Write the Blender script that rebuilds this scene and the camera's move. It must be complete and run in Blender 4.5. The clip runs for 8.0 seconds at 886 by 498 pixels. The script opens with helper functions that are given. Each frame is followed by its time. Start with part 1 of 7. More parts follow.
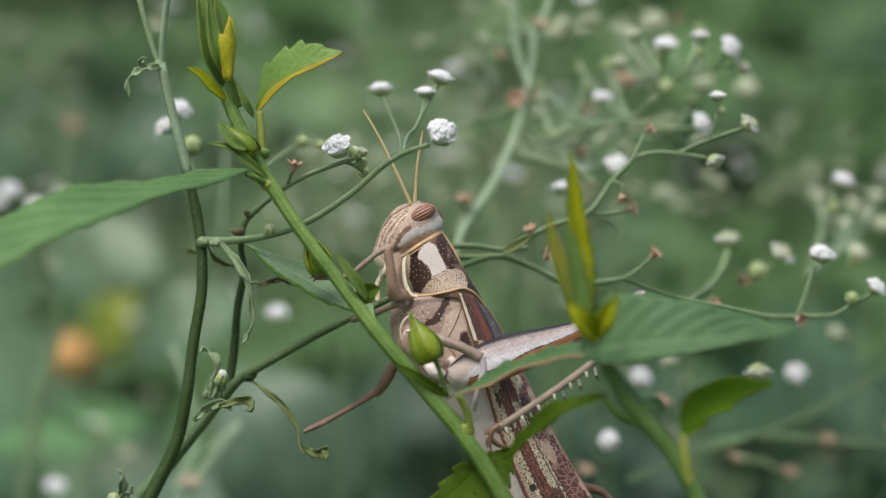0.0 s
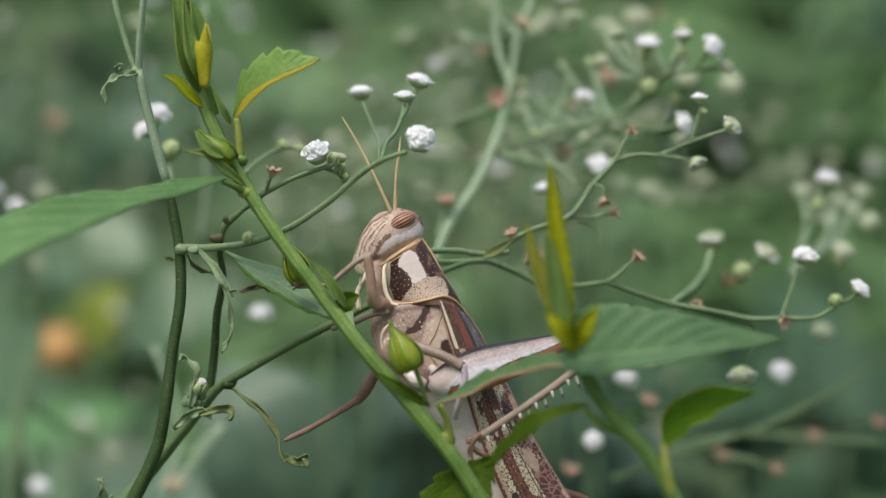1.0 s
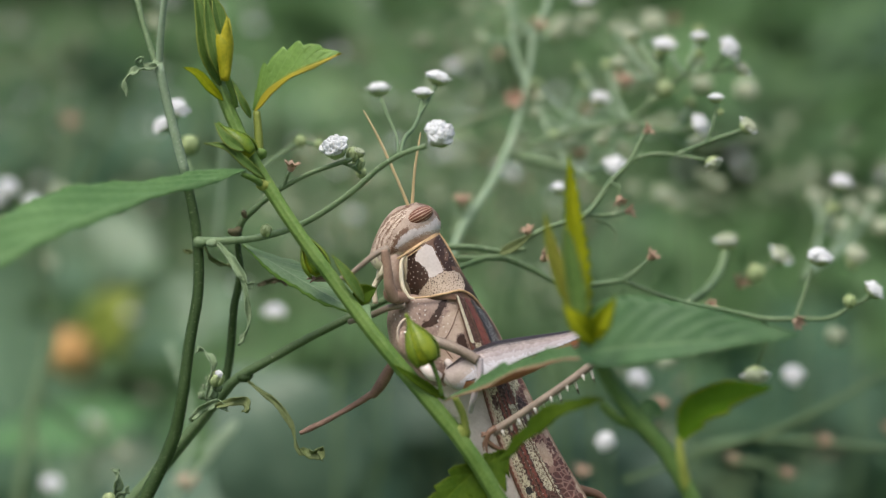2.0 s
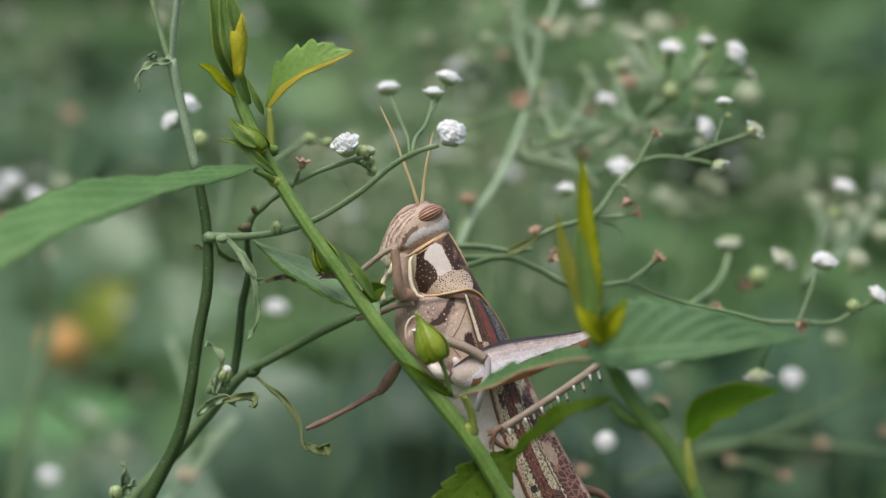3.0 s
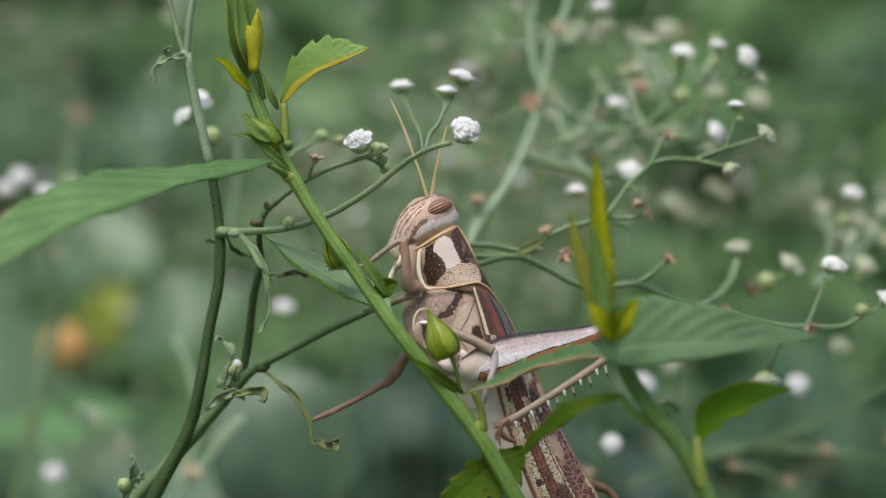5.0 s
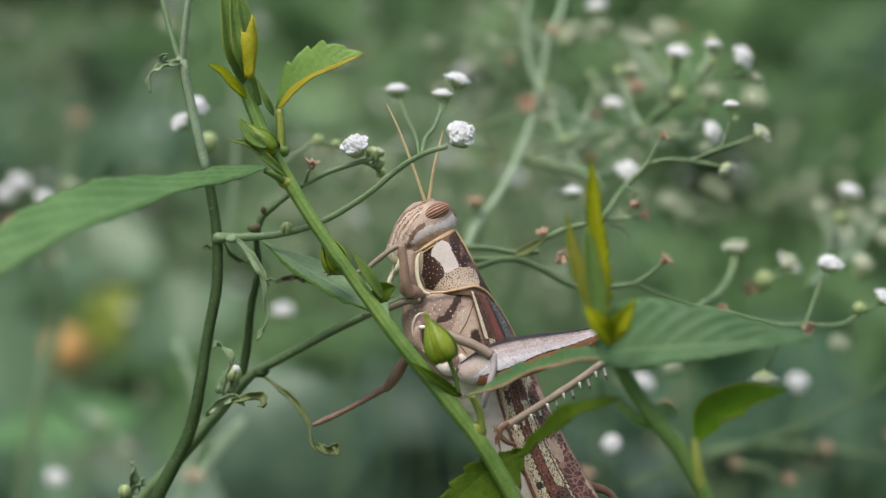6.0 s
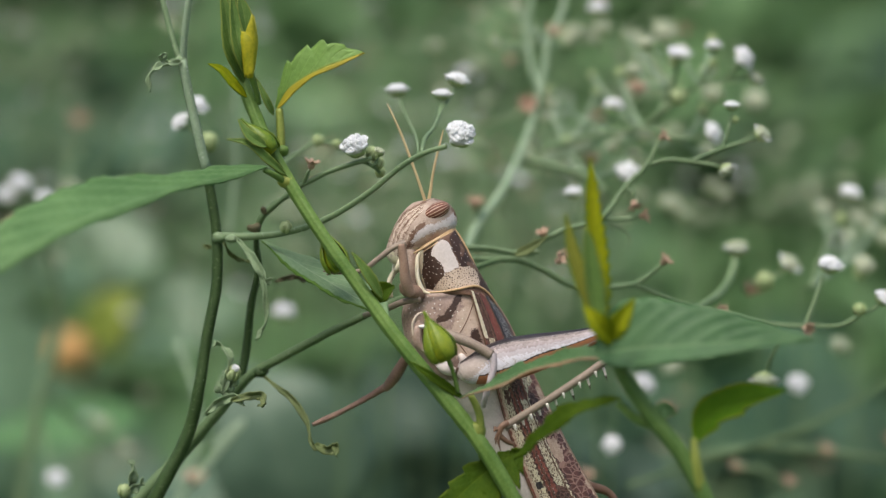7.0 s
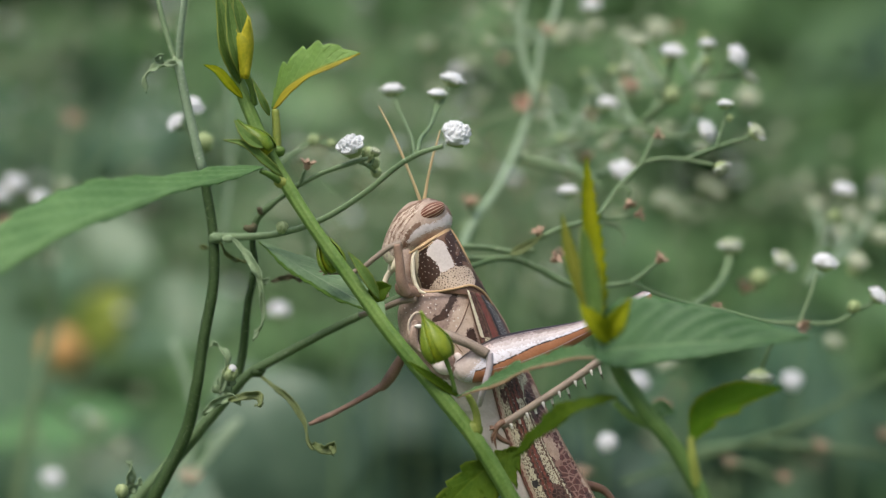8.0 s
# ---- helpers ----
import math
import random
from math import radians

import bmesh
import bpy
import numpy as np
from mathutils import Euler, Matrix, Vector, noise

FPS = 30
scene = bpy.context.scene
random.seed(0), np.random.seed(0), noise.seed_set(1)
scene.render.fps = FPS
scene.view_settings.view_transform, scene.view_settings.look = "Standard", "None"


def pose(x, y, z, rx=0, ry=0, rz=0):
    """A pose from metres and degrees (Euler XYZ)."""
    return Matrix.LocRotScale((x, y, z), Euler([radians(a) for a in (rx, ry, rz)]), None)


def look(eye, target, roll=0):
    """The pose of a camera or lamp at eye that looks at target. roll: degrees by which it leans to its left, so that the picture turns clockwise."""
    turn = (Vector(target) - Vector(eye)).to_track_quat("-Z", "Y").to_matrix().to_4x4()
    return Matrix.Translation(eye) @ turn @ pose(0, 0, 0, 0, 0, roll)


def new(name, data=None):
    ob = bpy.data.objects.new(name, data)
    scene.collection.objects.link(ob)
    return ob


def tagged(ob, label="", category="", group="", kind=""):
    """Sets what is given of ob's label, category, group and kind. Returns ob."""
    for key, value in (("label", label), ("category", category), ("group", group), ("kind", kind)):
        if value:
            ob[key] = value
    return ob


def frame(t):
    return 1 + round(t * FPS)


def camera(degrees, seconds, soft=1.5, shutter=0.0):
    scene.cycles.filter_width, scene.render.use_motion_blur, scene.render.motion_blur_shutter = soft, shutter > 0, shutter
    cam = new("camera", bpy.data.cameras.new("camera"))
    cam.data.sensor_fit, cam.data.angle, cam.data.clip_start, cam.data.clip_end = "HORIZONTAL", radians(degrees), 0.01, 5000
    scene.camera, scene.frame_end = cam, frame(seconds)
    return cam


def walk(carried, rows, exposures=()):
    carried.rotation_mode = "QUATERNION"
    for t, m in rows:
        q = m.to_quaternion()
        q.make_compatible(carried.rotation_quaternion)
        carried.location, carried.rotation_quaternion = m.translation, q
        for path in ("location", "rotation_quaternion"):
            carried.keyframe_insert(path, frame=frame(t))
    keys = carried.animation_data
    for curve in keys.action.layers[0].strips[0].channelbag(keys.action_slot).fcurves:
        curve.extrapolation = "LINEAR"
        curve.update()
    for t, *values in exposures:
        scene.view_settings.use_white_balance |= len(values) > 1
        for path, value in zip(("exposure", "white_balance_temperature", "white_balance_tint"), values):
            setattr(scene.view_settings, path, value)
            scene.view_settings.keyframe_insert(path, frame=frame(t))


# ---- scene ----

# camera: hand-held telephoto close-up, 0.34 m from the insect
cam = camera(20, 8.0, soft=1.3)
cam.data.dof.use_dof = True
cam.data.dof.focus_distance = 0.338
cam.data.dof.aperture_fstop = 12.5
walk(cam, [
    (0, pose(0.00316, -0.33820, -0.00125, 90.2072, 0.9085, 0.4198)),
    (0.5, pose(0.00307, -0.33767, 0.00037, 89.9923, 0.8304, 0.2322)),
    (1, pose(0.00515, -0.33579, 0.00288, 89.6438, 1.2745, 0.2896)),
    (1.5, pose(0.00367, -0.33750, 0.00032, 89.9863, 0.7741, 0.3454)),
    (1.7, pose(0.00357, -0.33751, -0.00040, 90.0985, 0.6833, 0.3911)),
    (2.8, pose(0.00102, -0.33876, 0.00011, 89.9935, 0.2029, 0.0451)),
    (3, pose(-0.00040, -0.33957, -0.00024, 90.0424, -0.2117, -0.0411)),
    (3.5, pose(-0.00000, -0.34000, 0.00000, 90.0000, -0.0000, 0.0000)),
    (4, pose(0.00097, -0.33958, -0.00277, 90.4553, -0.3836, 0.3233)),
    (4.5, pose(-0.00211, -0.34204, -0.00305, 90.4303, -0.6602, -0.0485)),
    (4.7, pose(-0.00253, -0.34078, -0.00307, 90.4397, -1.0635, -0.1125)),
    (5.8, pose(-0.00179, -0.34048, -0.00144, 90.2561, -0.6095, -0.1049)),
    (6, pose(-0.00162, -0.34126, -0.00156, 90.2844, -0.4061, -0.0504)),
    (6.5, pose(0.00010, -0.34042, -0.00132, 90.2780, -0.0439, 0.1114)),
    (7, pose(-0.00099, -0.34105, -0.00220, 90.3878, -0.5006, 0.0466)),
    (7.5, pose(-0.00370, -0.34350, -0.00260, 90.4187, -0.8655, -0.2665)),
    (8, pose(-0.00192, -0.34212, -0.00162, 90.2794, -0.2545, -0.1953)),
])

# soft daylight under a bright overcast sky
world = bpy.data.worlds.new("overcast")
scene.world = world
world.use_nodes = True
wn = world.node_tree
sky = wn.nodes.new("ShaderNodeTexSky")
sky.sky_type = "NISHITA"
sky.sun_disc = False
sky.sun_elevation = radians(58)
sky.sun_rotation = radians(200)
sky.dust_density = 4.0
sky.air_density = 1.2
wn.links.new(sky.outputs[0], wn.nodes["Background"].inputs[0])
wn.nodes["Background"].inputs[1].default_value = 0.10
sun = new("sun", bpy.data.lights.new("sun", "SUN"))
sun.data.energy = 1.7
sun.data.angle = radians(25)
sun.data.color = (1.0, 0.96, 0.86)
sun.matrix_world = look((-0.9, -1.6, 3.2), (0, 0, 0))
scene.view_settings.exposure = 0.67

# ---- materials ----


def base_mat(name):
    m = bpy.data.materials.new(name)
    m.use_nodes = True
    nt = m.node_tree
    return m, nt, nt.nodes["Principled BSDF"]


def add(nt, kind, **values):
    n = nt.nodes.new(kind)
    for k, v in values.items():
        n.inputs[k.replace("_", " ")].default_value = v
    return n


def math_node(nt, op, a, b=0.0, clamp=False):
    n = nt.nodes.new("ShaderNodeMath")
    n.operation = op
    n.use_clamp = clamp
    for i, v in enumerate((a, b)):
        if isinstance(v, (int, float)):
            n.inputs[i].default_value = v
        else:
            nt.links.new(v, n.inputs[i])
    return n.outputs[0]


def mix_color(nt, fac, a, b):
    n = nt.nodes.new("ShaderNodeMix")
    n.data_type = "RGBA"
    for sock, v in ((n.inputs[0], fac), (n.inputs[6], a), (n.inputs[7], b)):
        if isinstance(v, (int, float)):
            sock.default_value = v
        elif isinstance(v, tuple):
            sock.default_value = (*v, 1)
        else:
            nt.links.new(v, sock)
    return n.outputs[2]


def noise_node(nt, scale, detail=4, coord="Object"):
    tc = nt.nodes.new("ShaderNodeTexCoord")
    n = add(nt, "ShaderNodeTexNoise", Scale=scale, Detail=detail)
    nt.links.new(tc.outputs[coord], n.inputs["Vector"])
    return n.outputs["Fac"]


def ramp(nt, fac, lo, hi):
    n = nt.nodes.new("ShaderNodeMapRange")
    n.inputs[1].default_value, n.inputs[2].default_value = lo, hi
    nt.links.new(fac, n.inputs[0])
    return n.outputs[0]


def bump(nt, bsdf, height, strength, distance):
    b = add(nt, "ShaderNodeBump", Strength=strength, Distance=distance)
    nt.links.new(height, b.inputs["Height"])
    nt.links.new(b.outputs[0], bsdf.inputs["Normal"])
    return b.outputs[0]


def through_light(nt, bsdf, color, amount):
    """Lets part of the light through a thin green tissue."""
    if amount <= 0:
        return
    tr = nt.nodes.new("ShaderNodeBsdfTranslucent")
    if isinstance(color, tuple):
        tr.inputs[0].default_value = (*color, 1)
    else:
        nt.links.new(color, tr.inputs[0])
    ms = nt.nodes.new("ShaderNodeMixShader")
    ms.inputs[0].default_value = amount
    out = nt.nodes["Material Output"]
    nt.links.new(bsdf.outputs[0], ms.inputs[1])
    nt.links.new(tr.outputs[0], ms.inputs[2])
    nt.links.new(ms.outputs[0], out.inputs[0])


def tissue(name, c1, c2, fine=2200, broad=260, rough=0.55, rel=0.25, dist=0.00012, spec=0.35, thin=0.0, speck=None, speck_scale=3000, speck_at=0.68):
    """Two-scale mottled organic surface."""
    m, nt, bs = base_mat(name)
    f = noise_node(nt, fine, 5)
    b = noise_node(nt, broad, 3)
    k = math_node(nt, "ADD", math_node(nt, "MULTIPLY", f, 0.45), math_node(nt, "MULTIPLY", b, 0.55))
    info = nt.nodes.new("ShaderNodeObjectInfo")
    k = math_node(nt, "ADD", k, math_node(nt, "MULTIPLY", math_node(nt, "SUBTRACT", info.outputs["Random"], 0.5), 0.16))
    col = mix_color(nt, ramp(nt, k, 0.32, 0.68), c1, c2)
    if speck:
        s = noise_node(nt, speck_scale, 2)
        col = mix_color(nt, ramp(nt, s, speck_at, speck_at + 0.05), col, speck)
    nt.links.new(col, bs.inputs["Base Color"])
    bs.inputs["Roughness"].default_value = rough
    bs.inputs["Specular IOR Level"].default_value = spec
    bump(nt, bs, f, rel, dist)
    through_light(nt, bs, col, thin)
    return m


def leaf_mat(name, c1, c2, vein, edge=None, nv=9.0, thin=0.3, rough=0.5, spec=0.4, edge_at=0.86, one_side=False):
    """Leaf blade: u along the midrib 0..1, v across -1..1."""
    m, nt, bs = base_mat(name)
    uv = nt.nodes.new("ShaderNodeUVMap")
    sep = nt.nodes.new("ShaderNodeSeparateXYZ")
    nt.links.new(uv.outputs[0], sep.inputs[0])
    u, v = sep.outputs[0], math_node(nt, "ABSOLUTE", math_node(nt, "SUBTRACT", math_node(nt, "MULTIPLY", sep.outputs[1], 2.0), 1.0))
    f = noise_node(nt, 1800, 5)
    b = noise_node(nt, 160, 3)
    k = math_node(nt, "ADD", math_node(nt, "MULTIPLY", f, 0.4), math_node(nt, "MULTIPLY", b, 0.6))
    col = mix_color(nt, ramp(nt, k, 0.35, 0.65), c1, c2)
    wob = math_node(nt, "MULTIPLY", b, 0.25)
    ph = math_node(nt, "FRACT", math_node(nt, "ADD", math_node(nt, "SUBTRACT", math_node(nt, "MULTIPLY", u, nv), math_node(nt, "MULTIPLY", v, 2.6)), wob))
    tri = math_node(nt, "ABSOLUTE", math_node(nt, "SUBTRACT", ph, 0.5))
    lat = ramp(nt, tri, 0.42, 0.5)
    mid = ramp(nt, v, 0.07, 0.02)
    veins = math_node(nt, "MAXIMUM", math_node(nt, "MULTIPLY", lat, 0.75), mid, True)
    col = mix_color(nt, math_node(nt, "MULTIPLY", veins, 0.6), col, vein)
    if edge:
        ev = math_node(nt, "SUBTRACT", math_node(nt, "MULTIPLY", sep.outputs[1], 2.0), 1.0) if one_side else v
        col = mix_color(nt, ramp(nt, math_node(nt, "ADD", ev, math_node(nt, "MULTIPLY", b, 0.12)), edge_at, edge_at + 0.14), col, edge)
    nt.links.new(col, bs.inputs["Base Color"])
    bs.inputs["Roughness"].default_value = rough
    bs.inputs["Specular IOR Level"].default_value = spec
    h = math_node(nt, "SUBTRACT", math_node(nt, "MULTIPLY", f, 0.35), math_node(nt, "MULTIPLY", veins, 0.8))
    bump(nt, bs, h, 0.5, 0.00018)
    through_light(nt, bs, col, thin)
    return m


STEM = tissue("green_stem", (0.085, 0.168, 0.030), (0.182, 0.285, 0.072), rough=0.5, thin=0.1, rel=0.4)
# STEM again, darkened in colour for the more shaded second shoot
STEM_SHADED = tissue("shaded_green_stem", (0.065, 0.14, 0.032), (0.145, 0.24, 0.066), rough=0.5, thin=0.1, rel=0.4)
STEM_YELLOW = tissue("yellow_green_stem", (0.19, 0.245, 0.045), (0.31, 0.35, 0.08), rough=0.5, thin=0.12)
PSTEM = tissue("grey_green_stem", (0.105, 0.17, 0.08), (0.19, 0.265, 0.14), fine=3500, rough=0.6, rel=0.45, speck=(0.42, 0.48, 0.35), speck_at=0.66)
PSTEM_PALE = tissue("pale_downy_stem", (0.19, 0.275, 0.17), (0.30, 0.395, 0.27), fine=3500, rough=0.65, rel=0.45, speck=(0.46, 0.52, 0.42), speck_at=0.64)
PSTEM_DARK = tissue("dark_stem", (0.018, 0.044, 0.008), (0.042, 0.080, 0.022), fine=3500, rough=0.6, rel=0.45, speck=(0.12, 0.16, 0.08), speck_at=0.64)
TWIG = tissue("brown_green_twig", (0.06, 0.055, 0.03), (0.12, 0.11, 0.055), fine=3500, rough=0.7, rel=0.5, speck=(0.06, 0.03, 0.02))
STEM_GREY = tissue("dull_green_stem", (0.065, 0.115, 0.045), (0.125, 0.19, 0.085), fine=3500, rough=0.6, rel=0.45, speck=(0.26, 0.32, 0.2), speck_at=0.68)
DRY = tissue("dry_brown_calyx", (0.38, 0.24, 0.165), (0.58, 0.42, 0.32), fine=2600, rough=0.75, rel=0.5, thin=0.2)
DRYLEAF = tissue("withered_leaf", (0.10, 0.14, 0.045), (0.20, 0.24, 0.10), rough=0.65, rel=0.5, thin=0.15)
GREYLEAF = tissue("downy_leaf", (0.19, 0.28, 0.15), (0.34, 0.43, 0.27), fine=3000, rough=0.75, rel=0.5, thin=0.2)
DOWN = tissue("pale_down", (0.35, 0.40, 0.28), (0.45, 0.50, 0.38), rough=0.7, thin=0.3)
PETAL = tissue("white_floret", (0.82, 0.83, 0.85), (0.89, 0.90, 0.92), fine=3500, rough=0.65, rel=0.15, thin=0.35)
# duller floret colour: dimmer light painted into rear heads, also young greenish ones
PETAL_DIM = tissue("dimmed_floret", (0.36, 0.42, 0.28), (0.56, 0.60, 0.45), fine=2500, rough=0.7, rel=0.4, thin=0.2)
INVOL = tissue("flower_cup", (0.30, 0.39, 0.17), (0.46, 0.54, 0.29), rough=0.6, thin=0.15)
LEAF = leaf_mat("mid_green_leaf", (0.105, 0.225, 0.075), (0.165, 0.31, 0.115), (0.24, 0.38, 0.17), rough=0.5, spec=0.4)
LEAF_CROSS = leaf_mat("serrated_leaf", (0.044, 0.128, 0.043), (0.082, 0.19, 0.068), (0.17, 0.30, 0.13), rough=0.5, spec=0.4)
LEAF_RAG = leaf_mat("ragged_leaf", (0.075, 0.17, 0.06), (0.13, 0.25, 0.10), (0.22, 0.34, 0.16), edge=(0.40, 0.27, 0.17), edge_at=0.55, one_side=True)
LEAF_YOUNG = leaf_mat("young_leaf", (0.085, 0.175, 0.03), (0.16, 0.27, 0.06), (0.22, 0.33, 0.09), edge=(0.22, 0.28, 0.05), nv=7, edge_at=0.85)
LEAF_TOP = leaf_mat("toothed_leaf", (0.135, 0.265, 0.048), (0.22, 0.38, 0.085), (0.28, 0.42, 0.12), edge=(0.44, 0.38, 0.03), nv=7, edge_at=-0.02, one_side=True)
LEAF_LIME = leaf_mat("lime_leaf", (0.075, 0.19, 0.010), (0.13, 0.27, 0.016), (0.16, 0.29, 0.025), edge=(0.22, 0.28, 0.02), nv=6, thin=0.5, rough=0.7, spec=0.08)
LEAF_YELLOW = leaf_mat("yellow_shoot_leaf", (0.26, 0.32, 0.008), (0.45, 0.47, 0.014), (0.42, 0.42, 0.02), edge=(0.16, 0.25, 0.010), nv=7, rough=0.6, spec=0.12, thin=0.45)
LEAF_SHOOT = leaf_mat("yellowed_shoot_leaf", (0.27, 0.30, 0.045), (0.40, 0.41, 0.075), (0.42, 0.42, 0.09), edge=(0.20, 0.29, 0.03), nv=7, rough=0.6, spec=0.12, thin=0.45)
LEAF_DARK = leaf_mat("deep_green_leaf", (0.052, 0.118, 0.007), (0.098, 0.168, 0.012), (0.115, 0.18, 0.014), edge=(0.11, 0.17, 0.015), nv=6, thin=0.45, rough=0.65, spec=0.12)
LEAF_GREY = leaf_mat("pale_leaf_underside", (0.19, 0.31, 0.16), (0.28, 0.41, 0.23), (0.38, 0.49, 0.31), edge=(0.10, 0.20, 0.03), edge_at=0.74, one_side=True, nv=8, rough=0.6, spec=0.2)
BUD = tissue("bud_green", (0.12, 0.22, 0.014), (0.34, 0.37, 0.02), broad=420, rough=0.4, thin=0.15)
BUD_SEPAL = tissue("bud_sepal", (0.055, 0.15, 0.014), (0.25, 0.31, 0.025), broad=340, rough=0.42, thin=0.2)
BUD_YELLOW = tissue("bud_yellow", (0.28, 0.30, 0.015), (0.56, 0.46, 0.025), broad=150, rough=0.45, thin=0.15)
BROAD = leaf_mat("broad_leaf", (0.11, 0.205, 0.115), (0.17, 0.285, 0.165), (0.22, 0.32, 0.20), nv=6, rough=0.4, spec=0.5)
BROAD_DULL = leaf_mat("dull_broad_leaf", (0.085, 0.15, 0.098), (0.13, 0.21, 0.14), (0.15, 0.22, 0.15), nv=6, rough=0.45, spec=0.4)
BROAD_BRIGHT = leaf_mat("bright_broad_leaf", (0.06, 0.20, 0.06), (0.10, 0.27, 0.09), (0.2, 0.34, 0.15), nv=8)
ORANGE = tissue("orange_petal", (0.55, 0.30, 0.10), (0.68, 0.42, 0.17), thin=0.2)
YGREEN = tissue("yellow_green_leaf", (0.22, 0.30, 0.05), (0.34, 0.40, 0.08), thin=0.25)
BANKLEAF = tissue("bank_leaf", (0.13, 0.25, 0.105), (0.205, 0.345, 0.155), fine=300, broad=2.5, rough=0.5, spec=0.35, thin=0.4)
# shade between the plants is put into the next two leaf colours
SHADELEAF = tissue("shaded_shrub_leaf", (0.030, 0.070, 0.048), (0.055, 0.110, 0.074), fine=300, broad=1.4, rough=0.5, spec=0.3, thin=0.25)
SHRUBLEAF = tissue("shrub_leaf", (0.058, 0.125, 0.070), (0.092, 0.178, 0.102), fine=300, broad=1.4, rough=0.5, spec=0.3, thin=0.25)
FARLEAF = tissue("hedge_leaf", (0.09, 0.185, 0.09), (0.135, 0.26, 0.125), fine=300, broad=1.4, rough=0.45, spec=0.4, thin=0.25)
MIDLEAF = tissue("weed_leaf", (0.125, 0.22, 0.105), (0.19, 0.305, 0.155), fine=300, broad=4, rough=0.5, spec=0.35, thin=0.25)
BARK = tissue("bark", (0.07, 0.06, 0.04), (0.14, 0.12, 0.08), fine=120, broad=8, rough=0.85, rel=0.6, dist=0.004)
SOIL = tissue("soil", (0.07, 0.09, 0.04), (0.12, 0.14, 0.065), fine=90, broad=1.2, rough=0.9, rel=0.7, dist=0.01)
# insect
H_TAN = tissue("tan_cuticle", (0.26, 0.175, 0.13), (0.41, 0.295, 0.225), fine=4800, broad=480, rough=0.42, rel=0.5)
H_TIBIA = tissue("grey_tan_cuticle", (0.185, 0.14, 0.11), (0.32, 0.255, 0.205), fine=4800, broad=480, rough=0.42, rel=0.5)
H_PINK = tissue("pinkish_cuticle", (0.30, 0.205, 0.16), (0.54, 0.41, 0.335), fine=3000, broad=400, rough=0.4, rel=0.6, speck=(0.22, 0.14, 0.10), speck_scale=2000, speck_at=0.7)
H_PALE = tissue("pale_cuticle", (0.58, 0.50, 0.47), (0.74, 0.66, 0.63), fine=3000, broad=480, rough=0.4, rel=0.5)
H_CREAM = tissue("cream_cuticle", (0.70, 0.61, 0.44), (0.82, 0.74, 0.58), fine=4800, broad=480, rough=0.5, rel=0.5)
H_DARK = tissue("dark_cuticle", (0.028, 0.014, 0.010), (0.075, 0.038, 0.026), fine=4800, broad=480, rough=0.4, rel=0.5)
H_BROWN = tissue("brown_cuticle", (0.12, 0.065, 0.042), (0.21, 0.12, 0.08), fine=4800, broad=480, rough=0.42, rel=0.5)
H_LILAC = tissue("lilac_cuticle", (0.26, 0.21, 0.215), (0.45, 0.385, 0.40), fine=3000, broad=400, rough=0.36, rel=0.6, spec=0.4, speck=(0.20, 0.15, 0.15), speck_scale=2200, speck_at=0.7)
H_LILACPALE = tissue("pale_lilac_cuticle", (0.58, 0.55, 0.61), (0.77, 0.74, 0.81), fine=4800, broad=480, rough=0.32, rel=0.5, spec=0.5)
H_ORANGE = tissue("orange_brown_cuticle", (0.31, 0.12, 0.055), (0.43, 0.19, 0.095), fine=4800, broad=480, rough=0.45, rel=0.5)
H_GREYBAND = tissue("grey_cheek", (0.50, 0.435, 0.43), (0.72, 0.65, 0.64), fine=3000, broad=600, rough=0.32, rel=0.5, spec=0.5)
H_DOTTED = tissue("pitted_cuticle", (0.48, 0.36, 0.27), (0.66, 0.53, 0.43), fine=3000, broad=380, rough=0.5, rel=0.5)
H_ANT = tissue("antenna_tan", (0.60, 0.44, 0.23), (0.74, 0.58, 0.35), fine=4800, broad=480, rough=0.5, rel=0.5)
H_LEG = tissue("leg_cuticle", (0.22, 0.13, 0.092), (0.37, 0.245, 0.185), fine=4800, broad=480, rough=0.42, rel=0.5)
H_LEGRED = tissue("reddish_leg", (0.15, 0.085, 0.062), (0.28, 0.175, 0.135), fine=4800, broad=480, rough=0.5, rel=0.5)
H_EYE = tissue("eye_brown", (0.14, 0.045, 0.028), (0.23, 0.085, 0.055), fine=4000, rough=0.42, rel=0.05, spec=0.35)
H_EYEPALE = tissue("eye_stripe", (0.56, 0.38, 0.28), (0.66, 0.47, 0.36), fine=4000, rough=0.42, rel=0.05, spec=0.35)
H_RIM = tissue("tan_rim", (0.50, 0.31, 0.15), (0.62, 0.43, 0.25), rough=0.45)
H_STREAK = tissue("pale_tan_streak", (0.54, 0.43, 0.35), (0.68, 0.56, 0.46), fine=4800, broad=480, rough=0.45, rel=0.5)
H_THORAX = tissue("brown_lilac_cuticle", (0.20, 0.132, 0.112), (0.43, 0.315, 0.265), fine=2600, broad=300, rough=0.4, rel=0.7, speck=(0.13, 0.08, 0.065), speck_scale=1700, speck_at=0.66)
H_LILACDARK = tissue("dull_lilac_cuticle", (0.15, 0.115, 0.115), (0.29, 0.23, 0.23), fine=4800, broad=480, rough=0.38, rel=0.5)
H_ROSE = tissue("rosy_beige_cuticle", (0.44, 0.35, 0.32), (0.62, 0.52, 0.49), fine=3000, broad=400, rough=0.4, rel=0.5)
H_PEACH = tissue("peach_cuticle", (0.42, 0.31, 0.245), (0.62, 0.49, 0.40), fine=2600, broad=330, rough=0.4, rel=0.6, speck=(0.27, 0.18, 0.14), speck_scale=1800, speck_at=0.68)
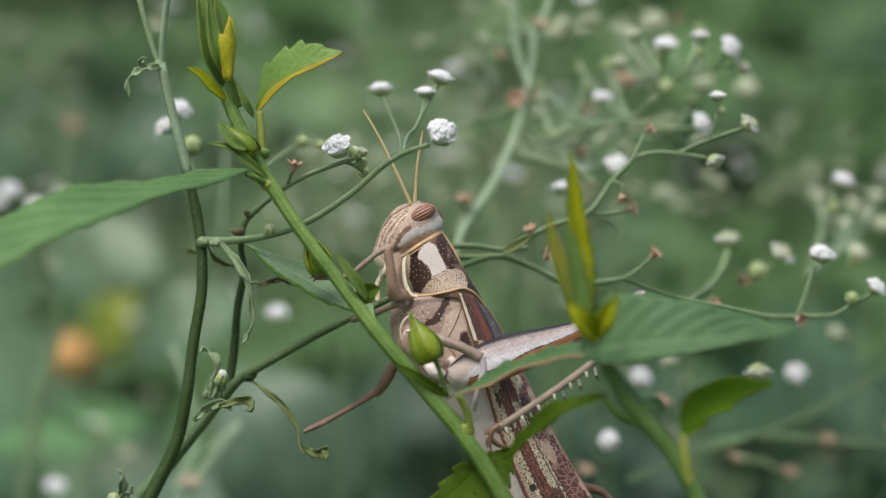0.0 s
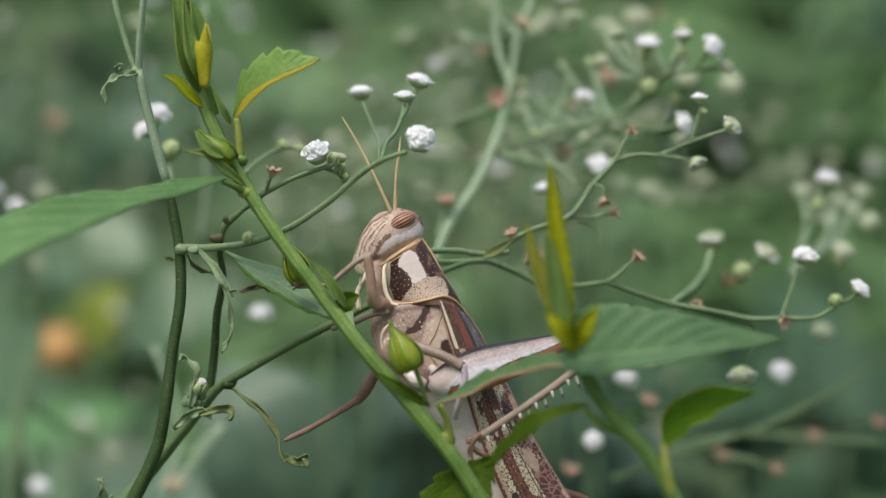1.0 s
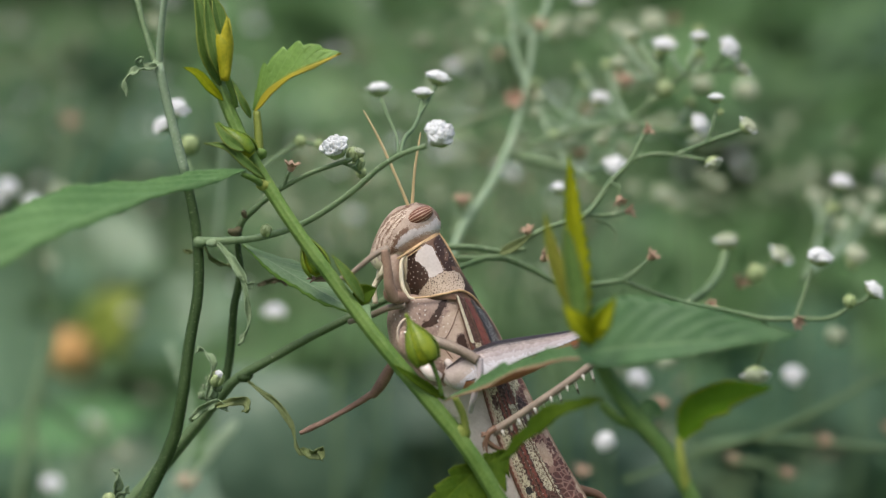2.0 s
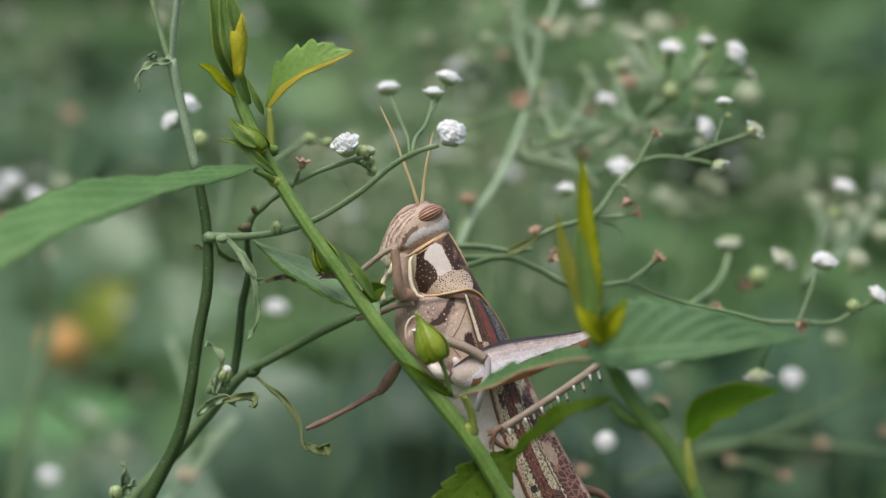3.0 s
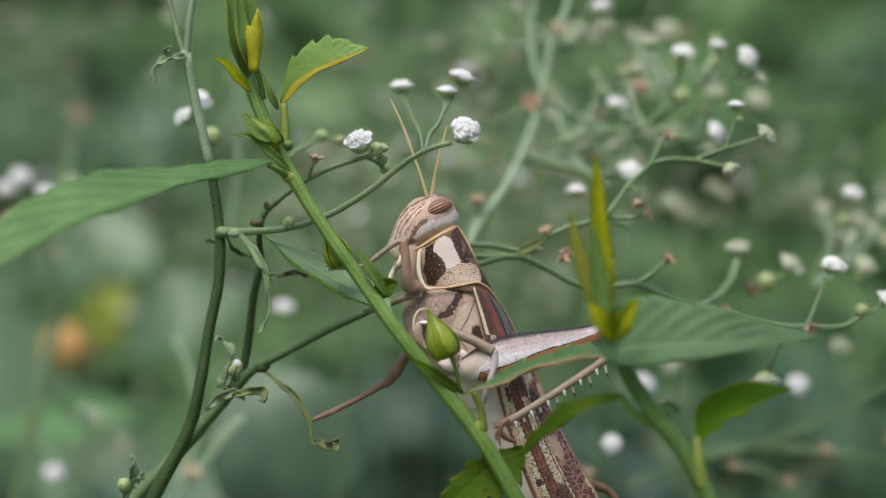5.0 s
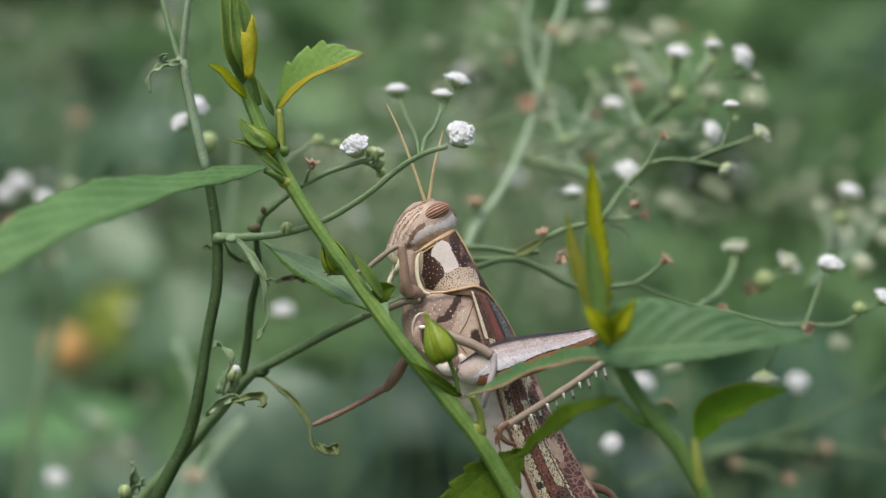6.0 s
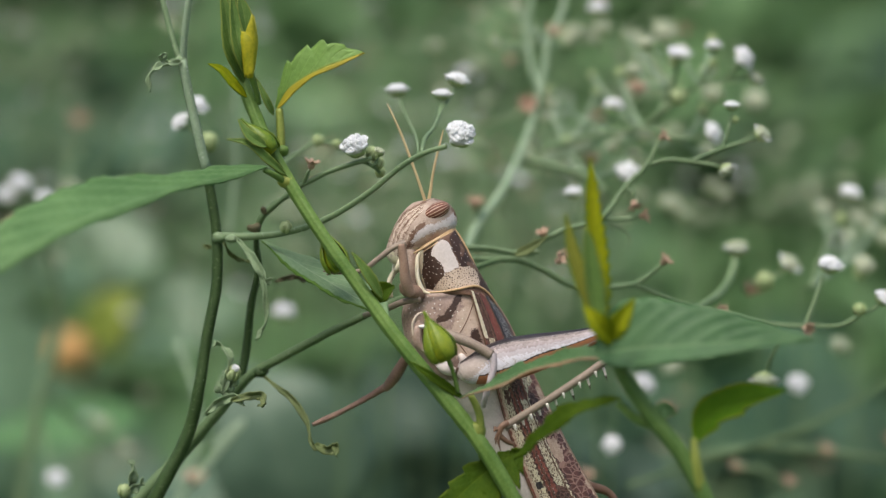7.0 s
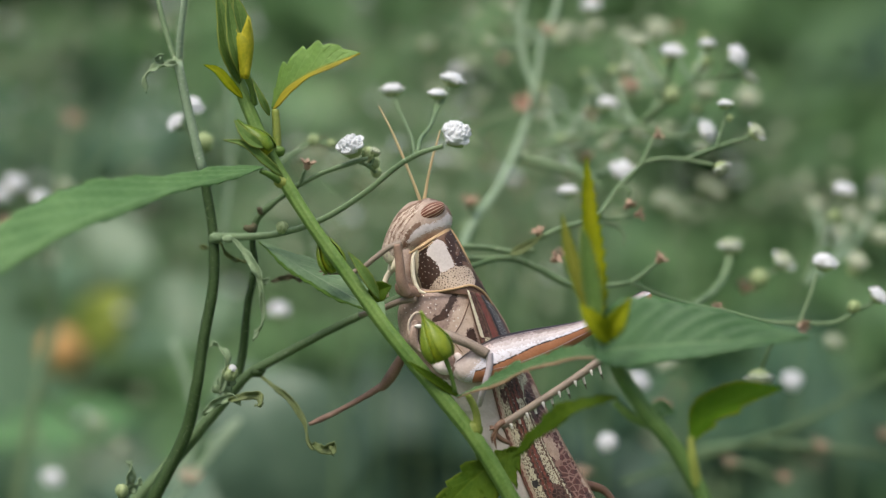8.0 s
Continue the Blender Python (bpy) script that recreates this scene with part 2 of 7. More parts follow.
H_INK = tissue("blue_black_cuticle", (0.016, 0.013, 0.016), (0.045, 0.036, 0.040), fine=4800, broad=480, rough=0.38, rel=0.5)
H_LILACMID = tissue("mid_lilac_cuticle", (0.40, 0.35, 0.375), (0.58, 0.52, 0.555), fine=3600, broad=480, rough=0.34, rel=0.5, spec=0.5)
H_WHITE = tissue("white_tubercle", (0.75, 0.70, 0.65), (0.82, 0.78, 0.74), rough=0.4)


def wing_mat(name, c1, c2, net, width=0.10, amount=0.8, cell=2.0, stretch=1.0):
    """Wing membrane with a net of fine veins; uv in tenths of a metre."""
    m, nt, bs = base_mat(name)
    uv = nt.nodes.new("ShaderNodeUVMap")
    mp = nt.nodes.new("ShaderNodeMapping")
    mp.inputs["Scale"].default_value = (100.0, 100.0 * stretch, 1.0)
    nt.links.new(uv.outputs[0], mp.inputs["Vector"])
    f = noise_node(nt, 1500, 3)
    col = mix_color(nt, ramp(nt, f, 0.35, 0.65), c1, c2)
    vo = nt.nodes.new("ShaderNodeTexVoronoi")
    vo.feature = "DISTANCE_TO_EDGE"
    vo.inputs["Scale"].default_value = cell
    vo.inputs["Randomness"].default_value = 0.75
    nt.links.new(mp.outputs[0], vo.inputs["Vector"])
    k = ramp(nt, vo.outputs["Distance"], width, width * 0.4)
    col = mix_color(nt, math_node(nt, "MULTIPLY", k, amount), col, net)
    nt.links.new(col, bs.inputs["Base Color"])
    bs.inputs["Roughness"].default_value = 0.4
    bump(nt, bs, k, 0.6, 0.00012)
    return m


WINGS = [wing_mat("wing_lattice", (0.10, 0.06, 0.045), (0.22, 0.15, 0.10), (0.70, 0.63, 0.46), 0.18, 0.95, 2.2, 1.6),
         wing_mat("wing_dark", (0.035, 0.014, 0.012), (0.075, 0.032, 0.026), (0.24, 0.13, 0.10), 0.10, 0.55, 1.7),
         wing_mat("wing_maroon", (0.20, 0.055, 0.04), (0.30, 0.09, 0.065), (0.09, 0.03, 0.024), 0.09, 0.6, 1.6, 2.0),
         wing_mat("wing_tan", (0.46, 0.32, 0.24), (0.60, 0.45, 0.35), (0.33, 0.20, 0.14), 0.07, 0.45, 1.5),
         wing_mat("wing_brown", (0.13, 0.05, 0.038), (0.21, 0.085, 0.062), (0.45, 0.28, 0.22), 0.10, 0.8, 1.2),
         wing_mat("wing_black", (0.014, 0.012, 0.014), (0.035, 0.028, 0.03), (0.07, 0.055, 0.055), 0.08, 0.5, 2.0),
         wing_mat("wing_cream", (0.66, 0.60, 0.45), (0.79, 0.73, 0.58), (0.45, 0.36, 0.27), 0.05, 0.4, 1.4),
         wing_mat("wing_speckle", (0.02, 0.016, 0.02), (0.05, 0.04, 0.045), (0.50, 0.47, 0.47), 0.11, 0.7, 2.6, 0.7),
         wing_mat("wing_chestnut", (0.09, 0.032, 0.025), (0.16, 0.06, 0.045), (0.38, 0.22, 0.17), 0.10, 0.8, 1.2)]

# ---- builders (millimetres in, metres out) ----
ORG = {}
GROUND = -640.0


def V(p):
    return Vector(p)


def spline(pts, n):
    """Smooth curve through the points, n steps in all, for vectors or numbers; tangents weighed by the gaps."""
    p = [np.array(q, float) for q in pts]
    last = len(p) - 1
    gap = [max(float(np.linalg.norm(b - a)), 1e-6) if p[0].ndim else 1.0 for a, b in zip(p, p[1:])]
    tan = []
    for i in range(last + 1):
        if i == 0:
            tan.append((p[1] - p[0]) / gap[0])
        elif i == last:
            tan.append((p[i] - p[i - 1]) / gap[i - 1])
        else:
            tan.append(((p[i + 1] - p[i]) / gap[i] * gap[i - 1] + (p[i] - p[i - 1]) / gap[i - 1] * gap[i]) / (gap[i] + gap[i - 1]))
    out = []
    for i in range(n + 1):
        f = i / n * last
        k = min(int(f), last - 1)
        t = f - k
        a, b, g = p[k], p[k + 1], gap[k]
        out.append((2 * t ** 3 - 3 * t * t + 1) * a + (t ** 3 - 2 * t * t + t) * g * tan[k] + (3 * t * t - 2 * t ** 3) * b + (t ** 3 - t * t) * g * tan[k + 1])
    return out


def tube(bm, pts, radii, seg=10, n=0, ridge=0.0, lumps=0.0, closed=True):
    n = n or 6 * (len(pts) - 1)
    c = [V(q) for q in spline(pts, n)]
    r = [float(q) for q in spline(radii, n)]
    up = V((0.13, -1, 0.21)).normalized()
    rings = []
    for i, p in enumerate(c):
        t = (c[min(i + 1, n)] - c[max(i - 1, 0)]).normalized()
        up = (up - t * up.dot(t)).normalized()
        s = t.cross(up)
        ring = []
        for j in range(seg):
            a = 2 * math.pi * j / seg
            rr = max(r[i], 0.01) * (1 + ridge * math.cos(7 * a) + 0.4 * ridge * math.cos(3 * a + 1))
            if lumps:
                rr *= 1 + lumps * noise.noise(p * 0.9 + V((a, 0, 0)))
            ring.append(bm.verts.new(p + (up * math.cos(a) + s * math.sin(a)) * rr))
        rings.append(ring)
    for a, b in zip(rings, rings[1:]):
        for j in range(seg):
            bm.faces.new((a[j], a[(j + 1) % seg], b[(j + 1) % seg], b[j]))
    if closed:
        bm.faces.new(rings[0][::-1])
        bm.faces.new(rings[-1])


def loft(bm, secs, n=40, seg=40, pick=None, power=1.0):
    """Body shell between two outlines: (left point, right point, half depth)."""
    L = spline([s[0] for s in secs], n)
    R = spline([s[1] for s in secs], n)
    H = [float(q) for q in spline([s[2] for s in secs], n)]
    rings = []
    for i in range(n + 1):
        l, r = V(L[i]), V(R[i])
        c, h = (l + r) / 2, (r - l) / 2
        ring = []
        for j in range(seg):
            a = 2 * math.pi * j / seg
            ca, sa = math.cos(a), math.sin(a)
            sa = math.copysign(abs(sa) ** power, sa)
            ring.append(bm.verts.new(c + h * ca + V((0, -max(H[i], 0.02) * sa, 0))))
        rings.append(ring)
    for i, (a, b) in enumerate(zip(rings, rings[1:])):
        for j in range(seg):
            f = bm.faces.new((a[j], a[(j + 1) % seg], b[(j + 1) % seg], b[j]))
            if pick:
                f.material_index = pick((i + 0.5) / n, 2 * math.pi * (j + 0.5) / seg, f.calc_center_median())
    bm.faces.new(rings[0][::-1])
    bm.faces.new(rings[-1])
    return rings


def sheet(bm, fn, nu, nv, thick):
    """A thin two-sided sheet fn(u, v), with thickness along its normals and uv = (u, v)."""
    uvl = bm.loops.layers.uv.verify()
    P = [[V(fn(i / nu, j / nv)) for j in range(nv + 1)] for i in range(nu + 1)]
    top, bot = [], []
    for i in range(nu + 1):
        a, b = [], []
        for j in range(nv + 1):
            du = P[min(i + 1, nu)][j] - P[max(i - 1, 0)][j]
            dv = P[i][min(j + 1, nv)] - P[i][max(j - 1, 0)]
            nrm = du.cross(dv)
            nrm = nrm.normalized() if nrm.length > 1e-9 else V((0, -1, 0))
            a.append(bm.verts.new(P[i][j] + nrm * thick / 2))
            b.append(bm.verts.new(P[i][j] - nrm * thick / 2))
        top.append(a)
        bot.append(b)

    def quad(vs, uvs):
        f = bm.faces.new(vs)
        for lp, w in zip(f.loops, uvs):
            lp[uvl].uv = w

    for i in range(nu):
        for j in range(nv):
            w = [(i / nu, j / nv), ((i + 1) / nu, j / nv), ((i + 1) / nu, (j + 1) / nv), (i / nu, (j + 1) / nv)]
            quad((top[i][j], top[i + 1][j], top[i + 1][j + 1], top[i][j + 1]), w)
            quad((bot[i][j + 1], bot[i + 1][j + 1], bot[i + 1][j], bot[i][j]), [w[3], w[2], w[1], w[0]])
        for j in (0, nv):
            w = [(i / nu, j / nv)] * 2 + [((i + 1) / nu, j / nv)] * 2
            vs = (top[i][j], bot[i][j], bot[i + 1][j], top[i + 1][j])
            quad(vs if j == 0 else vs[::-1], w)
    for i in (0, nu):
        for j in range(nv):
            vs = (top[i][j], top[i][j + 1], bot[i][j + 1], bot[i][j])
            quad(vs if i == 0 else vs[::-1], [(i / nu, j / nv)] * 4)


def blade(bm, rib, width, face=(0, -1, 0.3), fold=25, teeth=0, depth=0.12, peak=0.4, nu=48, nv=12, thick=0.16, quilt=0.12, wave=0.0, tip=0.9, twist=0.0, sides=(1.0, 1.0), tooth_side=0, halves=None):
    """Leaf blade along a midrib; face: the way its upper side looks; halves: half widths along each side in place of width, peak and tip."""
    c = [V(q) for q in spline(rib, nu)]
    total = sum((b - a).length for a, b in zip(c, c[1:]))

    prof = [[float(q) for q in spline(h, nu)] for h in halves] if halves else None

    def half(u, x):
        if prof:
            w = prof[x > 0][min(int(round(u * nu)), nu)]
            if teeth and x * tooth_side >= 0:
                w *= 1 - depth * (1 - (u * teeth) % 1.0)
            return max(w, 0.03)
        e1 = math.log(0.5) / math.log(peak)
        s = u ** e1
        w = math.sin(math.pi * min(max(s, 0), 1)) ** tip
        if teeth and x * tooth_side >= 0:
            w *= 1 - depth * (1 - (u * teeth) % 1.0)
        return width / 2 * max(w, 0.015)

    def fn(u, v):
        i = min(int(round(u * nu)), nu)
        t = (c[min(i + 1, nu)] - c[max(i - 1, 0)]).normalized()
        f = V(face)
        f = (f - t * f.dot(t)).normalized()
        s = t.cross(f)
        tw = radians(twist) * u
        f, s = f * math.cos(tw) + s * math.sin(tw), s * math.cos(tw) - f * math.sin(tw)
        x = 2 * v - 1
        side = sides[0] if x < 0 else sides[1]
        w = half(u, x) * abs(x) * side
        a = radians(fold)
        q = quilt * math.cos(2 * math.pi * (u * 9 - abs(x) * 2.6)) * min(abs(x) * 3, 1) * min(1, 6 * u, 6 * (1 - u))
        wv = wave * math.sin(u * 17 + (2 if x < 0 else 0)) * x * x
        return c[i] + s * (math.copysign(w, x) * math.cos(a)) + f * (w * math.sin(a) * 0.8 + q + wv)

    sheet(bm, fn, nu, nv, thick)
    return total


def ball(bm, c, r, seg=6, rings=4, stretch=(1, 1, 1), turn=None):
    """Small rounded lump."""
    turn = turn or Matrix.Identity(3)
    c = V(c)
    rows = []
    for i in range(1, rings):
        th = math.pi * i / rings
        rows.append([bm.verts.new(c + turn @ V((r * stretch[0] * math.sin(th) * math.cos(2 * math.pi * j / seg), r * stretch[1] * math.sin(th) * math.sin(2 * math.pi * j / seg),
                                                r * stretch[2] * math.cos(th)))) for j in range(seg)])
    t = bm.verts.new(c + turn @ V((0, 0, r * stretch[2])))
    b = bm.verts.new(c - turn @ V((0, 0, r * stretch[2])))
    for j in range(seg):
        k = (j + 1) % seg
        bm.faces.new((t, rows[0][j], rows[0][k]))
        bm.faces.new((b, rows[-1][k], rows[-1][j]))
        for a, d in zip(rows, rows[1:]):
            bm.faces.new((a[j], d[j], d[k], a[k]))


def mesh_of(name, bm, mats, origin=(0, 0, 0), smooth=True):
    bmesh.ops.recalc_face_normals(bm, faces=bm.faces[:])
    o = V(origin)
    for v in bm.verts:
        v.co = (v.co - o) * 0.001
    for f in bm.faces:
        f.smooth = smooth
    me = bpy.data.meshes.new(name)
    bm.to_mesh(me)
    bm.free()
    for m in mats if isinstance(mats, (list, tuple)) else [mats]:
        me.materials.append(m)
    return me


def thing(name, base, label, category, group=""):
    ob = new(name)
    ob.empty_display_size = 0.01
    ob.location = V(base) * 0.001
    ORG[ob] = V(base)
    return tagged(ob, label, category, group)


def part(name, bm, mats, parent, label="", origin=None, smooth=True):
    o = V(origin) if origin is not None else ORG[parent]
    ob = new(name, mesh_of(name, bm, mats, o, smooth))
    ob.parent = parent
    ob.location = (o - ORG[parent]) * 0.001
    ORG[ob] = o
    return tagged(ob, label)


def stalk(parent, pts, radii, mat, name="branch", label="", ridge=0.05, seg=10, lumps=0.0):
    bm = bmesh.new()
    tube(bm, pts, radii, seg, ridge=ridge, lumps=lumps)
    return part(name, bm, mat, parent, label)


def fuzz(parent, pts, radii, count, length, mat, seed):
    """Short downy hairs all round a stalk, one mesh."""
    rnd = random.Random(seed)
    n = 40
    c = [V(q) for q in spline(pts, n)]
    r = [float(q) for q in spline(radii, n)]
    vs, fs = [], []
    o = ORG[parent]
    for _ in range(count):
        f = rnd.random() * (n - 1)
        i = int(f)
        p = c[i].lerp(c[i + 1], f - i)
        t = (c[i + 1] - c[i]).normalized()
        d = V((rnd.gauss(0, 1), rnd.gauss(0, 1), rnd.gauss(0, 1)))
        d = (d - t * d.dot(t)).normalized()
        s = t.cross(d)
        b = p + d * r[i] * 0.93
        e = p + d * (r[i] + length * rnd.uniform(0.5, 1.2)) + t * length * rnd.uniform(-0.4, 0.4)
        k = len(vs)
        vs += [b + s * 0.03, b - s * 0.03, b + t * 0.05, e]
        fs += [(k, k + 1, k + 3), (k + 1, k + 2, k + 3), (k + 2, k, k + 3)]
    me = bpy.data.meshes.new("hairs")
    me.from_pydata([(v - o) * 0.001 for v in vs], [], fs)
    me.materials.append(mat)
    ob = new("hairs", me)
    ob.parent = parent
    return tagged(ob, "short pale down", kind="stuff")


def node_knob(parent, at, r, mat, label="swollen leaf node"):
    bm = bmesh.new()
    ball(bm, at, r, 14, 10, (1.15, 1.0, 0.85))
    for v in bm.verts:
        v.co += (v.co - V(at)) * 0.25 * noise.noise(v.co * 1.3)
    return part("node", bm, mat, parent, label)


def leaf(parent, rib, width, mat, label="", name="leaf", **kw):
    bm = bmesh.new()
    blade(bm, rib, width, **kw)
    return part(name, bm, mat, parent, label)


# flower heads of the white weed: shared meshes, axis +z, base at the origin
def flower_meshes(seed, span=1.0):
    rnd = random.Random(seed)
    bm = bmesh.new()
    seg = 24
    rows = []
    off = V((seed * 7.3, seed * 3.1, 0))
    high = 0.75 + 0.42 * span
    for i in range(7):
        th = math.pi * 0.53 * (1 - i / 7)
        row = []
        for j in range(seg):
            a = 2 * math.pi * j / seg
            p = V((math.sin(th) * math.cos(a), math.sin(th) * math.sin(a), math.cos(th)))
            k = 1 + 0.14 * noise.noise(p * 1.9 + off)
            row.append(bm.verts.new((1.62 * k * p.x, 1.62 * k * p.y, 1.55 + high * k * p.z)))
        rows.append(row)
    for a, b in zip(rows, rows[1:]):
        for j in range(seg):
            bm.faces.new((a[j], a[(j + 1) % seg], b[(j + 1) % seg], b[j]))
    bm.faces.new(rows[0][::-1])
    bm.faces.new(rows[-1])
    # many small disc florets crowd the head, some open and taller
    for i in range(36):
        r = 1.62 * math.sqrt((i + 0.5) / 36) * rnd.uniform(0.92, 1.06)
        a = i * 2.399963 + rnd.uniform(-0.15, 0.15)
        h = 1.55 + high * math.sqrt(max(0.02, 1 - (r / 1.72) ** 2)) + rnd.uniform(-0.26, -0.06)
        lean = V((math.cos(a) * r * 0.55, math.sin(a) * r * 0.55, 1)).to_track_quat("Z", "Y").to_matrix()
        ball(bm, (r * math.cos(a), r * math.sin(a), h), rnd.uniform(0.28, 0.43), 8, 5, (1, 1, rnd.uniform(0.9, 1.3)), lean)
    white = mesh_of("florets", bm, PETAL)
    bm = bmesh.new()
    lens = [(0.25, 0.4), (0.7, 0.5), (1.2, 0.8), (1.5, 1.15), (1.6, 1.45), (1.4, 1.7)]
    seg = 20
    rows = []
    for r, z in lens:
        rows.append([bm.verts.new((r * (1 + 0.09 * math.cos(5 * 2 * math.pi * j / seg)) * math.cos(2 * math.pi * j / seg), r * (1 + 0.09 * math.cos(5 * 2 * math.pi * j / seg)) * math.sin(2 * math.pi * j / seg), z))
                     for j in range(seg)])
    for a, b in zip(rows, rows[1:]):
        for j in range(seg):
            bm.faces.new((a[j], a[(j + 1) % seg], b[(j + 1) % seg], b[j]))
    bm.faces.new(rows[0][::-1])
    bm.faces.new(rows[-1])
    cup = mesh_of("involucre", bm, INVOL)
    bm = bmesh.new()

    def ray(u, v):
        w = v * 2 - 1
        x = w * (0.4 + 0.36 * math.sin(math.pi * min(0.15 + u * 0.75, 1)))
        return (1.2 + (1.22 - 0.16 * (1 - abs(w)) * u - 0.22 * w * w) * u, x, 1.66 + 0.30 * math.sin(u * 2.0) + 0.06 * w * w * u)

    sheet(bm, ray, 6, 8, 0.16)
    petal = mesh_of("ray_floret", bm, PETAL)
    return white, cup, petal


FLOWERS = [flower_meshes(s, sp) for s, sp in ((1, 1.0), (2, 1.3), (3, 0.7), (4, 1.6))]
# the same heads in the dimmed floret colour
DIM_HEADS = [m[0].copy() for m in FLOWERS]
for me in DIM_HEADS:
    me.materials[0] = PETAL_DIM
FRND = random.Random(11)


def flower(parent, at, up=(0, 0, 1), size=1.0, kind=None, rays=5, old_or_dim=False, squash=1.0, reach=1.0):
    k = FRND.randrange(4) if kind is None else kind
    size *= 0.9
    white, cup, petal = FLOWERS[k]
    ob = new("flower_head", DIM_HEADS[k] if old_or_dim else white)
    ob.parent = parent
    turn = V(up).to_track_quat("Z", "Y").to_matrix().to_4x4() @ Matrix.Rotation(FRND.uniform(0, 6.28), 4, "Z")
    at = V(at) - V(up).normalized() * 1.6 * size
    ob.matrix_basis = Matrix.Translation((at - ORG[parent]) * 0.001) @ turn @ Matrix.Diagonal((size, size, size * squash, 1))
    if old_or_dim:
        tagged(ob, "greenish-cream flower head, coloured dimmer")
    c = new("involucre", cup)
    c.parent = ob
    for i in range(rays):
        p = new("ray_floret", petal)
        p.parent = ob
        p.matrix_basis = Matrix.Rotation(2 * math.pi * (i + FRND.uniform(-0.1, 0.1)) / 5, 4, "Z") @ Matrix.Diagonal((reach, 1.0, 1.0, 1.0))
    return ob


def calyx_mesh():
    rnd = random.Random(5)
    bm = bmesh.new()
    seg = 30
    jag = [rnd.uniform(0.7, 1.35) for _ in range(6)]
    rows = []
    for i, (r, z) in enumerate([(0.2, -0.2), (0.5, 0.1), (0.62, 0.5), (0.6, 0.9), (0.85, 1.3), (1.15, 1.55), (1.3, 1.55), (1.05, 1.4), (0.7, 1.1), (0.3, 0.9)]):
        row = []
        for j in range(seg):
            lobe = abs((j % 5) - 2) / 2.0
            k = jag[j // 5]
            f = max(0, i - 2) / 4 if i < 7 else 1
            rr = r * (1 - 0.42 * lobe * min(f, 1)) * (1 + (k - 1) * min(f, 1))
            row.append(bm.verts.new((rr * math.cos(2 * math.pi * j / seg), rr * math.sin(2 * math.pi * j / seg), z - 0.55 * lobe * min(f, 1) + 0.1 * rnd.uniform(-1, 1))))
        rows.append(row)
    for a, b in zip(rows, rows[1:]):
        for j in range(seg):
            bm.faces.new((a[j], a[(j + 1) % seg], b[(j + 1) % seg], b[j]))
    bm.faces.new(rows[0][::-1])
    bm.faces.new(rows[-1])
    return mesh_of("dry_calyx", bm, DRY)


CALYX = calyx_mesh()


def calyx(parent, at, up=(0, 0, 1), size=1.0):
    ob = new("dry_calyx", CALYX)
    ob.parent = parent
    turn = V(up).to_track_quat("Z", "Y").to_matrix().to_4x4() @ Matrix.Rotation(FRND.uniform(0, 6.28), 4, "Z")
    ob.matrix_basis = Matrix.Translation((V(at) - ORG[parent]) * 0.001) @ turn @ Matrix.Diagonal((size * 0.78, size * 0.78, size * 0.78, 1))
    return tagged(ob, "shrivelled reddish-brown seed calyx")


def small_bud(parent, at, r=0.8, up=(0, 0, 1), mat=None):
    bm = bmesh.new()
    turn = V(up).to_track_quat("Z", "Y").to_matrix()
    ball(bm, at, r, 10, 7, (1, 1, 1.15), turn)
    for i in range(5):
        a = i * 1.257
        o = V(at)

        def fn(u, v):
            th = 2.7 - 2.1 * u
            w = (v * 2 - 1) * 0.55 * math.sin(math.pi * (0.2 + 0.72 * u))
            return o + turn @ V((r * 1.1 * math.sin(th) * math.cos(a + w), r * 1.1 * math.sin(th) * math.sin(a + w), r * 1.25 * math.cos(th)))
        sheet(bm, fn, 6, 4, 0.1)
    return part("flower_bud", bm, mat or INVOL, parent)

# ---- ground, hedge and far weeds ----


def rise(y):
    """The ground climbs to a weedy bank behind the plants; metres."""
    t = min(max((y - 0.9) / 3.2, 0), 1)
    return GROUND * 0.001 + 2.3 * t * t * (3 - 2 * t)


def ground():
    bm = bmesh.new()
    n = 200
    vs = []
    for i in range(n + 1):
        row = []
        for j in range(n + 1):
            x, y = (math.copysign(abs(a) ** 4, a) for a in (2 * i / n - 1, 2 * j / n - 1))
            x, y = x * 900, y * 900
            near = max(0.0, 1 - math.hypot(x, y) / 30)
            row.append(bm.verts.new((x, y, rise(y) + 0.03 * near * noise.noise(V((x * 1.5, y * 1.5, 0))))))
        vs.append(row)
    for i in range(n):
        for j in range(n):
            bm.faces.new((vs[i][j], vs[i + 1][j], vs[i + 1][j + 1], vs[i][j + 1]))
    me = bpy.data.meshes.new("ground")
    bm.to_mesh(me)
    bm.free()
    me.materials.append(SOIL)
    tagged(new("ground", me), "bare brown soil under the weeds", "ground", kind="structure")


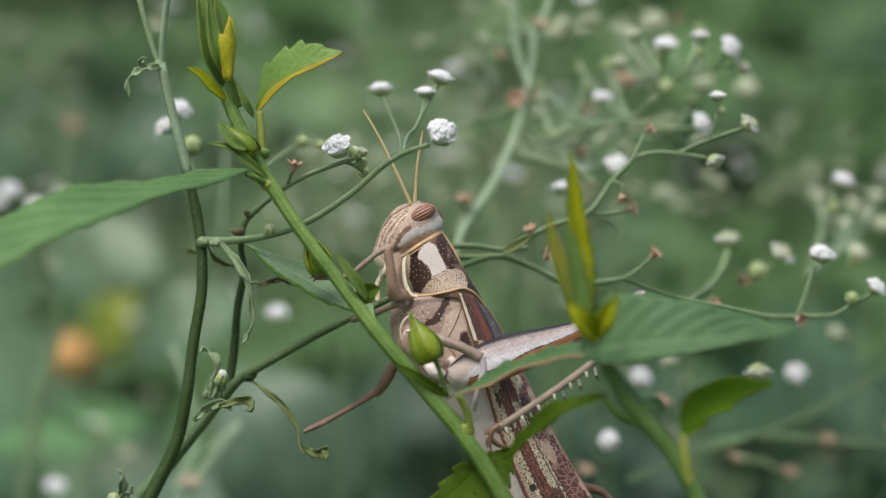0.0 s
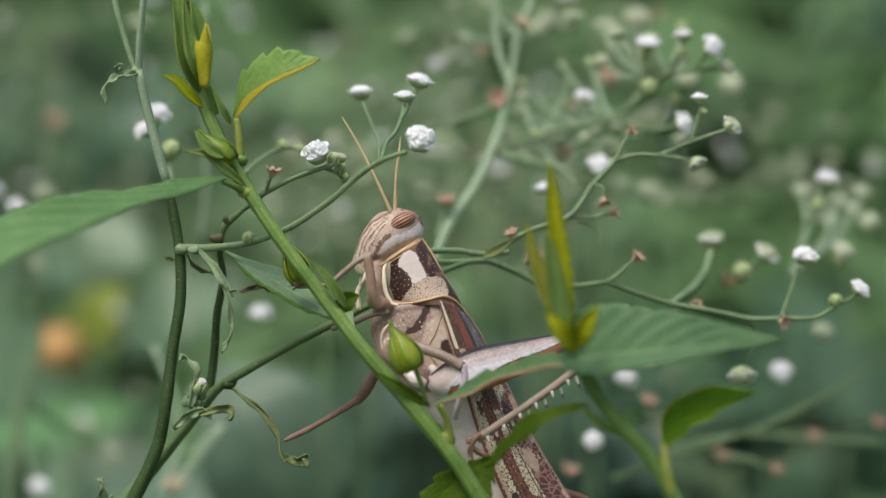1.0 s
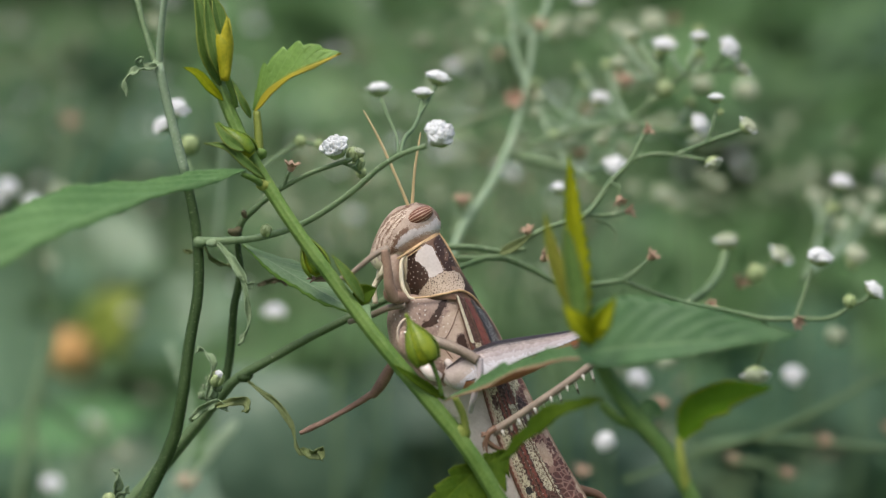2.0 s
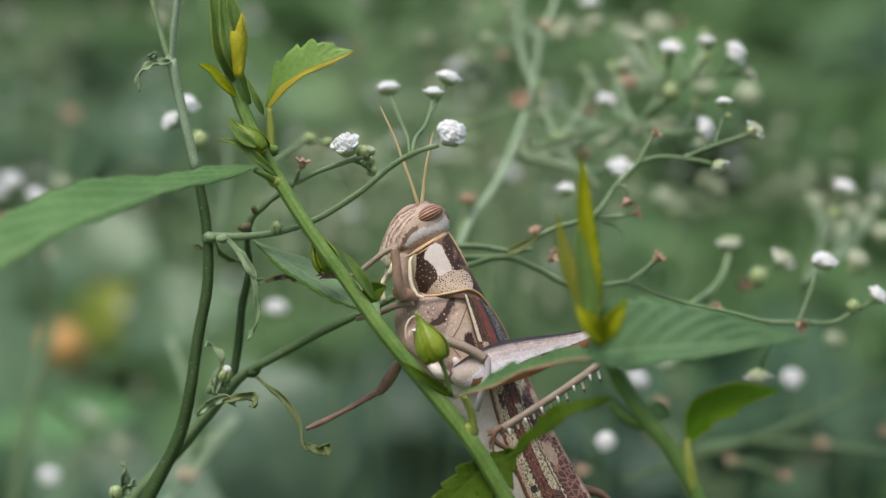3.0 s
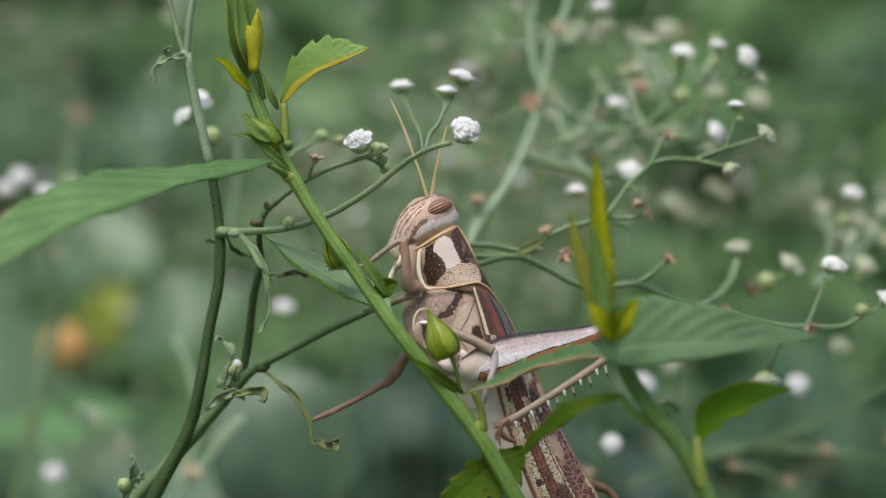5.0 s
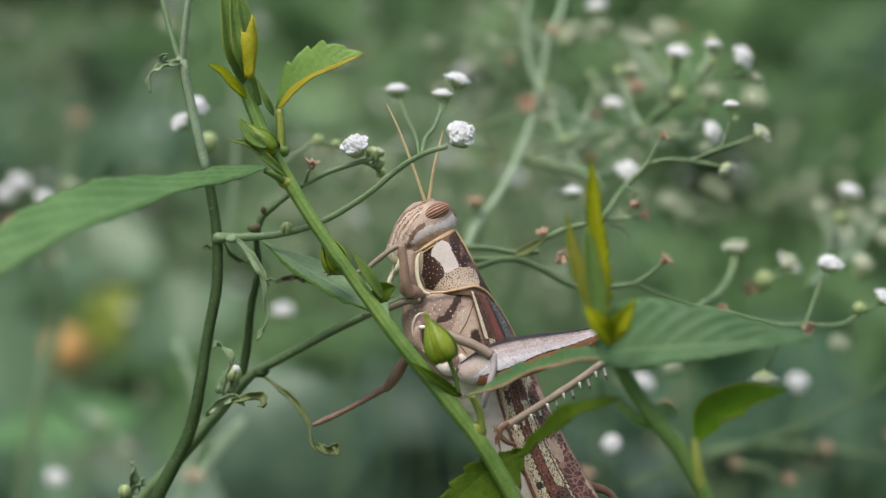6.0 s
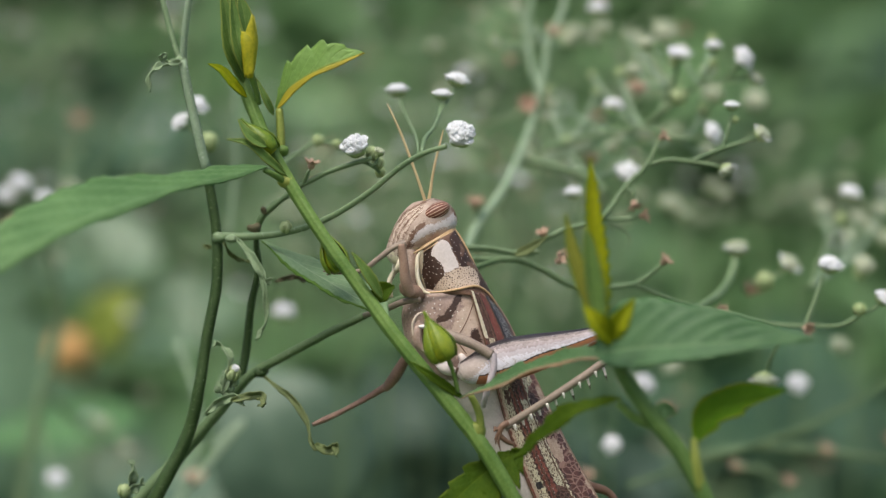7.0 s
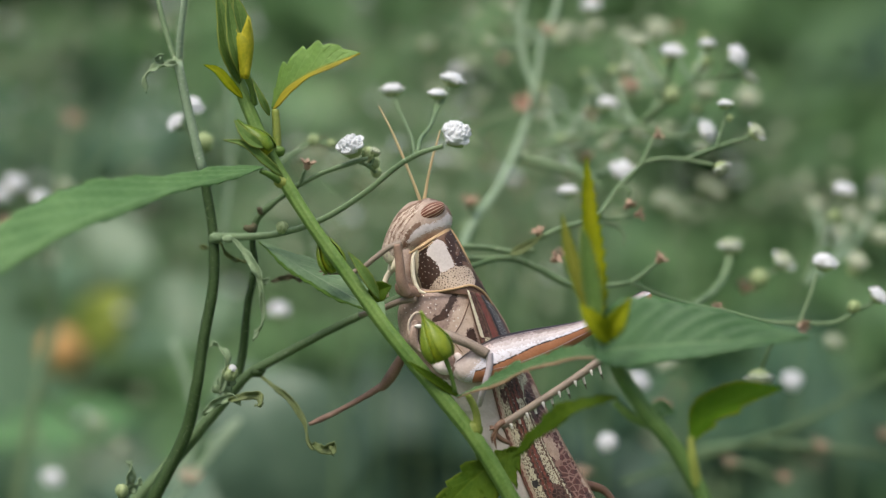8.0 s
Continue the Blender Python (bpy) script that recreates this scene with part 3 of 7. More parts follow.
def leaf_cloud(name, mat, count, place, size, seed, parent=None, spread=0.4):
    """Many small folded leaves in one mesh, in metres; place(rnd) gives each one's spot."""
    rnd = random.Random(seed)
    vs, fs = [], []
    for _ in range(count):
        p = V(place(rnd))
        n = V((rnd.gauss(0, spread), rnd.gauss(-0.5, spread), 1)).normalized()
        d = V((rnd.gauss(0, 1), rnd.gauss(0, 1), rnd.gauss(0, 1)))
        d = (d - n * d.dot(n)).normalized()
        s = d.cross(n).normalized()
        f = n * rnd.uniform(0.1, 0.3)
        ln = rnd.uniform(*size)
        w = ln * rnd.uniform(0.22, 0.36)
        k = len(vs)
        vs += [p, p + d * ln * 0.35 + s * w + f * w, p + d * ln * 0.7 + s * w * 0.7 + f * w, p + d * ln, p + d * ln * 0.7 - s * w * 0.7 + f * w, p + d * ln * 0.35 - s * w + f * w, p + d * ln * 0.35, p + d * ln * 0.7]
        fs += [(k, k + 1, k + 6), (k + 6, k + 1, k + 2, k + 7), (k + 7, k + 2, k + 3), (k, k + 6, k + 5), (k + 6, k + 7, k + 4, k + 5), (k + 7, k + 3, k + 4)]
    me = bpy.data.meshes.new(name)
    o = ORG[parent] * 0.001 if parent else V((0, 0, 0))
    me.from_pydata([v - o for v in vs], [], fs)
    me.materials.append(mat)
    ob = new(name, me)
    ob.parent = parent
    return tagged(ob, kind="stuff")


def shrub(x, y, height, radius, count, mat, size, seed, label):
    g = rise(y)
    foot = g * 1000
    ob = thing("shrub", (x * 1000, y * 1000, foot), label, "shrub", "shrubs behind the weeds")
    rnd = random.Random(seed)
    bm = bmesh.new()
    tube(bm, [(x * 1000, y * 1000, foot - 20), (x * 1000 + 30, y * 1000, foot + height * 350), (x * 1000, y * 1000 + 20, foot + height * 800)], [22 * height, 15 * height, 5 * height], 8)
    part("trunk", bm, BARK, ob)
    for i in range(7):
        a, h = i * 0.9 + rnd.random(), rnd.uniform(0.15, 0.6)
        bm = bmesh.new()
        z0 = foot + height * 1000 * h
        tube(bm, [(x * 1000, y * 1000, z0), (x * 1000 + radius * 450 * math.cos(a), y * 1000 + radius * 450 * math.sin(a), z0 + height * 160),
                  (x * 1000 + radius * 850 * math.cos(a), y * 1000 + radius * 850 * math.sin(a), z0 + height * 250)], [9 * height, 6 * height, 2 * height], 6)
        part("limb", bm, BARK, ob)
    clumps = [(rnd.uniform(0, 6.28), rnd.uniform(0.2, 0.95), rnd.uniform(0.12, 0.95), rnd.uniform(0.25, 0.5)) for _ in range(16)]

    def place(r):
        a, q, h, c = clumps[r.randrange(16)]
        bulge = math.sin(math.pi * min(0.15 + 0.8 * h, 1))
        d = V((r.gauss(0, 1), r.gauss(0, 1), r.gauss(0, 1))).normalized() * c * radius * r.random() ** 0.4
        return V((x + q * radius * bulge * math.cos(a), y + q * radius * bulge * math.sin(a), g + height * h)) + d
    leaf_cloud("crown", mat, count, place, size, seed + 50, ob)


ground()


def bank_spot(r):
    y = r.uniform(1.1, 3.8)
    return (r.uniform(-1.3, 1.3), y, rise(y) + 0.16 * r.random() + 0.10 * noise.noise(V((r.random(), y * 2, 3))))


cover = leaf_cloud("ground_cover", BANKLEAF, 32000, bank_spot, (0.05, 0.12), 41)
tagged(cover, "low tangle of mid-green weeds on a rising bank", "weeds", kind="stuff")


def wide_spot(r):
    while True:
        x, y = r.gauss(0, 3.2), r.gauss(2.6, 2.2)
        if abs(x) > 1.25 * r.uniform(0.8, 1.0) or y > 3.7 * r.uniform(0.9, 1.0) or y < 1.15 and math.hypot(x, y) > 0.25:
            return (x, y, rise(y) + 0.1 * r.random())


cover = leaf_cloud("ground_cover", BANKLEAF, 34000, wide_spot, (0.06, 0.14), 42)
tagged(cover, "thinning low weeds spreading round the bank", "weeds", kind="stuff")
SH = "dense leafy shrub, near ones coloured darker for shade"
# near shrubs added as dark patches; 0, 1 and 4 in the shade colour
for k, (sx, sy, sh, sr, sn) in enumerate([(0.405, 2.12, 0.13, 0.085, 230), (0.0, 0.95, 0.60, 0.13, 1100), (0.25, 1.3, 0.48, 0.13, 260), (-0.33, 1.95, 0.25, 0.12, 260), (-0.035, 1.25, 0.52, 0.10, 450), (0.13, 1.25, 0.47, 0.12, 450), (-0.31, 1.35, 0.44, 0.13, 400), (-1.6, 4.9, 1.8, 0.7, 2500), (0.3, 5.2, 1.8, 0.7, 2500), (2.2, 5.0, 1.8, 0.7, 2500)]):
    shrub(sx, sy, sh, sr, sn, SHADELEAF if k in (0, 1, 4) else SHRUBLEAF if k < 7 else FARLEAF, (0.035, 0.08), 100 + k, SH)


def weed(x, y, height, seed, low=0.35, label="tall leafy weed, pale green, among the white-flowered weeds"):
    """A tall leafy weed (metres) out of focus behind the flowers."""
    foot = rise(y) * 1000
    ob = thing("tall_weed", (x * 1000, y * 1000, foot), label, "weed", "weeds behind the flowers")
    rnd = random.Random(seed)
    g = foot * 0.001
    top = V((x + rnd.uniform(-0.05, 0.05), y, g + height))
    stalk(ob, [(x * 1000, y * 1000, foot - 5), (x * 1000 + rnd.uniform(-20, 20), y * 1000, foot + height * 500), top * 1000], [1.8, 1.4, 0.6], PSTEM, "stem")
    for i in range(26):
        h = rnd.uniform(low, 1.0)
        a = i * 2.4 + rnd.random()
        ln = rnd.uniform(35, 75) * (1.15 - 0.5 * h)
        p = V((x * 1000, y * 1000, foot + height * 1000 * h))
        d = V((math.cos(a), math.sin(a), 0.45))
        e = p + d * 14
        leaf(ob, [e, e + d * ln * 0.5 + V((0, 0, 4)), e + d * ln + V((0, 0, -8))], ln * 0.42, MIDLEAF, face=(-0.2 * math.cos(a), -0.4, 1), nu=10, nv=4, fold=18, quilt=0)
        stalk(ob, [p, p + d * 7, e], [0.9, 0.7, 0.6], PSTEM, "leaf_stalk", seg=6)


for k, (wx, wy, wh) in enumerate([(-0.30, 0.95, 0.72), (-0.12, 1.25, 0.66), (0.10, 1.1, 0.62), (0.06, 1.5, 0.5), (0.10, 1.75, 0.42), (0.33, 1.3, 0.68), (-0.45, 1.5, 0.85), (0.0, 1.7, 0.85), (0.48, 1.8, 0.75), (0.22, 2.1, 0.9), (-0.25, 2.2, 0.95), (-0.055, 0.92, 0.70), (0.052, 1.02, 0.69), (0.20, 1.15, 0.72)]):
    weed(wx, wy, wh, 300 + k, 0.35 if k < 11 else 0.9)


def spray(x, y, z, seed, size, heads, old_or_dim=0.2, thin=1.0, dimmed=0.45, label="branching weed with tiny white flower heads", depth_spread=25):
    """A white-flowered weed well behind the insect: stem to the ground, forked top; millimetres."""
    ob = thing("white_flowered_weed", (x, y, GROUND), label, "weed", "white-flowered weeds behind")
    rnd = random.Random(seed)
    stalk(ob, [(x, y, GROUND - 4), (x + rnd.uniform(-20, 20), y, GROUND * 0.5 + z * 0.5), (x, y, z)], [1.3, 0.8 * thin, 0.55 * thin], STEM_GREY, "stem", seg=8)
    for i in range(heads):
        a = rnd.uniform(0, 6.28)
        q = V((x + size * rnd.uniform(-1, 1), y + depth_spread * math.sin(a), z + size * rnd.uniform(-0.3, 1.1)))
        s = V((x, y, z + size * rnd.uniform(-0.4, 0.15)))
        m = s.lerp(q, 0.55) + V((rnd.uniform(-5, 5), 0, -size * 0.15))
        stalk(ob, [s, m, q], [0.55 * thin, 0.42 * thin, 0.32 * thin], PSTEM, seg=6)
        if rnd.random() < old_or_dim:
            calyx(ob, q, (rnd.uniform(-0.6, 0.6), -0.4, 1), 1.2)
        else:
            flower(ob, q, (rnd.uniform(-0.6, 0.6), rnd.uniform(-0.9, 0), 1), rnd.uniform(0.8, 1.1), rays=0, old_or_dim=rnd.random() < dimmed)
    return ob


# ---- broad-leaved plant with an orange flower, low behind ----


def broad_plant():
    ob = thing("broad_leaved_plant", (-115, 440, GROUND), "broad-leaved plant with grey-green oval leaves and an orange flower", "plant")
    stalk(ob, [(-115, 440, GROUND - 5), (-112, 440, -220), (-108.07, 430.00, -44.86), (-109.09, 425.00, -27.36)], [5, 4, 3, 1.5], PSTEM, "stem")
    rows = [((-127.02, 440.00, -5.09), (-108.77, 435.00, 1.92), (-88.15, 430.00, -2.42), 34, BROAD), ((-98.54, 430.00, -27.54), (-81.56, 425.00, -17.89), (-59.58, 430.00, -13.68), 30, BROAD), ((-113.27, 430.00, -43.12), (-126.30, 425.00, -35.96), (-145.98, 420.00, -27.18), 36, BROAD),
            ((-88.88, 400.00, -46.44), (-109.77, 395.00, -50.26), (-138.58, 390.00, -54.02), 16, BROAD_BRIGHT), ((-137.47, 460.00, -21.41), (-144.67, 460.00, -10.62), (-151.87, 460.00, 3.78), 30, BROAD), ((-123.76, 420.00, -71.62), (-102.57, 415.00, -66.06), (-81.65, 410.00, -74.06), 34, BROAD)]
    for a, b, c, w, m in rows:
        leaf(ob, [a, b, c], w, m, face=(0.1, -0.8, 0.55), fold=8, nu=18, nv=8, quilt=0.4, peak=0.45, tip=0.7)
        stalk(ob, [(-108.35, 432.00, -43.24), V(a).lerp(V((-108.35, 432.00, -43.24)), 0.4) + V((0, 4, -4)), a], [1.4, 1.2, 1.0], PSTEM, "leaf_stalk", seg=6)
    bm = bmesh.new()
    for i in range(9):
        a = i * 0.7

        def fn(u, v):
            r = 1 + 6.0 * u
            w = (v * 2 - 1) * 3.2 * math.sin(math.pi * (0.15 + 0.75 * u))
            return V((-111.18, 400.00, -28.79)) + V((r * math.cos(a) - w * math.sin(a), -4 * (1 - u) , r * math.sin(a) + w * math.cos(a)))
        sheet(bm, fn, 5, 4, 0.4)
    ball(bm, (-110.88, 398.00, -28.72), 3.2, 10, 8)
    part("flower", bm, ORANGE, ob, "soft orange flower")
    stalk(ob, [(-109.09, 425.00, -34.24), (-109.59, 405.00, -35.02), (-111.32, 402.00, -30.21)], [1.0, 0.9, 0.9], PSTEM, "flower_stalk", seg=6)
    for a, b, w in (((-105.52, 400.00, -26.46), (-92.21, 400.00, -10.65), 14), ((-103.31, 402.00, -28.20), (-91.38, 400.00, -21.47), 15), ((-103.86, 400.00, -26.46), (-100.26, 398.00, -13.11), 13)):
        leaf(ob, [a, V(a).lerp(V(b), 0.5) + V((0, 0, 2)), b], w, YGREEN, "young yellow-green leaf", face=(0.2, -0.8, 0.5), nu=12, nv=6, quilt=0)
    ob2 = thing("broad_leaved_plant", (-30, 300, GROUND), "broad-leaved plant with large rounded grey-green leaves", "plant")
    stalk(ob2, [(-30, 300, GROUND - 5), (-34, 300, -200), (-26.49, 300.00, -66.07)], [4, 3.4, 2], PSTEM, "stem")
    leaf(ob2, [(-32.06, 200.00, -63.03), (-34.24, 196.00, -48.10), (-39.66, 196.00, -34.84), (-47.07, 205.00, -24.39)], 0, BROAD_DULL, face=(0.15, -0.9, 0.3), fold=6, nu=30, nv=12, quilt=0.5, halves=((2, 13, 15, 9, 0.4), (2, 17, 19, 14, 0.4)))
    leaf(ob2, [(-35.45, 215.00, -63.54), (-57.69, 225.00, -55.79), (-77.49, 240.00, -53.35)], 22, BROAD_DULL, face=(0.15, -0.7, 0.6), fold=8, nu=20, nv=8, quilt=0.4, peak=0.42, tip=0.6)


broad_plant()
for k, (px, py, pz, ps, ph) in enumerate([(-126.50, 520.00, 46.62) + (45, 9), (-28.03, 420.00, 54.87) + (40, 8), (11.43, 430.00, 55.59) + (42, 9), (34.06, 330.00, 27.28) + (40, 8), (-105.91, 380.00, -61.38) + (24, 5),
                                          (-65.35, 300.00, 59.16) + (26, 3), (74.28, 300.00, -56.00) + (34, 6), (-146.56, 560.00, 69.03) + (40, 8)]):
    spray(px, py, pz, 700 + k, ps, ph)

for k, (px, py, pz, ps) in enumerate([(23.89, 130.00, 22.31) + (17,), (10.80, 160.00, 34.98) + (16,), (34.41, 160.00, 39.47) + (17,), (45.85, 150.00, 11.13) + (13,)]):
    spray(px, py, pz, 1200 + k, ps, 7, 0.35, 0.62, depth_spread=12, dimmed=0.75)
for k, (px, py, pz, ps, ph) in enumerate([(-119.32, 430.00, 65.98) + (30, 12), (-123.72, 380.00, 53.60) + (24, 9), (-23.21, 260.00, 2.83) + (13, 9), (-20.73, 300.00, 8.78) + (15, 9), (18.71, 250.00, 0.13) + (15, 10), (26.05, 300.00, -11.37) + (15, 9), (14.25, 320.00, 16.48) + (16, 9), (87.18, 260.00, 14.98) + (14, 8), (95.36, 240.00, 6.65) + (14, 9), (78.59, 300.00, 14.54) + (14, 6), (-21.11, 170.00, 15.03) + (9, 8), (-11.63, 210.00, 14.97) + (11, 8), (9.23, 200.00, 18.34) + (11, 8), (-28.72, 230.00, 12.31) + (11, 7), (37.09, 280.00, 44.76) + (22, 10), (22.46, 300.00, 54.84) + (22, 10)]):
    spray(px, py, pz, 1500 + k, ps, ph, 0.12, 0.7, dimmed=0.85, depth_spread=18)
SPRND = random.Random(77)
for k in range(11):
    dy = SPRND.uniform(330, 760)
    half = 0.165 * (340 + dy)
    spray(SPRND.uniform(-0.95, 0.3) * half, dy, SPRND.uniform(-0.1, 0.62) * half * 0.56, 900 + k, SPRND.uniform(34, 58), 12, 0.15)

# ---- white-flowered weed whose stems stand beside the insect ----


def near_weed():
    ob = thing("white_flowered_weed", (-70, 12, GROUND), "slender branching weed with ribbed grey-green stems and small white flower heads", "weed")
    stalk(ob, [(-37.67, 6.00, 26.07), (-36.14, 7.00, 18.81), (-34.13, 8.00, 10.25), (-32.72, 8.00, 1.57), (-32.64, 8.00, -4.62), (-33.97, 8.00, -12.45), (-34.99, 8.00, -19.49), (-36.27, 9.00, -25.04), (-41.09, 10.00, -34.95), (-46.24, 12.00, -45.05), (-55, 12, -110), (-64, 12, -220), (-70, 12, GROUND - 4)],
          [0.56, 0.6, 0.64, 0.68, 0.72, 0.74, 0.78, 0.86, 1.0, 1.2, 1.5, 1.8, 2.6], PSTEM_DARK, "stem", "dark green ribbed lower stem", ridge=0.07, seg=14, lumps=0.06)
    fuzz(ob, [(-37.67, 6.00, 26.07), (-36.14, 7.00, 18.81), (-34.13, 8.00, 10.25), (-32.72, 8.00, 1.57), (-32.64, 8.00, -4.62), (-33.97, 8.00, -12.45), (-34.99, 8.00, -19.49), (-36.27, 9.00, -25.04), (-41.09, 10.00, -34.95)], [0.62, 0.65, 0.67, 0.68, 0.72, 0.74, 0.78, 0.86, 1.0], 400, 0.24, DOWN, 1)
    fuzz(ob, [(-37.51, 6.00, 25.60), (-37.17, 5.00, 29.56), (-36.52, 4.00, 34.12)], [0.7, 0.62, 0.6], 220, 0.25, DOWN, 2)
    fuzz(ob, [(-32.64, 8.00, 1.64), (-28.33, 6.00, 1.63), (-23.45, 3.00, 2.08), (-17.03, -2.00, 4.03), (-10.82, -6.00, 7.81), (-6.25, -9.00, 11.39), (-0.89, -12.00, 13.50)], [0.60, 0.52, 0.46, 0.42, 0.39, 0.37, 0.3], 260, 0.18, DOWN, 3)
    node_knob(ob, (-32.27, 7.40, 1.48), 0.9, PSTEM)
    node_knob(ob, (-30.56, 6.60, 1.33), 0.75, GREYLEAF)
    node_knob(ob, (-37.72, 5.80, 25.82), 0.78, GREYLEAF)
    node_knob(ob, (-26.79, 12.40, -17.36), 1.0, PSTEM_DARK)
    # paler upper forks
    stalk(ob, [(-37.51, 6.00, 25.60), (-37.17, 5.00, 29.56), (-36.52, 4.00, 34.12), (-35.95, 3.00, 38.65)], [0.52, 0.47, 0.46, 0.45], PSTEM_PALE, ridge=0.08, seg=12)
    stalk(ob, [(-37.82, 6.00, 25.60), (-38.59, 6.60, 27.75), (-39.63, 7.50, 30.95), (-40.55, 8.00, 34.52), (-41.29, 9.00, 37.76)], [0.45, 0.42, 0.4, 0.4, 0.4], PSTEM, ridge=0.08, seg=12)
    stalk(ob, [(-34.14, 7.30, 10.62), (-36.06, 6.30, 18.77), (-37.51, 5.30, 25.86)], [0.65, 0.63, 0.61], PSTEM_PALE, ridge=0.08, seg=12)
    # flowering branch that sweeps up to the open heads
    stalk(ob, [(-32.64, 8.00, 1.64), (-28.33, 6.00, 1.63), (-23.45, 3.00, 2.08), (-17.03, -2.00, 4.03), (-10.82, -6.00, 7.81), (-6.25, -9.00, 11.39), (-3.40, -11.00, 12.80), (-0.89, -12.00, 13.50)], [0.60, 0.52, 0.46, 0.42, 0.39, 0.37, 0.34, 0.3], PSTEM, ridge=0.08, seg=12, lumps=0.05)
    stalk(ob, [(-4.24, -9.00, 12.73), (-3.87, -3.00, 14.86), (-2.72, 6.00, 16.89), (-2.06, 12.00, 18.92), (-1.68, 16.00, 21.06)], [0.32, 0.3, 0.29, 0.28, 0.26], PSTEM)
    stalk(ob, [(-2.21, 11.00, 18.55), (-1.04, 16.00, 20.90), (0.32, 20.00, 23.72)], [0.26, 0.25, 0.24], PSTEM)
    stalk(ob, [(-4.63, -8.00, 12.62), (-5.38, 12.00, 16.31), (-6.88, 24.00, 19.73), (-8.07, 30.00, 22.72)], [0.18, 0.18, 0.18, 0.18], PSTEM)
    flower(ob, (0.66, -12.00, 14.68), (0.30, -0.6, 0.5), 1.18, 0, squash=1.25, reach=0.84)
    flower(ob, (0.57, 20.00, 24.53), (0.30, -0.15, 1), 1.02, 0, squash=0.95)
    flower(ob, (-1.60, 16.00, 22.18), (0.05, -0.2, 1), 0.76, 2)
    flower(ob, (-8.24, 30.00, 23.63), (-0.05, -0.1, 1), 0.98, 2, squash=1.0)
    small_bud(ob, (-22.77, 2.00, 2.92), 0.75, (0.1, -0.6, 0.6))
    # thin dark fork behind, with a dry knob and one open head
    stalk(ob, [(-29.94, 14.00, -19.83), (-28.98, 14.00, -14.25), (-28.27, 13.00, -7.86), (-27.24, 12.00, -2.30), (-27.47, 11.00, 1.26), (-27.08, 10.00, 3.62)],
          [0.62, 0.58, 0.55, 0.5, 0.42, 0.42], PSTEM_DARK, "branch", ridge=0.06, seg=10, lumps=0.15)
    stalk(ob, [(-27.15, 10.10, 3.2), (-26.70, 9.60, 4.3), (-25.83, 9.00, 5.18), (-23.01, 8.00, 7.36), (-20.60, 7.00, 9.05)], [0.44, 0.5, 0.46, 0.38, 0.36], STEM_GREY, "branch", ridge=0.06, seg=10, lumps=0.35)
    stalk(ob, [(-27.08, 10.00, 3.23), (-27.63, 9.00, 2.83), (-28.57, 9.00, 3.06)], [0.5, 0.6, 0.35], TWIG, "knob", "dry brown broken knob", lumps=0.3)
    stalk(ob, [(-26.06, 9.00, 4.95), (-26.49, 8.50, 5.72)], [0.5, 0.3], TWIG, "knob", "dry brown broken knob", lumps=0.3)
    stalk(ob, [(-20.95, 7.10, 8.82), (-17.43, 6.00, 10.58), (-14.28, 5.00, 11.64), (-11.2, 4.60, 12.55)], [0.34, 0.34, 0.33, 0.3], PSTEM, lumps=0.08)
    for at, r in (((-11.13, 6.00, 13.31), 0.85), ((-10.49, 8.00, 12.05), 0.8), ((-10.15, 10.00, 10.86), 0.65)):
        small_bud(ob, at, r, (0.3, -0.3, 0.9))
    stalk(ob, [(-11.48, 5.00, 11.72), (-10.64, 8.00, 11.19), (-10.15, 10.00, 10.63)], [0.26, 0.24, 0.22], PSTEM)
    stalk(ob, [(-20.60, 7.00, 9.05), (-20.08, 6.00, 10.58), (-19.69, 6.00, 11.36)], [0.3, 0.26, 0.22], PSTEM)
    calyx(ob, (-19.69, 6.00, 11.13), (0.2, -0.2, 1), 1.1)
    flower(ob, (-13.31, 4.00, 13.69), (-0.25, -0.5, 0.7), 1.12, 2, squash=1.3, reach=0.92)
    flower(ob, (-10.43, 6.00, 13.46), (0.3, 0.1, 1), 0.62, 2, rays=0, old_or_dim=True)
    stalk(ob, [(-12.34, 5.00, 12.03), (-10.82, 6.00, 11.75), (-10.43, 6.00, 12.92)], [0.26, 0.24, 0.24], PSTEM)
    # thick rising branch on which the insect stands
    stalk(ob, [(-68, 13, -230), (-62, 14, -120), (-50.62, 15.00, -45.43), (-45.56, 16.00, -37.55), (-39.56, 16.00, -30.75), (-34.65, 15.00, -25.07), (-30.18, 14.00, -19.83), (-28.50, 13.00, -18.02), (-24.00, 11.00, -15.32), (-17.58, 9.00, -11.85), (-11.27, 8.00, -8.77), (-5.02, 9.00, -5.81), (1.27, 14.00, -3.11), (7.82, 22.00, -0.90)],
          [1.7, 1.5, 1.3, 1.1, 1.0, 0.88, 0.78, 0.7, 0.64, 0.58, 0.54, 0.5, 0.46, 0.42], STEM_GREY, "branch", "dull green rising branch", ridge=0.06, seg=12, lumps=0.08)
    # leaflets, buds and withered pieces
    stalk(ob, [(-34.07, 9.00, -23.08), (-32.40, 8.00, -21.68), (-31.22, 7.00, -20.21)], [0.36, 0.3, 0.26], GREYLEAF, "bud_stalk", seg=8)
    small_bud(ob, (-30.12, 6.00, -17.20), 0.95, (0.4, -0.5, 0.8))
    flower(ob, (-29.75, 5.40, -16.55), (0.4, -0.7, 0.6), 0.36, 2, rays=0)
    fuzz(ob, [(-32.16, 7.00, -20.21), (-31.11, 6.60, -18.24), (-30.12, 6.00, -16.65)], [0.7, 0.9, 0.9], 160, 0.45, DOWN, 9)
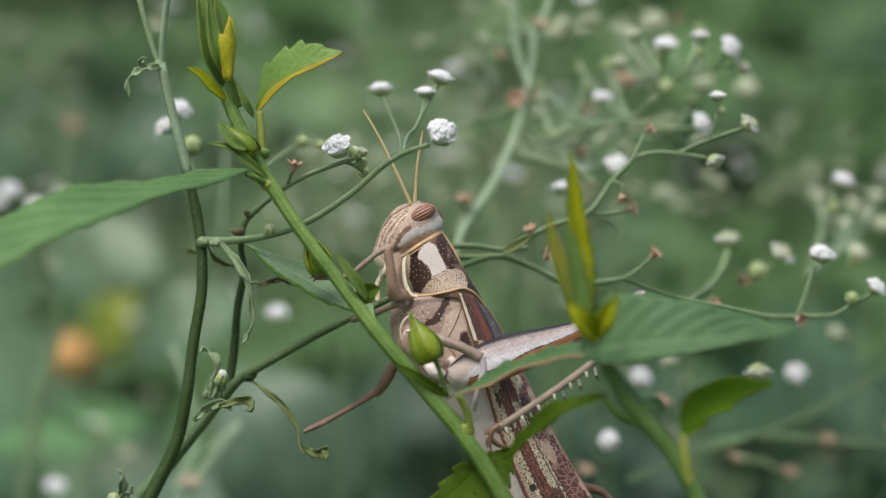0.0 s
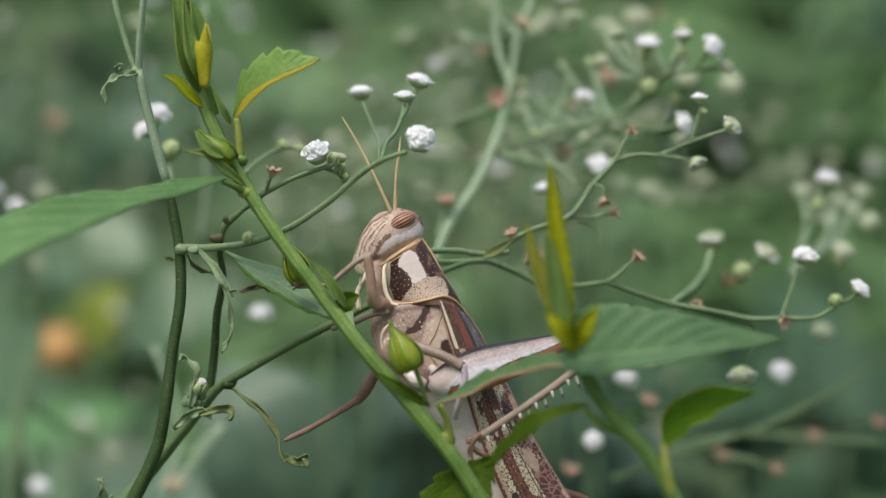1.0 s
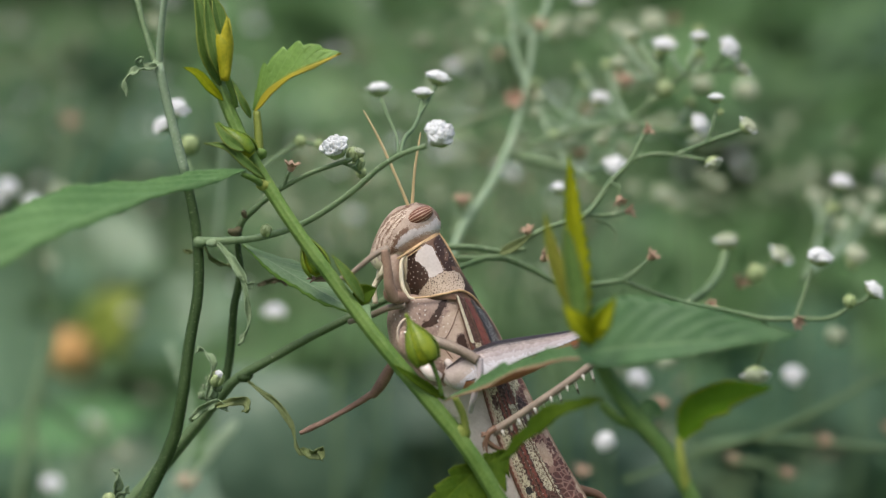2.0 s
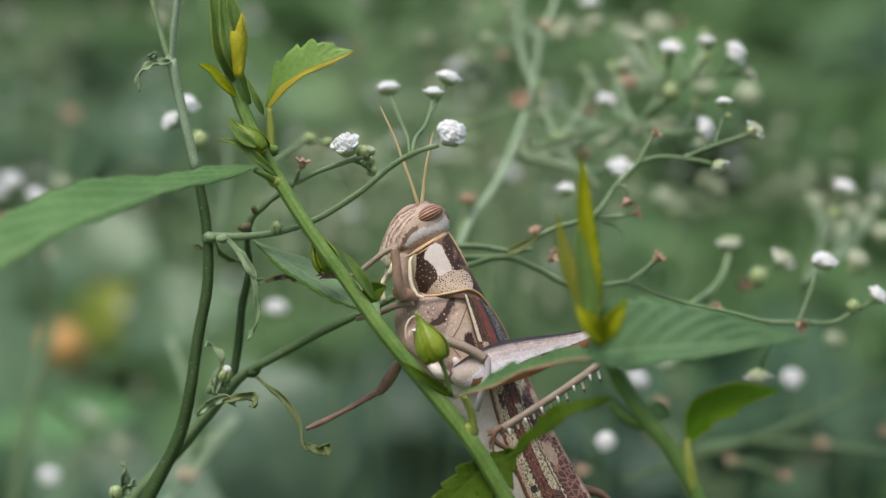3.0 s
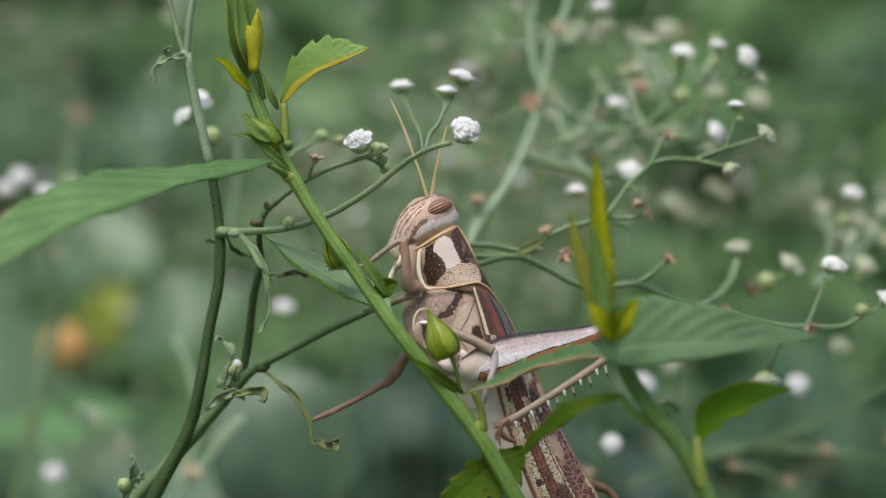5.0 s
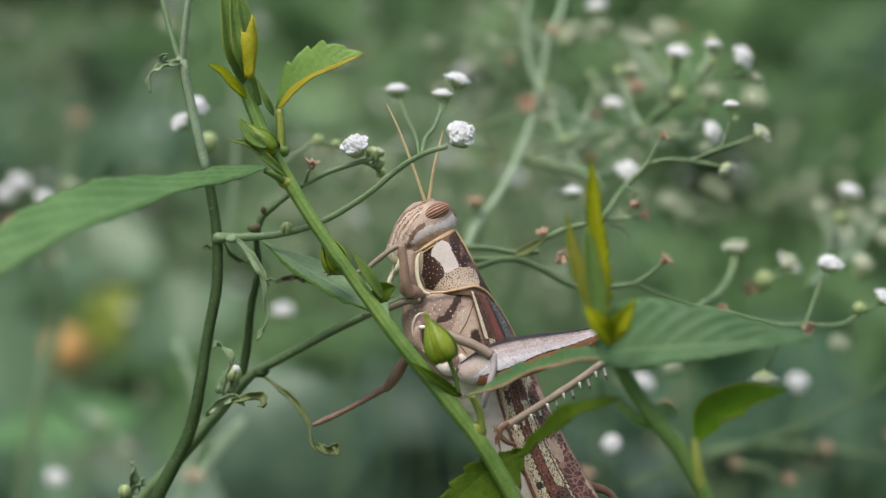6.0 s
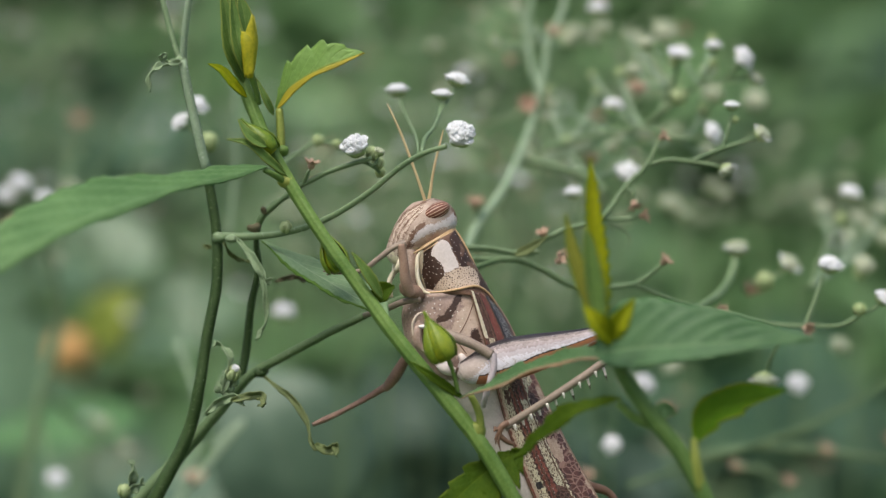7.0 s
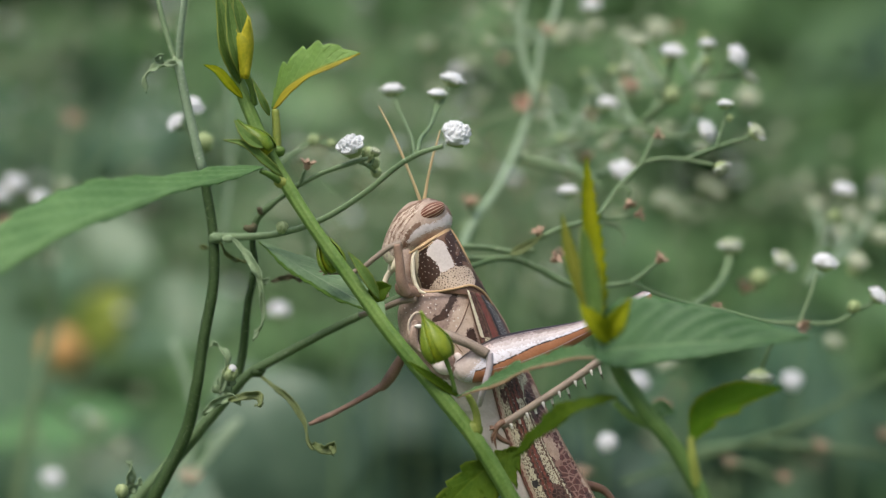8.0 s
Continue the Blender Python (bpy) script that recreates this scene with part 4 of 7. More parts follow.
    for at, r in (((-31.30, 7.00, -18.34), 0.6), ((-32.16, 7.00, -19.43), 0.55), ((-30.59, 7.00, -19.43), 0.55), ((-29.97, 7.00, -18.50), 0.5)):
        small_bud(ob, at, r, (0.2, -0.3, 0.9), GREYLEAF)
    for rib, w, m in ((((-31.69, 7.00, -20.21), (-30.82, 6.00, -17.04), (-31.13, 6.00, -14.32), (-32.47, 7.00, -13.42), (-33.09, 7.00, -13.50)), 1.5, GREYLEAF), (((-33.81, 8.00, -22.78), (-31.92, 7.00, -21.15), (-29.49, 6.00, -20.55), (-28.63, 5.00, -21.65)), 1.6, GREYLEAF),
                      (((-30.27, 6.00, -21.09), (-27.86, 5.00, -20.33), (-26.07, 5.00, -20.25), (-25.69, 4.00, -21.74), (-26.54, 5.00, -21.49)), 1.7, DRYLEAF), (((-29.88, 6.00, 1.25), (-27.86, 5.00, -0.85), (-26.31, 4.00, -3.02), (-25.46, 4.00, -4.33), (-24.60, 4.00, -4.18)), 1.6, GREYLEAF),
                      (((-27.00, 5.00, -2.25), (-26.00, 4.00, -4.57), (-25.46, 4.00, -7.66), (-25.84, 4.00, -11.14), (-27.00, 4.00, -12.53)), 1.0, GREYLEAF), (((-37.56, 5.00, 25.53), (-39.77, 4.00, 24.99), (-41.35, 3.00, 23.99), (-41.74, 3.00, 21.29)), 1.3, GREYLEAF),
                      (((-38.29, 6.00, 25.60), (-39.73, 5.00, 25.53), (-40.39, 4.00, 26.38), (-39.38, 4.00, 26.62)), 1.3, GREYLEAF), (((-31.84, 7.00, 0.86), (-30.54, 9.00, -1.10), (-29.05, 10.00, -1.65), (-27.87, 10.00, -1.50)), 0.8, DRYLEAF),
                      (((-26.29, 12.00, -18.13), (-23.93, 10.00, -19.60), (-21.90, 9.00, -21.12), (-19.88, 8.00, -24.19), (-18.81, 7.00, -27.24), (-17.48, 7.00, -28.02)), 1.15, DRYLEAF), (((-18.65, 7.00, -27.24), (-17.04, 6.00, -27.70), (-15.64, 6.00, -27.16), (-15.83, 5.00, -28.48)), 2.0, DRYLEAF),
                      (((-34.85, 9.00, 0.31), (-34.07, 9.00, 0.24), (-32.65, 9.00, 0.08)), 0.9, DRYLEAF), (((-24.86, 12.00, -4.67), (-22.48, 12.00, -3.88), (-20.17, 13.00, -4.45)), 1.0, TWIG),
                      (((-45.45, 9.00, -36.03), (-44.67, 9.00, -32.89), (-44.30, 8.00, -30.45), (-44.77, 8.00, -29.51)), 1.9, GREYLEAF), (((-45.84, 9.00, -34.85), (-43.88, 9.00, -33.28), (-42.70, 9.00, -32.11)), 1.8, GREYLEAF)):
        leaf(ob, list(rib), w, m, "small curled leaf", face=(0.3, -0.9, 0.35), fold=42, nu=36, nv=8, quilt=0.1, wave=0.4, thick=0.12, tip=0.5, twist=70, teeth=6, depth=0.1)
    small_bud(ob, (-45.32, 8.00, -33.74), 0.8, (0, -0.4, 1))
    small_bud(ob, (-44.12, 9.00, -32.11), 0.6, (0, -0.4, 1), GREYLEAF)
    small_bud(ob, (-20.21, 36.00, 16.49), 0.8, (0.3, -0.3, 0.8))
    small_bud(ob, (-17.33, 34.00, 15.90), 0.6, (-0.3, -0.3, 0.8))
    stalk(ob, [(-26.13, 30.00, 11.73), (-23.05, 34.00, 14.55), (-20.21, 36.00, 16.15), (-15.48, 34.00, 15.06)], [0.36, 0.32, 0.3, 0.26], PSTEM)
    flower(ob, (-38.80, 40.00, 21.88), (0.5, -0.5, 0.6), 0.95, 1, rays=3)
    flower(ob, (-41.59, 42.00, 19.42), (-0.5, -0.5, 0.5), 0.85, 2, rays=3)
    stalk(ob, [(-39.18, 42.00, 21.05), (-39.80, 43.00, 19.47), (-37.95, 40.00, 15.47), (-35.76, 28.00, 9.19), (-33.41, 12.00, 3.25)], [0.3, 0.32, 0.34, 0.38, 0.42], PSTEM)
    stalk(ob, [(-41.44, 43.00, 18.87), (-40.40, 43.00, 18.52), (-38.48, 41.00, 16.20)], [0.28, 0.28, 0.28], PSTEM)
    small_bud(ob, (-36.90, 38.00, 16.24), 1.3, (0.2, -0.3, 1))
    return ob


near_weed()


def left_weed():
    ob = thing("white_flowered_weed", (-95, 170, GROUND), "loose weed with scattered white and pinkish flower heads", "weed")
    stalk(ob, [(-95, 170, GROUND - 4), (-92, 170, -200), (-83.05, 170.00, -29.71), (-79.04, 170.00, -13.65), (-80.53, 165.00, -1.02), (-80.90, 150.00, 6.72)], [2.2, 1.6, 1.0, 0.8, 0.6, 0.5], PSTEM, "stem")
    for at, fork, s, old_or_dim in (((-81.62, 135.00, 12.71), (-80.90, 150.00, 6.17), 1.25, 0), ((-74.49, 120.00, 9.42), (-80.34, 150.00, 5.62), 1.1, 0), ((-85.02, 200.00, -2.06), (-79.61, 170.00, -9.06), 1.2, 1), ((-76.49, 150.00, -44.53), (-82.82, 170.00, -36.59), 1.3, 0), ((-74.57, 200.00, -36.92), (-82.36, 170.00, -28.56), 1.3, 1),
                             ((-69.47, 200.00, -42.15), (-81.33, 170.00, -29.71), 1.2, 1), ((-55.33, 150.00, 44.75), (-80.53, 165.00, -1.02), 1.25, 1), ((-74.28, 150.00, 12.23), (-80.34, 150.00, 5.62), 1.2, 1), ((-85.18, 140.00, 10.36), (-80.90, 150.00, 5.62), 1.2, 0)):
        flower(ob, at, (0.2, -0.5, 0.8), s, rays=0, old_or_dim=bool(old_or_dim))
        stalk(ob, [fork, V(fork).lerp(V(at), 0.5) + V((0, 2, -2)), at], [0.45, 0.38, 0.32], PSTEM, seg=6)
    for at in ((-85.13, 230.00, 28.97), (-89.36, 170.00, 3.56)):
        calyx(ob, at, (0.3, -0.5, 0.8), 2.2)
        stalk(ob, [(-80.53, 165.00, -1.02), V((-80.53, 165.00, -1.02)).lerp(V(at), 0.5), at], [0.45, 0.38, 0.32], PSTEM, seg=6)


left_weed()


# ---- flowering weed to the far side, a little behind ----
def side_weed():
    ob = thing("white_flowered_weed", (40, 60, GROUND), "bushy branching weed full of small white flower heads and dry calyxes", "weed")
    b = lambda pts, r, m=PSTEM: stalk(ob, pts, r, m)
    # main stems
    stalk(ob, [(16.23, 82.00, 36.64), (14.74, 80.00, 27.49), (12.23, 75.00, 18.76), (8.81, 68.00, 11.10), (2.79, 60.00, 1.44), (1.43, 57.00, -5.71), (4.81, 56.00, -15.05), (10.78, 56.00, -24.85), (16.12, 56.00, -37.32), (24, 58, -130), (34, 60, -300), (40, 60, GROUND - 4)],
          [0.5, 0.56, 0.62, 0.66, 0.7, 0.75, 0.8, 0.85, 0.95, 1.4, 2.0, 2.6], PSTEM_PALE, "stem", seg=12)
    b([(13.99, 86.00, 46.09), (12.49, 84.00, 36.33), (13.38, 82.00, 31.42), (14.74, 80.00, 27.49)], [0.45, 0.48, 0.5, 0.52], PSTEM_PALE)
    b([(16.23, 82.00, 36.64), (18.22, 84.00, 40.15), (19.26, 86.00, 46.09)], [0.7, 0.6, 0.5], PSTEM_PALE)
    b([(14.13, 76.00, 16.94), (18.72, 74.00, 18.25), (25.45, 70.00, 19.92), (30.68, 66.00, 20.64), (34.17, 64.00, 23.26), (40.33, 62.00, 28.12)], [0.5, 0.45, 0.42, 0.4, 0.36, 0.3])
    b([(12.23, 75.00, 15.49), (18.16, 72.00, 13.99), (22.57, 68.00, 12.48), (25.20, 66.00, 10.14)], [0.7, 0.55, 0.5, 0.4])
    b([(12.38, 80.00, 23.71), (8.12, 80.00, 22.29), (3.42, 82.00, 20.50), (-2.29, 84.00, 19.65)], [0.5, 0.45, 0.4, 0.35])
    # nearer forked branch
    b([(1.29, 18.00, 0.48), (5.34, 20.00, 0.40), (9.85, 22.00, -0.24), (12.70, 22.00, 0.08)], [0.45, 0.45, 0.42, 0.35])
    b([(0.48, 18.00, -0.89), (5.34, 20.00, -1.21), (9.85, 22.00, -1.22), (13.55, 23.00, -2.78), (17.68, 24.00, -4.83), (22.66, 25.00, -5.09), (26.84, 26.00, -4.61)], [0.45, 0.48, 0.5, 0.46, 0.44, 0.42, 0.4])
    b([(8.63, 22.00, -0.73), (12.29, 22.00, 1.30), (15.55, 22.00, 2.93), (21.78, 24.00, 5.16), (25.12, 25.00, 9.52), (28.41, 25.00, 12.97), (29.23, 25.00, 14.70), (30.21, 25.00, 16.50)], [0.5, 0.45, 0.42, 0.42, 0.4, 0.36, 0.3, 0.26])
    b([(28.41, 25.00, 12.89), (31.28, 25.00, 13.55), (34.56, 25.00, 13.38), (38.91, 25.00, 12.64)], [0.32, 0.3, 0.28, 0.24])
    b([(34.56, 25.00, 13.38), (38.67, 25.00, 15.02), (42.36, 25.00, 16.26), (44.66, 25.00, 16.99)], [0.3, 0.28, 0.28, 0.26])
    b([(39.24, 25.00, 15.19), (39.90, 25.00, 17.32), (40.72, 25.00, 20.44)], [0.26, 0.24, 0.22])
    b([(21.37, 24.00, 4.83), (24.30, 25.00, 4.76), (27.17, 25.00, 5.17)], [0.3, 0.28, 0.24])
    b([(22.72, 26.00, 4.20), (24.78, 26.00, 3.54), (26.01, 26.00, 2.14), (25.77, 26.00, 0.74)], [0.25, 0.22, 0.2, 0.15])
    b([(25.12, 25.00, 9.52), (26.53, 24.00, 8.68), (26.28, 24.00, 7.61)], [0.26, 0.24, 0.2])
    b([(26.84, 26.00, -4.61), (28.89, 26.00, -3.21), (30.54, 26.00, -1.73)], [0.36, 0.32, 0.26])
    b([(26.84, 26.00, -4.61), (31.12, 28.00, -6.37), (36.28, 30.00, -8.07), (42.11, 30.00, -9.24), (47.94, 30.00, -10.49), (52.64, 28.00, -10.51), (57.30, 26.00, -10.21), (59.93, 26.00, -8.56)], [0.4, 0.38, 0.37, 0.36, 0.36, 0.34, 0.32, 0.28])
    b([(36.65, 32.00, -8.12), (41.39, 45.00, -5.80), (44.33, 55.00, -2.58), (45.30, 58.00, 0.09)], [0.55, 0.6, 0.6, 0.55])
    b([(51.98, 28.00, -10.51), (53.47, 28.00, -6.54), (54.55, 28.00, -3.23)], [0.32, 0.3, 0.28])
    b([(47.10, 30.00, -10.49), (48.61, 32.00, -12.05), (47.78, 34.00, -15.90), (47.44, 36.00, -17.68)], [0.32, 0.3, 0.28, 0.26])
    b([(59.93, 26.00, -8.56), (61.41, 26.00, -7.99), (62.65, 26.00, -7.16)], [0.28, 0.26, 0.26])
    b([(46.42, 60.00, -5.31), (49.12, 60.00, -4.41), (52.27, 60.00, -3.06), (54.07, 60.00, -1.71)], [0.4, 0.4, 0.38, 0.35])
    b([(58.65, 70.00, -5.44), (61.25, 72.00, 1.02), (64.34, 74.00, 7.08), (65.74, 74.00, 9.40)], [0.34, 0.34, 0.32, 0.3])
    # top right forks
    b([(34.17, 64.00, 23.26), (35.43, 66.00, 27.49), (33.59, 68.00, 30.83), (31.91, 70.00, 33.75)], [0.5, 0.5, 0.45, 0.4])
    b([(34.62, 64.00, 25.08), (35.81, 62.00, 29.02), (35.99, 60.00, 31.13)], [0.4, 0.38, 0.35])
    b([(39.68, 60.00, 27.53), (40.82, 58.00, 30.08), (41.45, 58.00, 32.32)], [0.4, 0.38, 0.32])
    b([(39.68, 60.00, 27.35), (42.84, 56.00, 27.43), (46.17, 54.00, 27.74)], [0.4, 0.36, 0.34])
    b([(42.84, 56.00, 27.43), (44.40, 54.00, 29.33), (45.14, 52.00, 30.51)], [0.34, 0.32, 0.3])
    b([(30.68, 66.00, 20.64), (36.53, 60.00, 18.53), (39.28, 56.00, 18.62), (40.85, 54.00, 18.88)], [0.4, 0.36, 0.34, 0.3])
    b([(27.98, 60.00, 10.89), (28.39, 62.00, 11.84), (28.26, 64.00, 12.81)], [0.4, 0.4, 0.4])
    for at, up, s, k, old_or_dim in (((40.56, 25.00, 21.51), (0, -0.15, 1), 0.66, 2, 0), ((44.99, 25.00, 17.32), (0.6, -0.3, 0.6), 0.86, 1, 1), ((39.90, 25.00, 12.23), (0.5, -0.3, -0.9), 0.8, 1, 1),
                              ((28.12, 62.00, 13.02), (-0.1, -0.7, 0.6), 1.02, 1, 0), ((55.54, 28.00, -1.74), (0.15, -0.3, 1), 1.05, 3, 0), ((63.06, 26.00, -6.50), (0.6, -0.4, 0.7), 0.88, 1, 0), ((45.30, 58.00, 0.81), (0, -0.15, 1), 1.2, 0, 1),
                              ((53.89, 60.00, -1.53), (0.5, -0.4, 0.7), 1.1, 1, 1), ((67.74, 72.00, -1.58), (0.3, -0.5, 0.7), 1.15, 1, 1), ((65.93, 74.00, 10.34), (0.2, -0.3, 1), 1.1, 0, 0), ((35.99, 60.00, 31.94), (0.1, -0.3, 1), 1.08, 0, 0),
                              ((41.45, 58.00, 33.03), (0, -0.1, 1), 0.85, 2, 0), ((45.32, 52.00, 30.77), (0.6, -0.6, 0.4), 1.02, 3, 0), ((47.50, 54.00, 27.74), (0.5, -0.2, 0.7), 0.85, 0, 1), ((31.63, 70.00, 34.40), (-0.2, -0.1, 1), 0.95, 0, 1),
                              ((40.85, 54.00, 19.14), (0.6, -0.6, 0.4), 0.95, 1, 0), ((38.90, 120.00, 40.97), (0, -0.8, 0.5), 1.5, 1, 1), ((55.66, 120.00, 28.56), (0, -0.7, 0.6), 1.4, 1, 1), ((26.37, 70.00, 24.25), (0.1, -0.2, 1), 1.05, 0, 0),
                              ((26.32, 100.00, 39.69), (0, -0.4, 1), 1.1, 1, 1), ((25.53, 100.00, 43.35), (0, -0.3, 1), 1.1, 0, 0), ((41.33, 130.00, 9.62), (0.2, -0.4, 1), 1.45, 0, 1), ((18.95, 50.00, 9.30), (0, -0.1, 1), 0.9, 0, 0),
                              ((47.02, 36.00, -18.94), (0, -0.4, -0.8), 1.15, 3, 1), ((33.27, 90.00, -22.34), (0.5, -0.5, 0.6), 1.2, 3, 0), ((60.27, 95.00, -22.21), (0.2, -0.8, 0.4), 1.2, 1, 0), ((26.88, 75.00, -31.64), (0, -0.9, 0.3), 1.0, 3, 0),
                              ((68.39, 100.00, -15.74), (0.3, -0.5, 0.8), 1.15, 1, 1), ((76.80, 100.00, 3.07), (0, -0.5, 0.8), 1.2, 1, 1), ((-30.09, 115.00, -10.85), (0, -0.3, 1), 1.25, 0, 0), ((40.08, 110.00, -20.14), (-0.4, -0.3, 1), 1.1, 0, 1),
                              ((46.66, 110.00, 28.95), (0, -0.4, 1), 1.3, 1, 1), ((33.00, 110.00, 38.56), (0, -0.4, 1), 1.2, 1, 1), ((21.31, 120.00, 39.42), (0, -0.5, 1), 1.2, 1, 1), ((33.36, 115.00, 29.27), (0, -0.5, 1), 1.2, 0, 1), ((22.35, 120.00, 40.97), (0.3, -0.4, 1), 1.1, 1, 1)):
        flower(ob, at, up, s, k, rays=4 if V(at).y < 70 else 0, old_or_dim=bool(old_or_dim))
    # young greenish heads among the upper forks
    rnd = random.Random(58)
    hubs = [(30.68, 66.00, 20.64), (35.43, 66.00, 27.49), (25.45, 70.00, 19.92), (22.57, 68.00, 12.48), (16.23, 82.00, 36.64), (18.72, 74.00, 18.25), (39.68, 60.00, 27.35), (36.53, 60.00, 18.53)]
    for i in range(26):
        h = V(hubs[i % 8]) + V((0, rnd.uniform(0, 6), 0))
        q = h + V((rnd.uniform(-11, 9), rnd.uniform(2, 30), rnd.uniform(-3, 11)))
        m = h.lerp(q, 0.5) + V((0, 0, -1.2))
        b([h, m, q], [0.34, 0.3, 0.26], PSTEM_PALE)
        if i % 3:
            flower(ob, q, (rnd.uniform(-0.5, 0.5), -0.3, 1), rnd.uniform(0.55, 0.9), rays=0, old_or_dim=True)
        else:
            small_bud(ob, q, rnd.uniform(0.6, 0.9), (rnd.uniform(-0.3, 0.3), -0.3, 1))
    for at in ((66.69, 112.00, 9.05), (76.85, 118.00, 5.46), (77.33, 110.00, 8.40), (72.25, 115.00, 3.68), (74.60, 120.00, 7.14)):
        b([(58.94, 72.00, -5.47), V((58.94, 72.00, -5.47)).lerp(V(at), 0.6) + V((2, 0, 0)), at], [0.3, 0.28, 0.26], PSTEM_PALE)
        flower(ob, at, (0.2, -0.4, 0.9), 0.95, rays=0, old_or_dim=True)
    for at, up, s in (((30.21, 25.00, 16.67), (0.7, -0.3, 0.5), 1.0), ((26.28, 24.00, 7.45), (0.2, -0.3, -0.6), 1.0), ((27.42, 25.00, 5.25), (0.9, -0.3, 0.2), 1.0), ((30.71, 26.00, -1.56), (0.6, -0.3, 0.7), 1.1), ((15.06, 20.00, -1.54), (0.6, -0.4, 0.5), 1.1),
                      ((16.46, 24.00, -0.90), (0.4, -0.4, 0.7), 1.0), ((13.35, 22.00, 2.12), (-0.3, -0.4, 0.8), 1.0), ((47.50, 60.00, -6.21), (0.3, -0.4, 0.6), 1.4), ((51.81, 28.00, -10.84), (0.5, -0.6, -0.2), 1.1), ((39.99, 32.00, -8.70), (0.2, -0.8, 0.3), 0.9),
                      ((3.80, 62.00, 7.14), (0, -0.4, 1), 1.4), ((12.53, 79.00, 24.41), (0, -0.9, 0.4), 1.7), ((16.71, 82.00, 36.64), (0.2, -0.5, 0.9), 1.4), ((31.72, 90.00, 27.66), (0, -0.5, 0.9), 1.8), ((23.52, 85.00, 15.39), (0, -0.4, 0.9), 1.5)):
        calyx(ob, at, up, s)
    b([(1.90, 62.00, 2.35), (3.07, 62.00, 4.61), (3.80, 62.00, 6.60)], [0.5, 0.45, 0.4])
    for at, r in (((59.60, 26.00, -7.99), 0.85), ((41.13, 25.00, 19.54), 0.45), ((36.26, 62.00, 25.41), 1.2), ((49.77, 58.00, -4.12), 1.3), ((64.34, 74.00, 6.15), 0.9), ((67.28, 72.00, -2.69), 1.0), ((41.27, 58.00, 30.53), 0.7), ((35.71, 66.00, 31.14), 0.7), ((13.79, 80.00, 24.66), 0.8)):
        small_bud(ob, at, r, (0.3, -0.3, 0.8))
    leaf(ob, [(1.53, 85.00, 19.69), (4.39, 84.00, 19.17), (8.18, 83.00, 17.03)], 3, GREYLEAF, "small narrow leaf", nu=16, nv=6, twist=40)
    leaf(ob, [(9.01, 21.00, -0.57), (11.01, 20.00, 0.40), (13.81, 19.00, 2.34)], 1.6, DRYLEAF, "small narrow leaf", nu=16, nv=6, twist=20)
    # low stems at the far side
    b([(82.59, 110.00, -20.14), (70.45, 110.00, -27.23), (62.07, 108.00, -31.14), (46.64, 105.00, -35.93), (31.27, 100.00, -40.48)], [0.4, 0.45, 0.5, 0.5, 0.5], STEM_GREY)
    b([(82.36, 120.00, -37.14), (68.61, 118.00, -35.44), (52.92, 116.00, -34.77), (42.48, 114.00, -36.66)], [0.45, 0.5, 0.5, 0.5])
    b([(51.44, 112.00, -38.02), (56.53, 112.00, -38.53), (61.10, 112.00, -41.07)], [0.6, 0.55, 0.5])
    for at in ((36.85, 90.00, -27.18), (51.44, 112.00, -38.73), (61.10, 112.00, -41.38), (68.61, 118.00, -35.95), (23.85, 100.00, -39.49), (80.45, 118.00, -33.89)):
        calyx(ob, at, (0.2, -0.4, 0.8), 1.4)
    for pts in (((-37.61, 100.00, 43.64), (-38.10, 100.00, 28.80), (-37.98, 102.00, 14.02), (-39.45, 104.00, 2.10)), ((-41.96, 100.00, -34.54), (-36.02, 100.00, -29.59), (-44.93, 100.00, -40.48), (-48.89, 100.00, -45.43)), ((-50.08, 120.00, -16.45), (-46.77, 118.00, -24.62), (-45.54, 116.00, -34.77), (-49.21, 112.00, -42.60))):
        b(list(pts), [0.5, 0.52, 0.55, 0.55], PSTEM_PALE)
    calyx(ob, (-44.44, 100.00, -40.77), (0, -0.5, 0.8), 1.8)
    return ob


side_weed()


